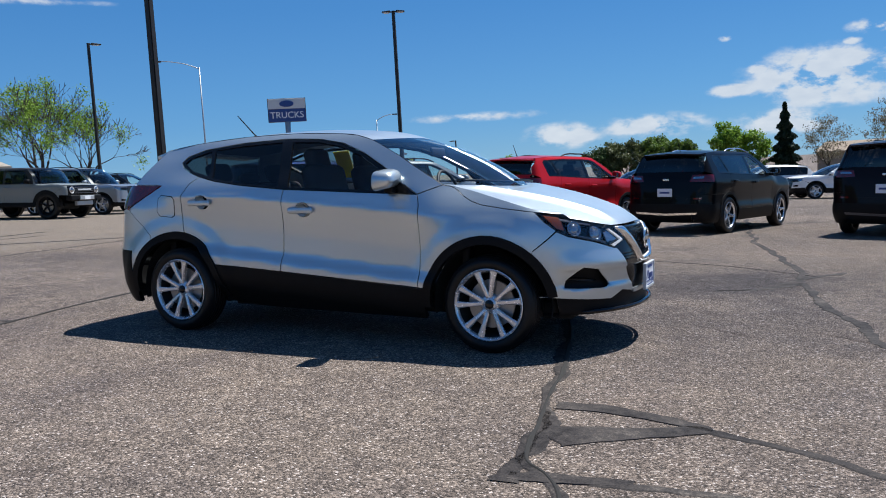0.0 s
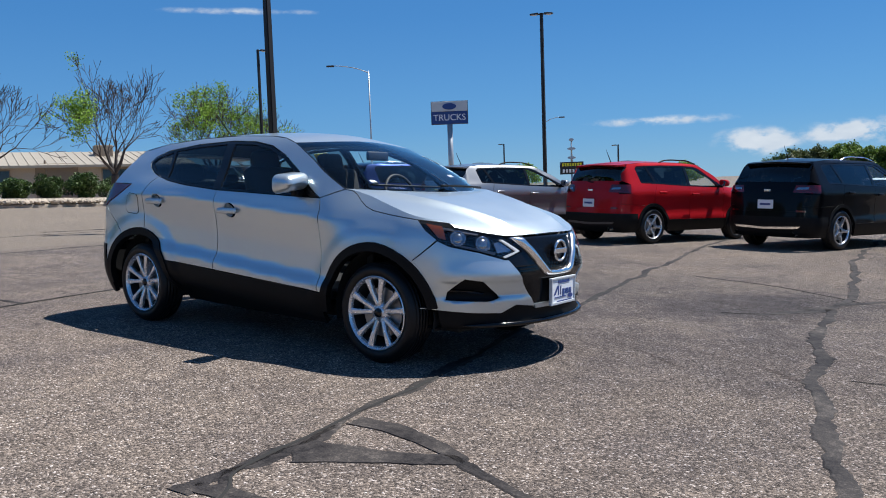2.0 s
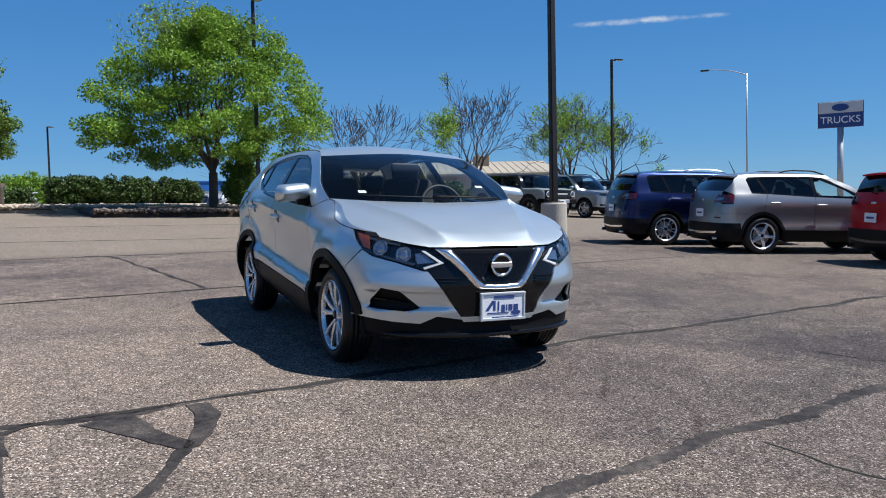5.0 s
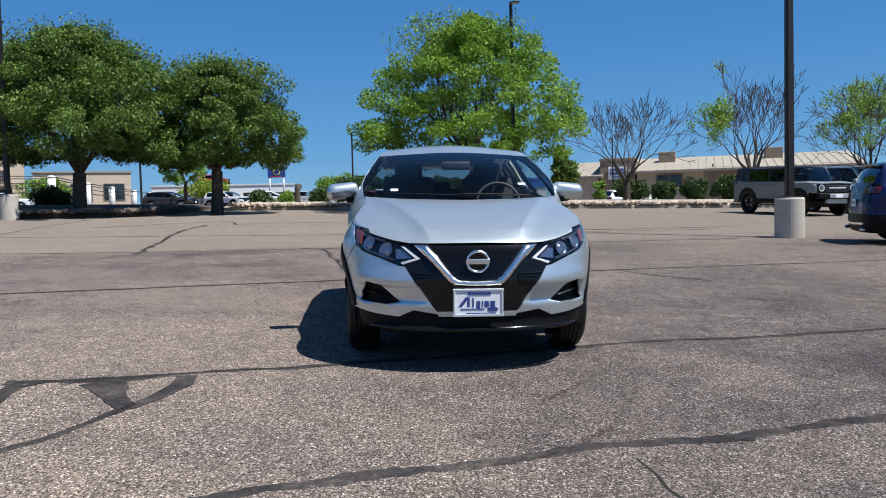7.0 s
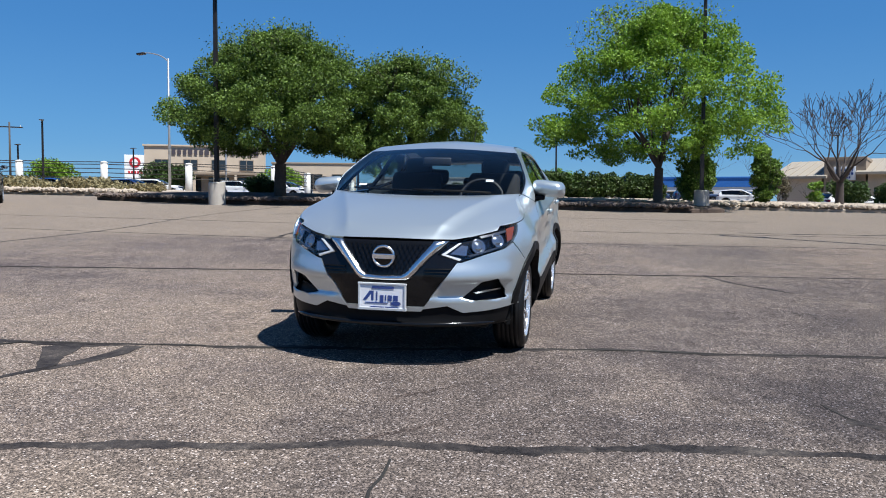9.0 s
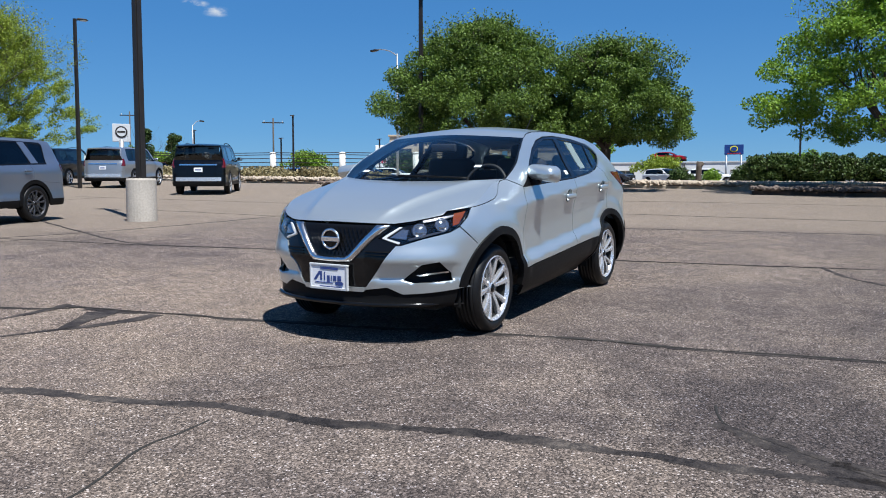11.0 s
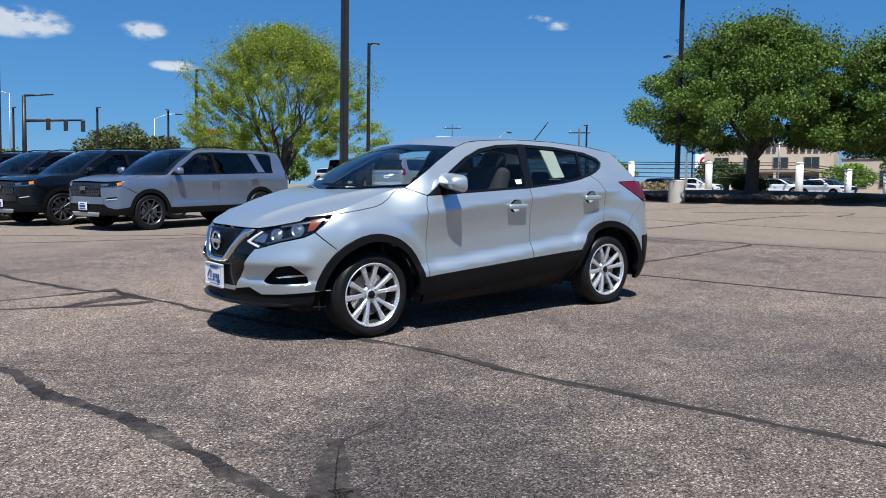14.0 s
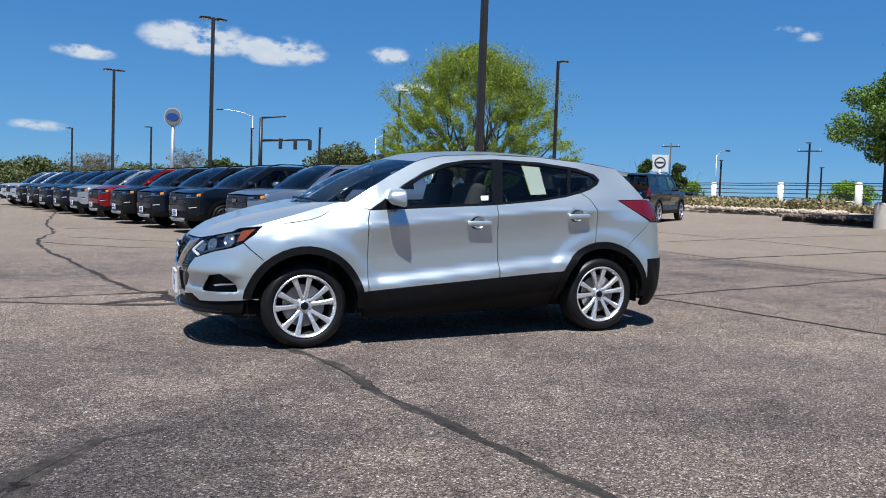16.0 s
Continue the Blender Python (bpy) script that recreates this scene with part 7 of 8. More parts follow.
lot_lamp(-0.7, -28.0, 8.1, (10, 190), 0.0, 0.085)
lot_lamp(3.2, -41.0, 7.4, (10, 190), 0.0, 0.085)
lot_lamp(11.5, -57.0, 7.2, (10, 190), 0.0, 0.085)
lot_lamp(-44.5, -39.0, 4.9, (30,), 0.0, 0.07)
lot_lamp(-62.0, -3.2, 5.6, (40,), 0.0, 0.08)
lot_lamp(-84.0, -57.0, 5.0, (60, 240), 0.0, 0.09)
lot_lamp(-70.0, -62.0, 4.6, (60, 240), 0.0, 0.09)
lot_lamp(-56.0, -62.0, 4.8, (60, 240), 0.0, 0.09)
lot_lamp(-50.5, 16.0, 4.5, (180,), 0.0, 0.05, head_len=0.35)
lot_lamp(-26.0, 62.0, 4.6, (200,), 0.0, 0.07)
lot_lamp(-40.5, 66.0, 5.2, (200,), 0.0, 0.07)
for x, y, h, a in ((0.5, -66, 6.0, 10), (7.0, -74, 6.2, 20), (-8.4, -70, 6.5, 90), (-13.0, -62, 6.2, 90), (-20, -66, 6.6, 60), (15.5, -80, 6.0, 20), (-66, -22, 5.0, 60)):
    lot_lamp(x, y, h, (a,), 0.0, 0.09)


def street_lamp(x, y, height, arm, heading, mat=GALVANISED, label="galvanised street lamp with a long curved arm", r=0.09):
    t = thing("street_lamp", upright(x, y, heading, below(x)), label, "lamp post", "street lamps")
    part("pole", raw(*tube([(0, 0, -0.1 - below(x)), (0, 0, height * 0.5), (0, 0, height)], [r, r * 0.8, r * 0.6], 10), True), mat, t)
    pts = bezier([(0, 0, height - 0.15), (arm * 0.35, 0, height + 0.28), (arm * 0.75, 0, height + 0.52), (arm, 0, height + 0.58)], 12)
    part("arm", raw(*tube(pts, list(np.linspace(r * 0.5, r * 0.35, 12)), 8), True), mat, t)
    part("lamp_head", box_bm((0.7, 0.3, 0.14), (arm + 0.25, 0, height + 0.55), 0.05), DARK_METAL, t)
    return t


street_lamp(-44.7, 50.4, 11.2, 3.2, 215)
street_lamp(-45.0, 82.0, 8.5, 2.0, 30)
street_lamp(-40.9, -26.8, 8.6, 2.4, 250, label="pale street lamp with a curved arm behind the trees")
street_lamp(-52.0, -58.0, 5.0, 1.8, 200)
street_lamp(-75.0, -40.0, 5.4, 1.8, 200)
street_lamp(-10.5, -84.0, 9.0, 3.4, -20)
street_lamp(-24.0, -82.0, 7.0, 2.2, 160)


def sign_board(name, x, y, heading, label, pole_r, z0, rows, width, thick=0.3, legs=(0,)):
    """A sign on a pole: rows of (z low, z high, material)."""
    t = thing(name, upright(x, y, heading, below(x)), label, "sign", "roadside signs")
    for ly in legs:
        part("pole", raw(*tube([(0, ly, -0.1 - below(x)), (0, ly, z0 + 0.05)], [pole_r, pole_r], 12), True), GALVANISED, t)
    for a, b, mat in rows:
        part("panel", box_bm((thick, width, b - a), (0, 0, (a + b) / 2), 0.03), mat, t)
    return t


def disc(parent, x, y, z, ry, rz, mat, name="emblem", deep=0.05):
    n = 32
    ring = [(y + ry * math.cos(2 * math.pi * i / n), z + rz * math.sin(2 * math.pi * i / n)) for i in range(n)]
    v = [(x, a, b) for a, b in ring] + [(x + deep, a, b) for a, b in ring]
    f = [tuple(range(n, 2 * n)), tuple(range(n - 1, -1, -1))] + [(i, (i + 1) % n, n + (i + 1) % n, n + i) for i in range(n)]
    return part(name, raw(v, f), mat, parent)


def bars(parent, x, y, z, wide, high, count, mat, seed=1):
    """Plain bars where writing cannot be read."""
    rng = random.Random(seed)
    w = wide / count
    for i in range(count):
        part("lettering", box_bm((0.03, w * rng.uniform(0.55, 0.8), high), (x, y - wide / 2 + (i + 0.5) * w, z)), mat, parent)


s1 = sign_board("pylon_sign", -38.6, 54.2, -57, "blue and pale grey pylon sign with the word TRUCKS", 0.24, 6.4, [(6.45, 7.55, SIGN_BLUE), (7.57, 8.45, SIGN_GREY)], 3.2)
disc(s1, 0.16, 0.0, 8.0, 0.62, 0.28, SIGN_BLUE)
letters("lettering", "TRUCKS", 0.78, SIGN_WHITE, s1, pose(0.17, 0, 7.0, 90, 0, 90), 0.02)
part("frame", box_bm((0.26, 3.3, 2.06), (-0.02, 0, 7.45), 0.02), DARK_METAL, s1)
s2 = sign_board("store_sign", -101.8, -14.8, 8, "blue and yellow store sign with a round emblem", 0.12, 2.9, [(2.9, 4.15, SIGN_BLUE)], 2.3, legs=(-0.9, 0.9))
disc(s2, 0.17, 0, 3.6, 0.48, 0.40, YELLOW)
disc(s2, 0.23, 0, 3.6, 0.38, 0.28, SIGN_BLUE)
bars(s2, 0.17, 0, 3.03, 1.7, 0.12, 5, SIGN_RED)
s3 = sign_board("pylon_sign", -62.5, -81.3, 52, "white square pylon sign with a dark round emblem", 0.3, 4.6, [(4.4, 6.6, SIGN_GREY)], 2.1)
disc(s3, 0.17, 0, 5.6, 0.72, 0.72, DARK_METAL)
disc(s3, 0.22, 0, 5.6, 0.55, 0.55, SIGN_GREY)
bars(s3, 0.28, 0, 5.6, 1.6, 0.22, 1, DARK_METAL)
s4 = thing("oval_sign", upright(-1.6, -72.9, 75), "round brushed silver sign with a blue oval on a pale pole", "sign", "roadside signs")
part("pole", raw(*tube([(0, 0, -0.1), (0, 0, 6.9)], [0.2, 0.16], 12), True), GALVANISED, s4)
disc(s4, -0.2, 0, 7.45, 0.80, 0.86, GALVANISED, "body", 0.4)
disc(s4, 0.21, 0, 7.45, 0.70, 0.74, STEEL)
disc(s4, 0.27, 0, 7.45, 0.56, 0.34, SIGN_BLUE)
s5 = sign_board("pylon_sign", -118, -78.5, 30, "white pylon sign with a red round emblem", 0.2, 2.2, [(0.5, 6.3, SIGN_WHITE)], 3.4)
disc(s5, 0.17, 0, 5.0, 0.9, 0.9, SIGN_RED)
disc(s5, 0.23, 0, 5.0, 0.5, 0.55, SIGN_WHITE)
bars(s5, 0.17, 0, 3.3, 2.4, 0.5, 5, SIGN_RED)
s6 = sign_board("used_car_sign", -51.5, 101.3, -62, "dark sign board with pale words on a steel mast", 0.12, 2.4, [(2.4, 4.2, DARK_METAL)], 3.4)
bars(s6, 0.17, 0, 3.8, 2.9, 0.45, 8, YELLOW, 3)
bars(s6, 0.17, 0, 2.9, 2.8, 0.5, 6, SIGN_WHITE, 4)
part("mast", raw(*tube([(0, 0, 4.2), (0, 0, 7.6)], [0.16, 0.08], 8), True), GALVANISED, s6)
for z in (4.8, 6.1, 7.4):
    disc(s6, 0.0, 0, z, 0.6 if z < 7 else 0.35, 0.2, GALVANISED, "mast_head", 0.4)
sign_board("road_sign", -36.6, -96.6, 70, "dark and red store sign far down the road", 0.2, 4.5, [(4.8, 6.0, DARK_METAL), (6.5, 7.2, SIGN_RED)], 2.3)
sign_board("traffic_sign", -33.5, -81.0, 70, "green street-name board on a thin pole", 0.1, 3.4, [(3.5, 4.2, plain("sign_green", (0.01, 0.12, 0.06), 0.4))], 2.6)

# traffic signals down the road
for x, y, h, reach, a in ((-9.4, -71.0, 7.6, 4.6, 170), (-33.5, -86.5, 6.0, 9.5, 190)):
    t = thing("traffic_signal", upright(x, y, a), "dark traffic signal mast with hanging signal heads", "traffic signal", "traffic signals")
    part("pole", raw(*tube([(0, 0, -0.1), (0, 0, h)], [0.22, 0.16], 10), True), DARK_METAL, t)
    part("arm", raw(*tube([(0, 0, h * 0.72), (reach, 0, h * 0.76)], [0.13, 0.07], 8), True), DARK_METAL, t)
    part("top_arm", raw(*tube([(0, 0, h), (reach * 0.5, 0, h + 0.25)], [0.1, 0.05], 8), True), DARK_METAL, t)
    for i in range(3):
        part("signal_head", box_bm((0.35, 0.3, 1.0), (reach * (0.4 + 0.3 * i), 0, h * 0.72 - 0.2), 0.04), DARK_METAL, t)
# a timber power pole
for x, y, h in ((-66.5, -84.5, 8.6), (-64.0, -58.0, 6.4)):
    t = thing("power_pole", upright(x, y, 40, below(x)), "weathered timber power pole with a cross arm", "power pole", "power poles")
    part("pole", raw(*tube([(0, 0, -0.1 - below(x)), (0, 0, h)], [0.12, 0.08], 8), True), plain("weathered_timber", (0.07, 0.058, 0.048), 0.85), t)
    part("cross_arm", box_bm((0.1, 2.4, 0.12), (0, 0, h - 0.5)), DARK_METAL, t)
    for y2 in (-1.0, 0, 1.0):
        part("insulator", box_bm((0.08, 0.08, 0.2), (0, y2, h - 0.35)), SIGN_GREY, t)

# fence: white posts with dark rails
FENCE = [(-74, -23.6, 0.7), (-67.5, -23.1, 0.85), (-61, -22.9, 1.12), (-53, -22, 1.42), (-45.7, -21.6, 1.85), (-43.7, -27.0, 1.92), (-42.4, -32.6, 1.95), (-41.6, -38.6, 1.95), (-41.0, -45.0, 1.95), (-40.4, -51.4, 1.95), (-39.8, -58.0, 1.95)]
for x, y, h in FENCE:
    f = thing("fence_post", upright(x, y, 0, below(x)), "stout round white-painted fence post", "fence post", "fence posts")
    part("shaft", raw(*lathe([(0.0, -0.2 - below(x)), (0.24, -0.2 - below(x)), (0.24, h - 0.14), (0.0, h - 0.14)], 20, "z"), True), WHITE_PAINT, f)
    part("cap", raw(*lathe([(0.0, h), (0.12, h - 0.01), (0.26, h - 0.07), (0.26, h - 0.14), (0.0, h - 0.14)], 20, "z"), True), WHITE_PAINT, f)
for (xa, ya, ha), (xb, yb, hb) in zip(FENCE, FENCE[1:]):
    f = thing("fence_rails", upright((xa + xb) / 2, (ya + yb) / 2), "dark steel rails strung between white posts", "fence", "fence rails")
    z0 = lot((xa + xb) / 2, (ya + yb) / 2)
    a = Vector((xa - xb, ya - yb, 0)) / 2
    for k in (0.06, 0.22, 0.5, 0.8, 1.1):
        if min(ha, hb) - k > 0.2:
            za, zb = lot(xa, ya) + below(xa) - z0 + ha - k, lot(xb, yb) + below(xb) - z0 + hb - k
            part("rail", raw(*tube([(a.x, a.y, za), (0, 0, (za + zb) / 2 - 0.03), (-a.x, -a.y, zb)], [0.032] * 3, 6)), DARK_METAL, f)


# ---- planting ----
def leaf_material(name, dark, light, back=0.25):
    m, k, b, out = material(name)
    r = k.add("ShaderNodeNewGeometry").outputs["Random Per Island"]
    big = k.noise(place(k), 0.7, 2.0)
    mixed = k.math("ADD", k.math("MULTIPLY", r, 0.65), k.math("MULTIPLY", big, 0.35))
    col = k.ramp(mixed, [(0.15, dark), (0.85, light)])
    k.link(col, b.inputs["Base Color"])
    b.inputs["Roughness"].default_value = 0.55
    b.inputs["Specular IOR Level"].default_value = 0.35
    t = k.add("ShaderNodeBsdfTranslucent", {"Color": col})
    k.link(k.add("ShaderNodeMixShader", {0: back, 1: b.outputs[0], 2: t.outputs[0]}).outputs[0], out.inputs[0])
    return m


BARK = plain("grey_brown_bark", (0.075, 0.058, 0.047), 0.9, grain=14, vary=0.4, relief=0.6)
TWIG = plain("bare_twigs", (0.05, 0.038, 0.034), 0.9, grain=10, vary=0.3)
LEAF_DEEP = leaf_material("deep_green_leaves", (0.034, 0.070, 0.013), (0.185, 0.285, 0.050), 0.32)
LEAF_SHRUB = leaf_material("mid_green_shrub_leaves", (0.055, 0.11, 0.02), (0.20, 0.31, 0.055), 0.25)
LEAF_FRESH = leaf_material("fresh_green_leaves", (0.085, 0.175, 0.018), (0.265, 0.42, 0.05), 0.36)
LEAF_YELLOW = leaf_material("yellow_green_leaves", (0.12, 0.18, 0.02), (0.33, 0.41, 0.05), 0.34)
LEAF_BUSH = leaf_material("dark_bush_leaves", (0.02, 0.045, 0.012), (0.085, 0.14, 0.03), 0.15)
LEAF_DRY = leaf_material("dry_weeds", (0.15, 0.125, 0.06), (0.38, 0.32, 0.17), 0.2)
LEAF_PINE = leaf_material("pine_needles", (0.008, 0.02, 0.010), (0.03, 0.055, 0.025), 0.1)
LEAF_FAR = leaf_material("dull_olive_leaves", (0.045, 0.06, 0.022), (0.15, 0.175, 0.06), 0.2)
LEAF_HAZE = leaf_material("budding_twigs", (0.11, 0.09, 0.06), (0.21, 0.18, 0.10), 0.25)


def leaves(points, size, rng, spread=0.0, flat=0.5):
    """Many small folded leaves at the points, as one mesh."""
    n = len(points)
    p = np.asarray(points) + rng.normal(0, spread, (n, 3))
    d = rng.normal(0, 1, (n, 3))
    d /= np.linalg.norm(d, axis=1, keepdims=True)
    up = rng.normal(0, 1, (n, 3)) * (1 - flat) + np.array([0, 0, flat * 1.5])
    a = np.cross(d, up)
    a /= np.maximum(np.linalg.norm(a, axis=1, keepdims=True), 1e-6)
    s = size * rng.uniform(0.6, 1.35, (n, 1))
    fold = np.cross(a, d) * s * 0.18
    v = np.stack([p - d * s * 0.5, p + a * s * 0.36 + fold, p + d * s * 0.55, p - a * s * 0.36 + fold], 1).reshape(-1, 3)
    me = bpy.data.meshes.new("crown")
    me.vertices.add(4 * n)
    me.vertices.foreach_set("co", v.astype(np.float32).ravel())
    me.loops.add(6 * n)
    i = np.arange(n)[:, None] * 4
    me.loops.foreach_set("vertex_index", (i + np.array([0, 1, 2, 0, 2, 3])).astype(np.int32).ravel())
    me.polygons.add(2 * n)
    me.polygons.foreach_set("loop_start", (np.arange(2 * n) * 3).astype(np.int32))
    me.update(calc_edges=True)
    me.validate()
    return me


def grow(rng, start, way, length, radius, levels, spread, wander, out, tips, up=0.25, forks=(2, 3), shrink_by=0.74, thin=0.004):
    """Limbs that fork again and again; collects tubes and twig ends."""
    p, d = Vector(start), Vector(way).normalized()
    pts, radii = [p.copy()], [radius]
    n = 4 if levels > 1 else 3
    for i in range(n):
        d = (d + Vector(rng.normal(0, wander, 3)) + Vector((0, 0, up * 0.12))).normalized()
        p = p + d * length / n
        pts.append(p.copy())
        radii.append(max(thin, radius * (1 - 0.42 * (i + 1) / n)))
    out.append((pts, radii, 6 if radius > 0.05 else (4 if radius > 0.02 else 3)))
    if levels <= 1:
        tips.extend(pts[1:])
        return
    if levels <= 3:
        tips.extend(pts[2:])
    k = rng.integers(forks[0], forks[1] + 1)
    turn = rng.uniform(0, 6.28)
    for j in range(k):
        t = turn + j * 6.28 / k + rng.uniform(-0.5, 0.5)
        side = d.cross(Vector((0, 0, 1)) if abs(d.z) < 0.9 else Vector((1, 0, 0))).normalized()
        side = Matrix.Rotation(t, 3, d) @ side
        lean = spread * rng.uniform(0.6, 1.25)
        nd = (d * math.cos(lean) + side * math.sin(lean) + Vector((0, 0, up * 0.3))).normalized()
        grow(rng, p, nd, length * shrink_by * rng.uniform(0.8, 1.2), radii[-1] * (0.78 if k == 2 else 0.68), levels - 1, spread, wander, out, tips, up, forks, shrink_by, thin)


def limb_mesh(limbs):
    return raw(*join(*[tube(p, r, s, False) for p, r, s in limbs]), True)


def blob_points(rng, lobes, n, shell=0.55):
    """Points thick towards the skin of a set of egg-shaped lobes."""
    out = []
    weight = np.array([l[3] * l[4] * l[5] for l in lobes]) ** 0.8
    for i in rng.choice(len(lobes), n, p=weight / weight.sum()):
        x, y, z, a, b, c = lobes[i]
        d = rng.normal(0, 1, 3)
        d /= np.linalg.norm(d)
        r = shell + (1 - shell) * rng.random() ** 0.6
        out.append((x + a * d[0] * r, y + b * d[1] * r, z + c * d[2] * r))
    return np.array(out)


def lobed(rng, rx, ry, z0, z1, n, size=(0.18, 0.34), squash=1.0):
    """Clump centres scattered through a rounded crown."""
    lobes = []
    zm, h = (z0 + z1) / 2, (z1 - z0) / 2
    while len(lobes) < n:
        d = rng.normal(0, 1, 3)
        d /= np.linalg.norm(d)
        r = rng.uniform(0.5, 1.0)
        s = rng.uniform(*size) * (rx + ry) / 2
        x, y, z = d[0] * (rx - s * 0.8) * r, d[1] * (ry - s * 0.8) * r, zm + d[2] * (h - s * 0.6) * r
        if z < z0 + 0.12 * h and rng.random() < 0.6:
            continue
        lobes.append((x, y, z, s, s, s * 0.75 * squash))
    return lobes


def domed(rng, rx, ry, z0, z1, n, size, squash=0.7, lean=1.7):
    """Clump centres through a dome that is widest low down, with an uneven outline."""
    lobes = []
    p, q, w = rng.uniform(0, 6.28, 3)
    while len(lobes) < n:
        f, a = rng.random() ** 1.15, rng.uniform(0, 6.28)
        wide = (1 - f ** lean) ** 0.62 * (0.80 + 0.20 * min(1.0, f * 6)) * (1 + 0.09 * math.sin(2 * a + p + 3 * f) + 0.07 * math.sin(5 * a + q - 6 * f))
        s = rng.uniform(*size) * (rx + ry) / 2
        r = rng.uniform(0.18, 1.0) ** 0.55 * wide
        z = z0 + (z1 - z0 - s * 0.6) * f + (0.25 * math.sin(a * 3 + w) + 0.2) * (1 - f) * r
        lobes.append((r * (rx - s * 0.6) * math.cos(a), r * (ry - s * 0.6) * math.sin(a), z, s, s, s * squash))
    return lobes


def spray_points(rng, lobes, n):
    """Points scattered softly about the clump centres."""
    c = np.array(lobes)
    weight = c[:, 3] ** 2
    i = rng.choice(len(c), n, p=weight / weight.sum())
    d = rng.normal(0, 1, (n, 3))
    d /= np.maximum(np.linalg.norm(d, axis=1, keepdims=True), 1e-6)
    return c[i, :3] + d * (rng.random((n, 1)) ** 0.28 * (1 + 0.05 * rng.normal(0, 1, (n, 1)))) * c[i, 3:]


def tree(x, y, label, crown, leaf, seed, trunk=(0.22, 1.7), lobes=42, count=26000, leaf_size=0.16, heading=0, fork=4, limb=2.3, dz=0.0, levels=5, shell=0.5, up=0.3, spread=0.5, size=(0.18, 0.34), limb_leaves=0.25, dome=None, streak=0.0):
    """A leafy tree: tapered trunk, forking limbs and a crown of many clumped leaves."""
    rng = np.random.default_rng(seed)
    t = thing("tree", upright(x, y, heading, dz), label, "tree", "trees")
    rx, ry, z0, z1 = crown
    limbs, tips = [], []
    r, h = trunk
    base = [Vector((0, 0, -0.15)), Vector((0.01, 0, 0.12)), Vector((0.03, 0.02, h * 0.5)), Vector((0.0, 0.04, h))]
    limbs.append((base, [r * 1.5, r * 1.08, r * 0.95, r * 0.92], 10))
    for j in range(fork):
        a = j * 6.28 / fork + rng.uniform(-0.4, 0.4)
        lean = rng.uniform(0.35, 0.8) if j else 0.15
        grow(rng, base[-1], (math.cos(a) * math.sin(lean), math.sin(a) * math.sin(lean), math.cos(lean)), limb, r * 0.55, levels, spread, 0.14, limbs, tips, up)
    tips = np.array([tuple(p) for p in tips])
    zm, hh = (z0 + z1) / 2, (z1 - z0) / 2
    ok = ((tips[:, 0] / rx) ** 2 + (tips[:, 1] / ry) ** 2 + ((tips[:, 2] - zm) / hh) ** 2) < 1.0
    good = tips[ok]
    keep = []
    for p, rr, s in limbs:
        e = p[-1]
        if (e.x / rx) ** 2 + (e.y / ry) ** 2 + ((e.z - zm) / hh) ** 2 < 1.08 or rr[0] > r * 0.5:
            keep.append((p, rr, s))
    part("trunk", limb_mesh(keep[:1]), BARK, t)
    part("branch", limb_mesh(keep[1:]), BARK, t)
    if dome:
        pts = spray_points(rng, domed(rng, rx, ry, z0, z1, lobes, size, dome), int(count * (1 - limb_leaves)))
    else:
        pts = blob_points(rng, lobed(rng, rx, ry, z0, z1, lobes, size), int(count * (1 - limb_leaves)), shell)
    if streak:
        out = pts - np.array([0.0, 0.0, h * 0.5])
        out /= np.linalg.norm(out, axis=1, keepdims=True)
        pts = pts * np.array([0.96, 0.96, 1.0]) + out * rng.normal(-0.15, streak, (len(pts), 1))
    if len(good):
        pts = np.concatenate([pts, good[rng.integers(0, len(good), int(count * limb_leaves))] + rng.normal(0, 0.17, (int(count * limb_leaves), 3))])
    part("crown", leaves(pts, leaf_size, rng, 0.03 if dome else 0.06), leaf, t)
    return t


def bare_tree(x, y, label, height, seed, trunk=0.17, leaf=None, some=0, levels=6, spread=0.46, fork=6, dz=0.0, lean=(0.1, 0.9), up=0.26, leaf_side=None):
    """A tree still bare, down to its twigs, with a few leaves where they show."""
    rng = np.random.default_rng(seed)
    t = thing("tree", upright(x, y, 0, dz), label, "tree", "trees")
    limbs, tips = [], []
    h = height * 0.21
    limbs.append(([Vector((0, 0, -0.15)), Vector((0, 0, h * 0.5)), Vector((0.02, 0, h))], [trunk * 1.3, trunk, trunk * 0.92], 8))
    for j in range(fork):
        a = j * 6.28 / fork + rng.uniform(-0.4, 0.4)
        l = rng.uniform(*lean)
        grow(rng, (0.02, 0, h), (math.cos(a) * math.sin(l), math.sin(a) * math.sin(l), math.cos(l)), height * 0.19, trunk * 0.52, levels, spread, 0.10, limbs, tips, up, (2, 3), 0.80, 0.0125)
    part("trunk", limb_mesh(limbs[:1]), TWIG, t)
    part("branch", limb_mesh(limbs[1:]), TWIG, t)
    if some:
        p = np.array([tuple(q) for q in tips])
        if leaf_side is not None:
            p = p[(p[:, 0] * leaf_side[0] + p[:, 1] * leaf_side[1]) > leaf_side[2]]
        tufts = p[rng.integers(0, len(p), max(12, some // 90))]
        q = tufts[rng.integers(0, len(tufts), some)] + rng.normal(0, 0.22, (some, 3))
        part("crown", leaves(q, 0.11, rng), leaf, t)
    return t


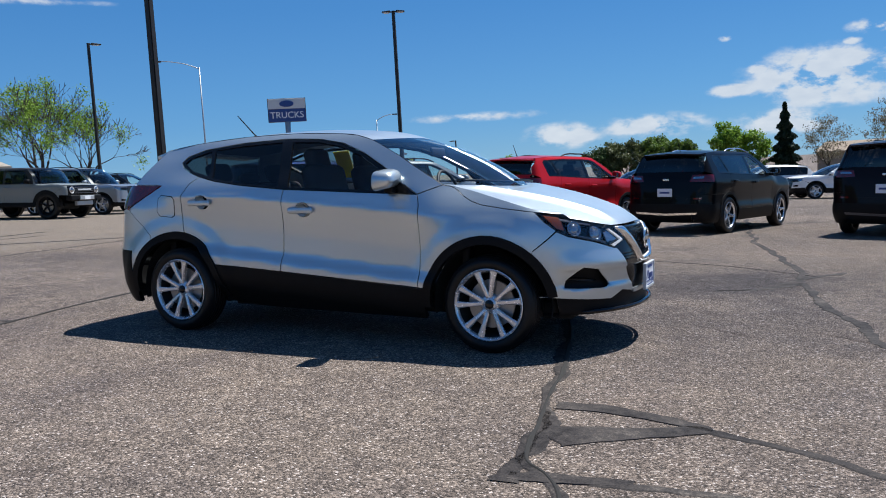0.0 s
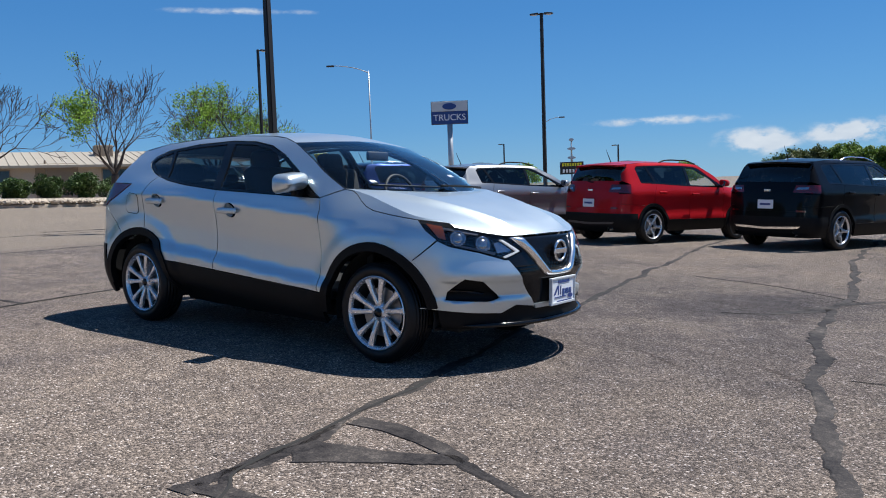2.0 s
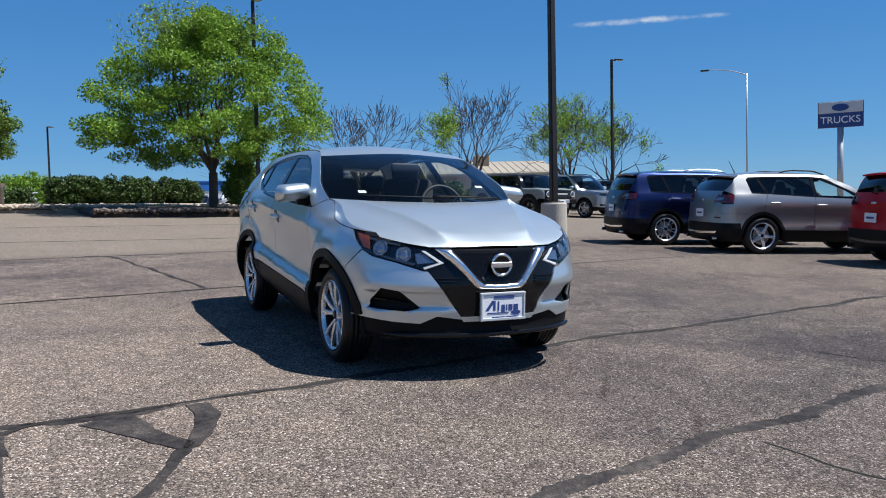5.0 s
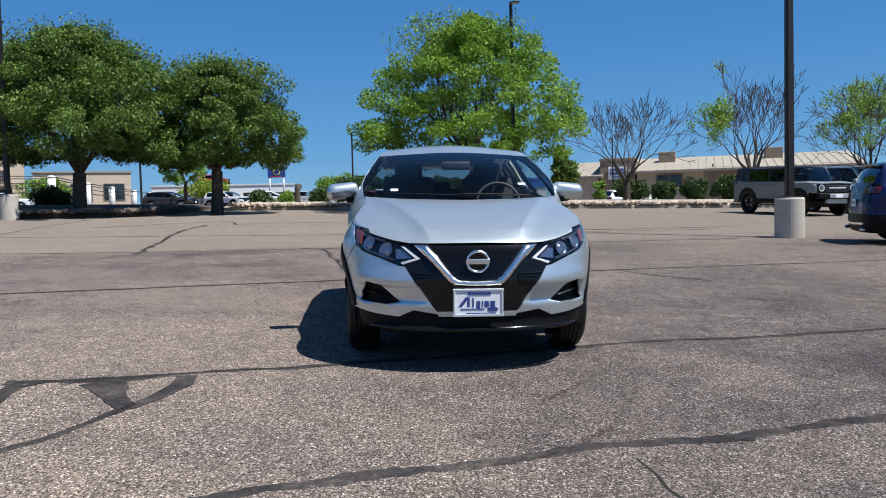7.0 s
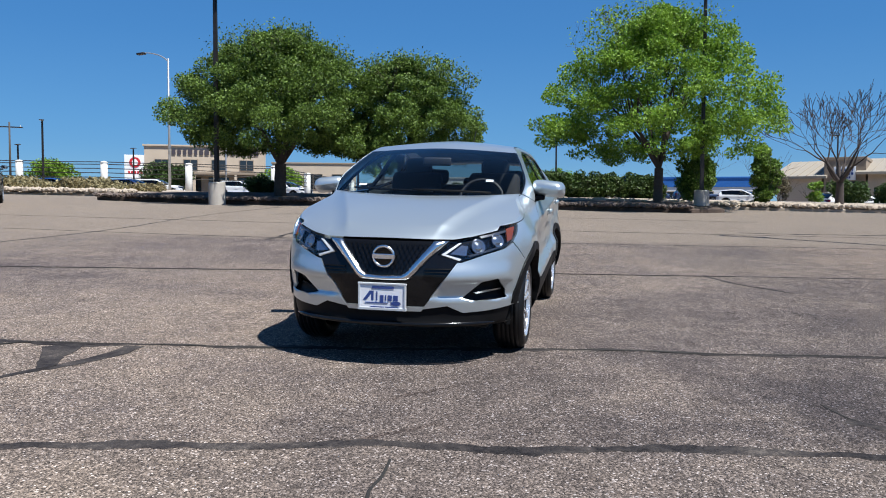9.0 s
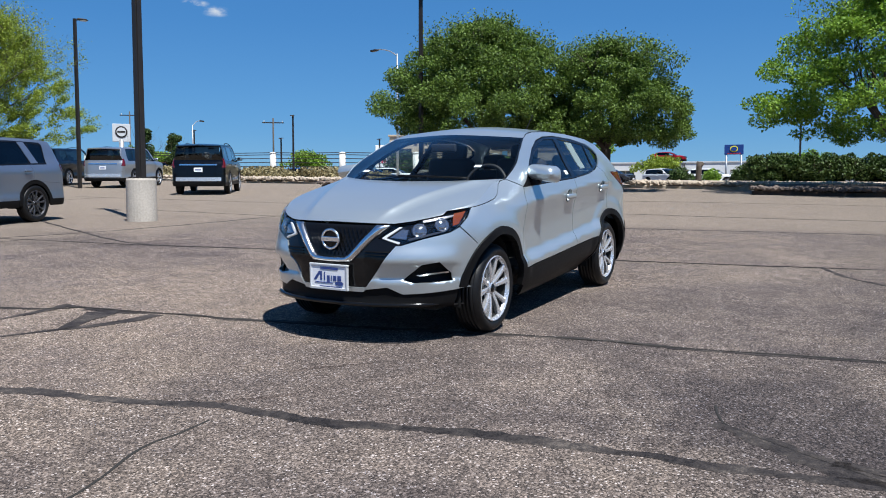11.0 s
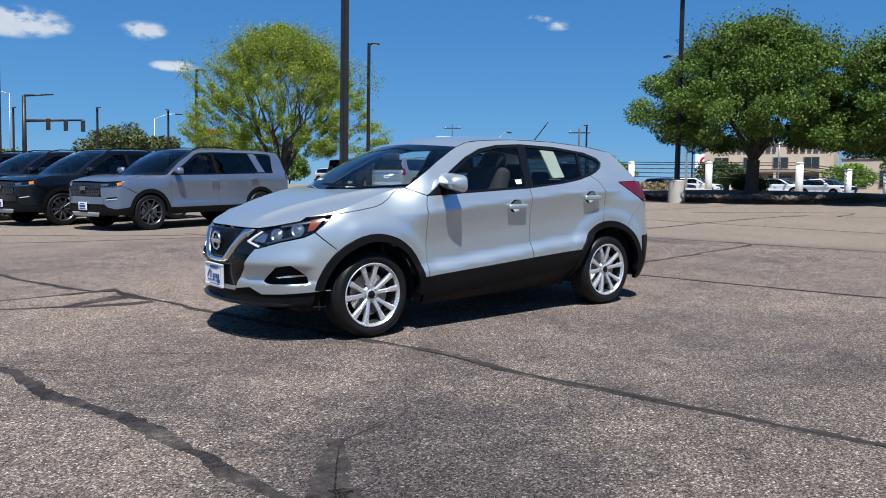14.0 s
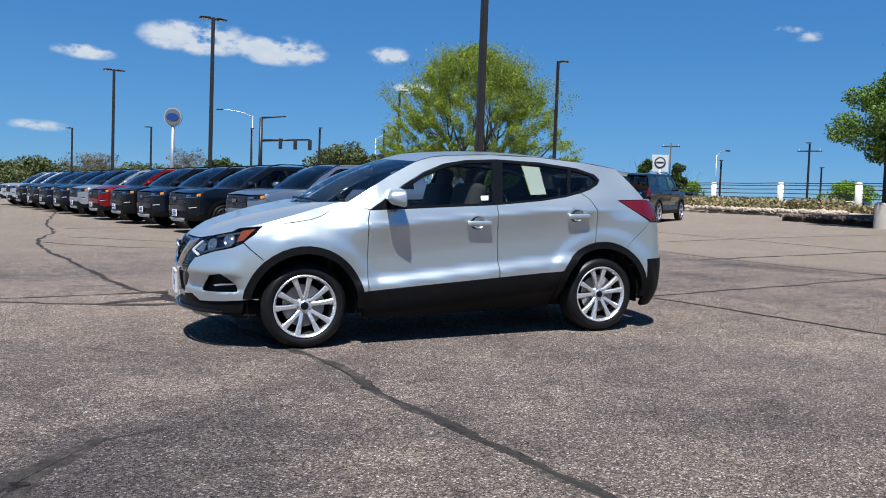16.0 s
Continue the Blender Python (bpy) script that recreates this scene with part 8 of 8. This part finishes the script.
def shrub(x, y, label, rx, ry, h, leaf, seed, count=5000, size=0.11, dz=0.0, name="shrub", cat="bush", clumps=16, heading=0):
    rng = np.random.default_rng(seed)
    t = thing(name, upright(x, y, heading, dz), label, cat, "shrubs")
    limbs, tips = [], []
    for j in range(5):
        a = j * 1.2566
        grow(rng, (0, 0, -0.05), (math.cos(a) * 0.5, math.sin(a) * 0.5, 1), h * 0.4, 0.025, 3, 0.5, 0.1, limbs, tips)
    part("stem_clump", limb_mesh(limbs), BARK, t)
    lo = lobed(rng, rx * 0.92, ry * 0.92, 0.05, h, clumps, (0.28, 0.5))
    lo = [(a, b, max(c, f * 0.8), d, e, min(f, h * 0.4)) for a, b, c, d, e, f in lo]
    part("foliage", leaves(blob_points(rng, lo, count, 0.6), size, rng, 0.03), leaf, t)
    return t


# dense dark trees on the near island
tree(-25.6, -12.6, "broad dense dark green tree with a stout trunk", (5.3, 5.3, 2.35, 7.4), LEAF_DEEP, 11, (0.27, 1.7), 440, 150000, 0.098, size=(0.06, 0.125), limb_leaves=0.08, limb=1.9, fork=6, levels=6, dome=0.75)
tree(-27.3, -7.6, "rounded dense dark green tree behind the island", (4.0, 4.0, 2.05, 6.4), LEAF_DEEP, 12, (0.25, 1.8), 320, 105000, 0.098, size=(0.065, 0.13), limb_leaves=0.08, limb=1.8, fork=6, levels=6, dome=0.75)
tree(-36.0, -11.0, "young light green tree behind the fence", (1.5, 1.5, 1.4, 4.0), LEAF_FRESH, 14, (0.1, 1.3), 50, 9000, 0.10, size=(0.12, 0.25), dome=0.7)
# fresh green tree
tree(-28.9, 3.4, "large fresh green tree with an open airy crown", (5.5, 5.5, 2.35, 8.8), LEAF_FRESH, 21, (0.2, 1.8), 290, 72000, 0.118, fork=7, limb=2.2, size=(0.07, 0.135), limb_leaves=0.06, levels=6, up=0.5, dome=0.6)
# yellow-green tree across the lot
tree(-15.8, -35.4, "spreading yellow-green tree with fine feathery leaves", (6.7, 6.7, 2.1, 9.2), LEAF_YELLOW, 31, (0.28, 0.9), 760, 150000, 0.082, fork=9, limb=2.6, size=(0.022, 0.044), limb_leaves=0.12, levels=6, spread=0.5, up=0.35, dome=0.65, streak=0.2)
bare_tree(-34.0, 12.0, "small bare tree with fine upswept twigs", 6.2, 41, 0.19)
bare_tree(-35.0, 19.2, "bare tree with a few fresh leaves on one side", 7.4, 42, 0.2, LEAF_FRESH, 2600, leaf_side=(-0.32, -0.95, 1.3))
bare_tree(-35.6, 26.2, "half-bare tree with leaves low on its limbs", 7.2, 43, 0.2, LEAF_FRESH, 7500, spread=0.44, leaf_side=(0.1, 0.3, -0.9))
bare_tree(-36.5, 30.0, "half-bare tree with thin grey twigs", 6.4, 44, 0.17, LEAF_FRESH, 2600, spread=0.42)

# a sawn-off stump
st = thing("tree_stump", upright(-33.4, -4.9), "sawn-off grey tree trunk standing in the rock bed", "stump", "trees")
part("trunk", raw(*tube([(0, 0, -0.1), (0.02, 0, 0.4), (0.05, 0.02, 0.95), (0.04, 0.05, 1.25)], [0.2, 0.15, 0.13, 0.15], 10), True), BARK, st)
part("branch_stub", raw(*tube([(0.04, 0.0, 0.9), (0.05, 0.22, 1.2)], [0.1, 0.07], 8), True), BARK, st)

# hedges, bushes and columnar shrubs
for i in range(9):
    shrub(-36.5 - 0.1 * i, -2.6 + i * 0.78, "clipped dark evergreen hedge bush along the rock bed", 0.9, 0.85, 1.75, LEAF_BUSH, 60 + i, 5500, 0.12, name="hedge_bush", clumps=34)
for i, (x, y, w, h) in enumerate(((-37.0, 13.2, 1.2, 1.7), (-37.8, 15.4, 1.0, 1.5), (-38.4, 17.2, 1.2, 1.7), (-39.0, 19.6, 1.2, 1.7), (-39.8, 22.0, 1.2, 1.7), (-40.6, 24.4, 1.1, 1.6))):
    shrub(x, y, "dense dark green rounded bush in the rock bed", w, w, h, LEAF_BUSH, 80 + i, 5500, 0.12)
for i, (x, y, w, h) in enumerate(((-32.6, 5.4, 1.1, 3.1), (-33.2, 8.5, 0.85, 3.1))):
    shrub(x, y, "tall columnar green shrub", w, w, h, LEAF_SHRUB, 90 + i, 15000, 0.11, name="columnar_shrub", clumps=46)
shrub(-42.0, 11.0, "thin reddish young shrub", 0.7, 0.7, 1.9, LEAF_HAZE, 95, 1500, 0.1)
shrub(-43.0, 13.0, "thin green young shrub", 0.6, 0.6, 1.6, LEAF_FRESH, 96, 1500, 0.1)
shrub(-30.0, -15.4, "low dark bush beside the lamp pier", 1.0, 1.0, 1.3, LEAF_BUSH, 97, 4500, 0.11)
for i, (x, y) in enumerate(((-46.0, -8.5), (-48.5, -7.0), (-45.0, -4.6), (-44.0, -3.0))):
    shrub(x, y, "round yellow-green bush beyond the rock bed", 1.1, 1.1, 1.7, LEAF_FRESH if i % 2 else LEAF_BUSH, 100 + i, 3000, 0.13)
for i, (x, y, h) in enumerate(((-32.0, -41.7, 3.9), (-36.2, -43.4, 3.6))):
    shrub(x, y, "columnar dark green conifer", 0.8, 0.8, h, LEAF_BUSH, 110 + i, 6000, 0.12, name="columnar_shrub", clumps=30)


# distance: trees beyond the lot
def far_tree(x, y, label, rx, h, leaf, seed, count=7000, low=0.12):
    h += 0.6 * below(x)
    count = 3600 if leaf is LEAF_HAZE else (5000 if leaf in (LEAF_FRESH, LEAF_YELLOW) else count)
    return tree(x, y, label, (rx, rx, h * low, h), leaf, seed, (0.02 * h, h * 0.18), 40, count, 0.15 if leaf is LEAF_HAZE else 0.27, limb=h * 0.22, fork=5, levels=5, size=(0.14, 0.26), shell=0.5)


for i, (x, y, rx, h, leaf, label) in enumerate((
    (-19.8, 93, 2.6, 5.2, LEAF_BUSH, "dark green rounded tree far behind the lot"), (-17.0, 92, 3.0, 5.6, LEAF_FAR, "yellow-green rounded tree far behind the lot"), (-13.4, 93, 2.8, 6.0, LEAF_DEEP, "dark green rounded tree far behind the lot"), (-10.4, 94, 2.6, 5.4, LEAF_DEEP, "dark green rounded tree far behind the lot"),
    (-5.6, 94, 2.5, 7.2, LEAF_FRESH, "fresh green tree far behind the lot"), (-3.0, 95, 2.2, 6.4, LEAF_FRESH, "fresh green tree far behind the lot"), (5.0, 95, 3.0, 7.6, LEAF_HAZE, "budding brown tree far behind the lot"), (10.2, 90, 2.6, 8.6, LEAF_HAZE, "tall budding tree far behind the lot"), (13.6, 92, 3.2, 8.5, LEAF_FRESH, "fresh green tree far behind the lot"),
    (-54.0, 92, 3.2, 4.6, LEAF_FRESH, "small green tree far down the road"), (-36, 104, 3.0, 4.2, LEAF_FRESH, "small green tree far down the road"),
    (-18.5, -76, 4.6, 6.4, LEAF_FAR, "budding yellow-green tree across the road"), (-23.5, -78, 3.6, 5.4, LEAF_FAR, "budding yellow-green tree across the road"), (-7.5, -86, 3.0, 4.8, LEAF_BUSH, "dark green small tree across the road"), (-11.0, -88, 2.6, 4.0, LEAF_DEEP, "green small tree across the road"),
    (5.5, -84, 3.6, 5.0, LEAF_HAZE, "pinkish budding tree across the road"), (19.5, -78, 4.4, 6.0, LEAF_HAZE, "bare budding tree across the road"), (28.0, -80, 4.0, 5.0, LEAF_FAR, "green tree across the road"), (12.0, -92, 5.0, 4.4, LEAF_FAR, "low yellow-green tree across the road"), (24.0, -95, 5.0, 4.0, LEAF_FAR, "low green tree across the road"),
    (0.5, -108, 6.0, 4.6, LEAF_FAR, "dull green tree in the belt across the road"), (7.0, -112, 6.0, 4.2, LEAF_FAR, "dull green tree in the belt across the road"), (17.0, -110, 6.5, 4.6, LEAF_FAR, "dull green tree in the belt across the road"), (-14.0, -112, 6.0, 4.4, LEAF_FAR, "dull green tree in the belt across the road"), (-28.0, -110, 6.5, 4.8, LEAF_FAR, "dull green tree in the belt across the road"), (-4.0, -90, 3.4, 6.0, LEAF_HAZE, "pinkish budding tree across the road"),
    (-24.0, -62, 3.4, 4.2, LEAF_HAZE, "budding brown tree behind the large SUVs"), (-70, -58, 3.4, 3.6, LEAF_FRESH, "green tree behind the neighbouring lot"), (-80, -50, 3.6, 3.6, LEAF_BUSH, "dark tree behind the neighbouring lot"), (-90, -40, 3.4, 3.4, LEAF_FRESH, "green tree behind the neighbouring lot"), (-58, -72, 3.6, 4.0, LEAF_FRESH, "green tree behind the neighbouring lot"), (-45, -92, 4.0, 5.0, LEAF_DEEP, "green tree behind the neighbouring lot"), (-96, -6, 3.6, 3.6, LEAF_FRESH, "green tree beyond the neighbouring lot"), (-92, -22, 3.4, 3.0, LEAF_YELLOW, "green tree beyond the neighbouring lot"),
)):
    far_tree(x, y, label, rx, h, leaf, 200 + i)
# a tall spruce
rng = np.random.default_rng(7)
sp = thing("spruce", upright(0.6, 95.0), "tall dark conical spruce", "tree", "trees")
part("trunk", raw(*tube([(0, 0, -0.1), (0, 0, 8.5)], [0.25, 0.03], 8), True), BARK, sp)
pts = []
for i in range(15000):
    z = 0.8 + 7.9 * rng.random() ** 1.15
    r = (9.0 - z) * 0.32 * (0.75 + 0.25 * math.sin(z * 5.3)) * (0.35 + 0.65 * rng.random() ** 0.5)
    a = rng.uniform(0, 6.28)
    r *= 0.8 + 0.2 * math.sin(a * 5 + int(z * 1.7))
    pts.append((r * math.cos(a), r * math.sin(a), z - r * 0.18))
part("foliage", leaves(np.array(pts), 0.32, rng), LEAF_PINE, sp)

# rock beds with low kerbs
ROCK = plain("tan_river_rock", (0.40, 0.33, 0.26), 0.85, grain=9, vary=0.3, relief=0.3)
MULCH = plain("dark_bark_mulch", (0.075, 0.052, 0.04), 0.95, grain=30, vary=0.5, relief=0.5)
KERB = plain("dark_stained_kerb_stone", (0.13, 0.10, 0.085), 0.9, grain=18, vary=0.4, relief=0.4)
rock_shapes = []
for i in range(6):
    rr = np.random.default_rng(300 + i)
    bm = bmesh.new()
    bmesh.ops.create_icosphere(bm, subdivisions=1, radius=1.0)
    for v in bm.verts:
        v.co *= 0.75 + 0.4 * rr.random()
        v.co.z *= 0.6
    rock_shapes.append(([tuple(v.co) for v in bm.verts], [tuple(v.index for v in f.verts) for f in bm.faces]))
    bm.free()


def bed(name, outline, height, mat, label):
    """A raised bed: a sheet over the ground with sloping sides."""
    c = np.mean(outline, 0)
    v, f = [], []
    n = len(outline)
    for k, z in ((1.0, -0.05), (1.0, height), (0.9, height + 0.12), (0.4, height + 0.2)):
        for x, y in outline:
            px, py = c + (np.array([x, y]) - c) * k
            v.append((px, py, lot(px, py) + z))
    for r in range(3):
        f += [(r * n + i, r * n + (i + 1) % n, (r + 1) * n + (i + 1) % n, (r + 1) * n + i) for i in range(n)]
    f.append(tuple(3 * n + i for i in range(n)))
    return tagged(part(name, raw(v, f), mat), label, "planting bed", kind="structure")


def rocks(name, spans, count, size, seed, mat, label):
    rr = random.Random(seed)
    pieces = []
    for _ in range(count):
        (xa, ya), (xb, yb), wide = rr.choice(spans)
        t, o = rr.random(), rr.uniform(-1, 1) * wide
        dx, dy = xb - xa, yb - ya
        l = math.hypot(dx, dy)
        x, y = xa + dx * t - dy / l * o, ya + dy * t + dx / l * o
        s = size * rr.uniform(0.5, 1.5)
        a = rr.uniform(0, 6.28)
        vs, fs = rr.choice(rock_shapes)
        pieces.append(([(x + s * (p[0] * math.cos(a) - p[1] * math.sin(a)), y + s * (p[0] * math.sin(a) + p[1] * math.cos(a)), lot(x, y) + 0.18 + s * (p[2] + 0.3) + rr.uniform(0, 0.08)) for p in vs], fs))
    return tagged(part(name, raw(*join(*pieces)), mat), label, "rocks", kind="stuff")


bed("planting_bed_1", [(-24.2, -20.5), (-23.0, -13.9), (-24.3, -10.3), (-27.0, -9.4), (-33, -9.0), (-33.5, -16.5), (-30.5, -21.2)], 0.16, MULCH, "raised island bed of dark mulch under the trees")
bed("planting_bed_2", [(-26.2, -1.4), (-26.2, 4.6), (-27.5, 6.0), (-33, 6.2), (-33, -2.0)], 0.14, MULCH, "raised island bed of dark mulch under the green tree")
bed("planting_bed_3", [(-31.6, -8.2), (-31.6, 24.0), (-40.5, 26.0), (-38.5, -9.0)], 0.12, ROCK, "long bed of tan river rock along the lot edge")
bed("planting_bed_4", [(-29.5, -22.0), (-45.5, -21.4), (-43.4, -30.0), (-42.0, -40.0), (-41.5, -52.0), (-33.0, -52.0), (-28.5, -31.0)], 0.10, ROCK, "bed of dry weeds and rock along the fence")
rocks("river_rock", [((-31.9, -8.0), (-31.9, 24.0), 0.4), ((-33.2, -8.0), (-33.4, 24.0), 0.9)], 3400, 0.12, 5, ROCK, "tan river rocks heaped along the lot edge")
rocks("edging_stone", [((-24.2, -20.5), (-23.0, -13.9), 0.25), ((-23.0, -13.9), (-24.3, -10.3), 0.25), ((-24.3, -10.3), (-28.5, -9.3), 0.2), ((-26.2, -1.4), (-26.2, 4.6), 0.25)], 900, 0.11, 6, KERB, "dark weathered edging stones round the islands")
rocks("bed_rock", [((-29.6, -22.2), (-28.7, -31.0), 0.4), ((-28.7, -31.0), (-33.0, -52.0), 0.4)], 600, 0.15, 8, ROCK, "tan rocks along the fence bed")
# dry weeds under the fence
rng = np.random.default_rng(17)
pts = []
for _ in range(26000):
    t = rng.random()
    y = -24.0 - 27.0 * t
    x = -32.0 - 1.5 * abs(t - 0.3) - 3.5 * rng.random()
    pts.append((x, y, lot(x, y) + 0.2 + 0.7 * rng.random() ** 1.6 * (0.6 + 0.4 * math.sin(y * 1.3))))
tagged(part("dry_weeds", leaves(np.array(pts), 0.2, rng, 0.0, 0.1), LEAF_DRY), "dry straw-coloured weeds along the fence", "weeds", kind="stuff")


# ---- buildings ----
STUCCO = plain("tan_stucco", (0.50, 0.41, 0.315), 0.9, grain=12, vary=0.1, relief=0.1)
STUCCO_DARK = plain("brown_stucco", (0.27, 0.21, 0.155), 0.9, grain=12, vary=0.1)
METAL_ROOF = plain("cream_metal_roof", (0.33, 0.285, 0.225), 0.6, grain=6, vary=0.08)
WALL_WHITE = plain("white_metal_wall", (0.62, 0.64, 0.66), 0.6, grain=6, vary=0.08)
WALL_BLUE = plain("blue_metal_band", (0.02, 0.13, 0.42), 0.5, grain=6, vary=0.1)
WINDOW = plain("dark_window_glass", (0.02, 0.025, 0.03), 0.08, coat=0.5)


def block(name, a, b, deep, height, mat, label, base=-1.0, roof=None, over=0.25, dz=0.0):
    """A building whose front wall runs from a to b, seen from the lot; local x goes inwards, y along the wall."""
    (xa, ya), (xb, yb) = a, b
    heading = math.degrees(math.atan2(yb - ya, xb - xa)) - 90
    t = thing(name, pose((xa + xb) / 2, (ya + yb) / 2, lot((xa + xb) / 2, (ya + yb) / 2) + below((xa + xb) / 2) + dz, 0, 0, heading), label, "building", "buildings")
    base -= 0.9
    L = math.hypot(xb - xa, yb - ya)
    part("wall", box_bm((deep, L, height - base), (-deep / 2, 0, (height + base) / 2), 0.02), mat, t)
    if roof:
        kind, rm = roof
        if kind == "flat":
            part("roof", box_bm((deep + over, L + over, 0.22), (-deep / 2, 0, height + 0.10), 0.02), rm, t)
        else:
            up = 1.3
            v = [(over, -L / 2 - over, height), (over, L / 2 + over, height), (-deep / 2, L / 2 + over, height + up), (-deep / 2, -L / 2 - over, height + up), (-deep - over, -L / 2 - over, height), (-deep - over, L / 2 + over, height)]
            v += [(x, y, z - 0.18) for x, y, z in v]
            f = [(0, 1, 2, 3), (3, 2, 5, 4), (7, 6, 9, 8), (8, 9, 10, 11), (0, 3, 9, 6), (3, 4, 10, 9), (1, 7, 8, 2), (2, 8, 11, 5), (0, 6, 7, 1), (4, 5, 11, 10)]
            r = part("roof", raw(v, f), rm, t)
            n = int(L / 0.6)
            for i in range(n):
                y = -L / 2 + (i + 0.5) * L / n
                part("roof_seam", box_bm((deep / 2 + over, 0.05, 0.05), (0, 0, 0)), rm, r).matrix_local = Matrix.Translation(((over - deep / 2) / 2, y, height + up / 2 + 0.02)) @ pose(0, 0, 0, 0, math.degrees(math.atan2(up, deep / 2 + over)), 0)
    return t, L


def opening(t, y, z, w, h, mat=WINDOW, frame=STUCCO_DARK, name="window"):
    """A window or door with a frame standing proud and a sill."""
    o = part(name, box_bm((0.10, w + 0.16, h + 0.16), (0.03, y, z), 0.01), frame, t)
    part("pane", box_bm((0.04, w, h), (0.075, y, z)), mat, o)
    if w > 1.2:
        part("mullion", box_bm((0.05, 0.06, h), (0.09, y, z)), frame, o)


# workshop beyond the rock bed
t, L = block("workshop", (-53.7, 18.8), (-48.0, 32.8), 14, 2.35, STUCCO, "long low tan workshop with a cream metal roof", roof=("pitch", METAL_ROOF), over=0.7)
for i in range(4):
    opening(t, -L / 2 + 2.4 + i * 3.9, 1.25 if i % 2 else 1.5, 2.6 if i % 2 else 1.8, 2.3 if i % 2 else 1.0, STUCCO_DARK if i % 2 else WINDOW, name="roller_door" if i % 2 else "window")
for y in (-5.5, 2.5):
    part("roof_unit", box_bm((1.2, 1.3, 1.1), (-4.5, y, 3.45), 0.05), STUCCO_DARK, t)
part("downpipe", raw(*tube([(0.1, -2.0, 0.0), (0.1, -2.0, 2.7)], [0.07, 0.07], 8)), STUCCO_DARK, t)
t, L = block("workshop_entrance", (-54.7, 16.2), (-53.8, 18.7), 9, 2.95, STUCCO_DARK, "brown stucco entrance block with a white sign", roof=("flat", STUCCO_DARK), over=0.1)
sg = part("sign_panel", box_bm((0.12, 1.4, 0.95), (0.09, 0.0, 2.0), 0.02), SIGN_WHITE, t, "white sign with dark blue lettering")
bars(sg, 0.16, 0.0, 2.25, 1.15, 0.17, 7, SIGN_BLUE, 5)
bars(sg, 0.16, 0.0, 1.98, 1.15, 0.17, 6, SIGN_BLUE, 6)
bars(sg, 0.16, 0.0, 1.72, 0.8, 0.15, 5, SIGN_BLUE, 7)
opening(t, 0.3, 0.7, 1.1, 1.5, name="door")
t, L = block("workshop_wing", (-56.4, 13.4), (-54.9, 16.1), 9, 1.75, STUCCO, "low tan workshop wing", roof=("pitch", METAL_ROOF), over=0.4)

# blue and white warehouse
t, L = block("warehouse", (-88.8, 1.0), (-87.2, 18.5), 20, 1.5, WALL_WHITE, "white metal warehouse with a bright blue band", base=-2.5)
part("band", box_bm((0.1, L + 0.1, 1.0), (0.03, 0, 1.45), 0.01), WALL_BLUE, t)
part("roof", box_bm((20.3, L + 0.3, 0.2), (-10, 0, 2.0), 0.02), WALL_BLUE, t)
for i in range(4):
    opening(t, -L / 2 + 2.4 + i * 4.2, -0.3, 1.6, 1.4)

# the two-storey showroom behind the fence
t, L = block("showroom", (-88.6, -58.4), (-95.0, -44.3), 16, 5.6, STUCCO, "two-storey tan showroom with brown letters on its parapet", base=-2.0, roof=("flat", STUCCO), over=0.4)
LETTER = plain("dark_bronze_letters", (0.06, 0.05, 0.06), 0.5)
bars(t, 0.1, -1.6, 4.9, 5.6, 0.75, 8, LETTER, 9)
bars(t, 0.1, 4.6, 4.9, 4.6, 0.75, 6, LETTER, 10)
for i in range(4):
    opening(t, -L / 2 + 2.2 + i * 3.6, 3.2, 1.7, 1.3)
for i in range(4):
    opening(t, -L / 2 + 2.2 + i * 3.6, 0.6, 2.6, 1.9)
part("canopy", box_bm((3.0, L * 0.9, 0.3), (1.4, 0, 2.0), 0.03), STUCCO_DARK, t)
for i in range(6):
    part("column", box_bm((0.35, 0.35, 2.9), (2.7, -L * 0.42 + i * L * 0.168, 0.5), 0.02), STUCCO, t)
t, L = block("showroom_wing", (-95.6, -43.6), (-99.5, -33.0), 14, 3.6, STUCCO, "lower tan showroom wing with a canopy", base=-2.0, roof=("flat", STUCCO_DARK))
for i in range(3):
    opening(t, -4 + i * 3.8, 1.2, 2.4, 2.0)
t, L = block("far_store", (-112, -34), (-115, -14), 16, 2.2, WALL_WHITE, "pale grey store far beyond the lot", base=-2.0, roof=("flat", SIGN_GREY))
for i in range(5):
    opening(t, -8 + i * 4, 0.4, 2.4, 1.4)
t, L = block("far_house", (4.0, 118), (26, 112), 10, 3.4, STUCCO_DARK, "brown low building behind the far trees", base=-1.5, roof=("pitch", STUCCO_DARK))
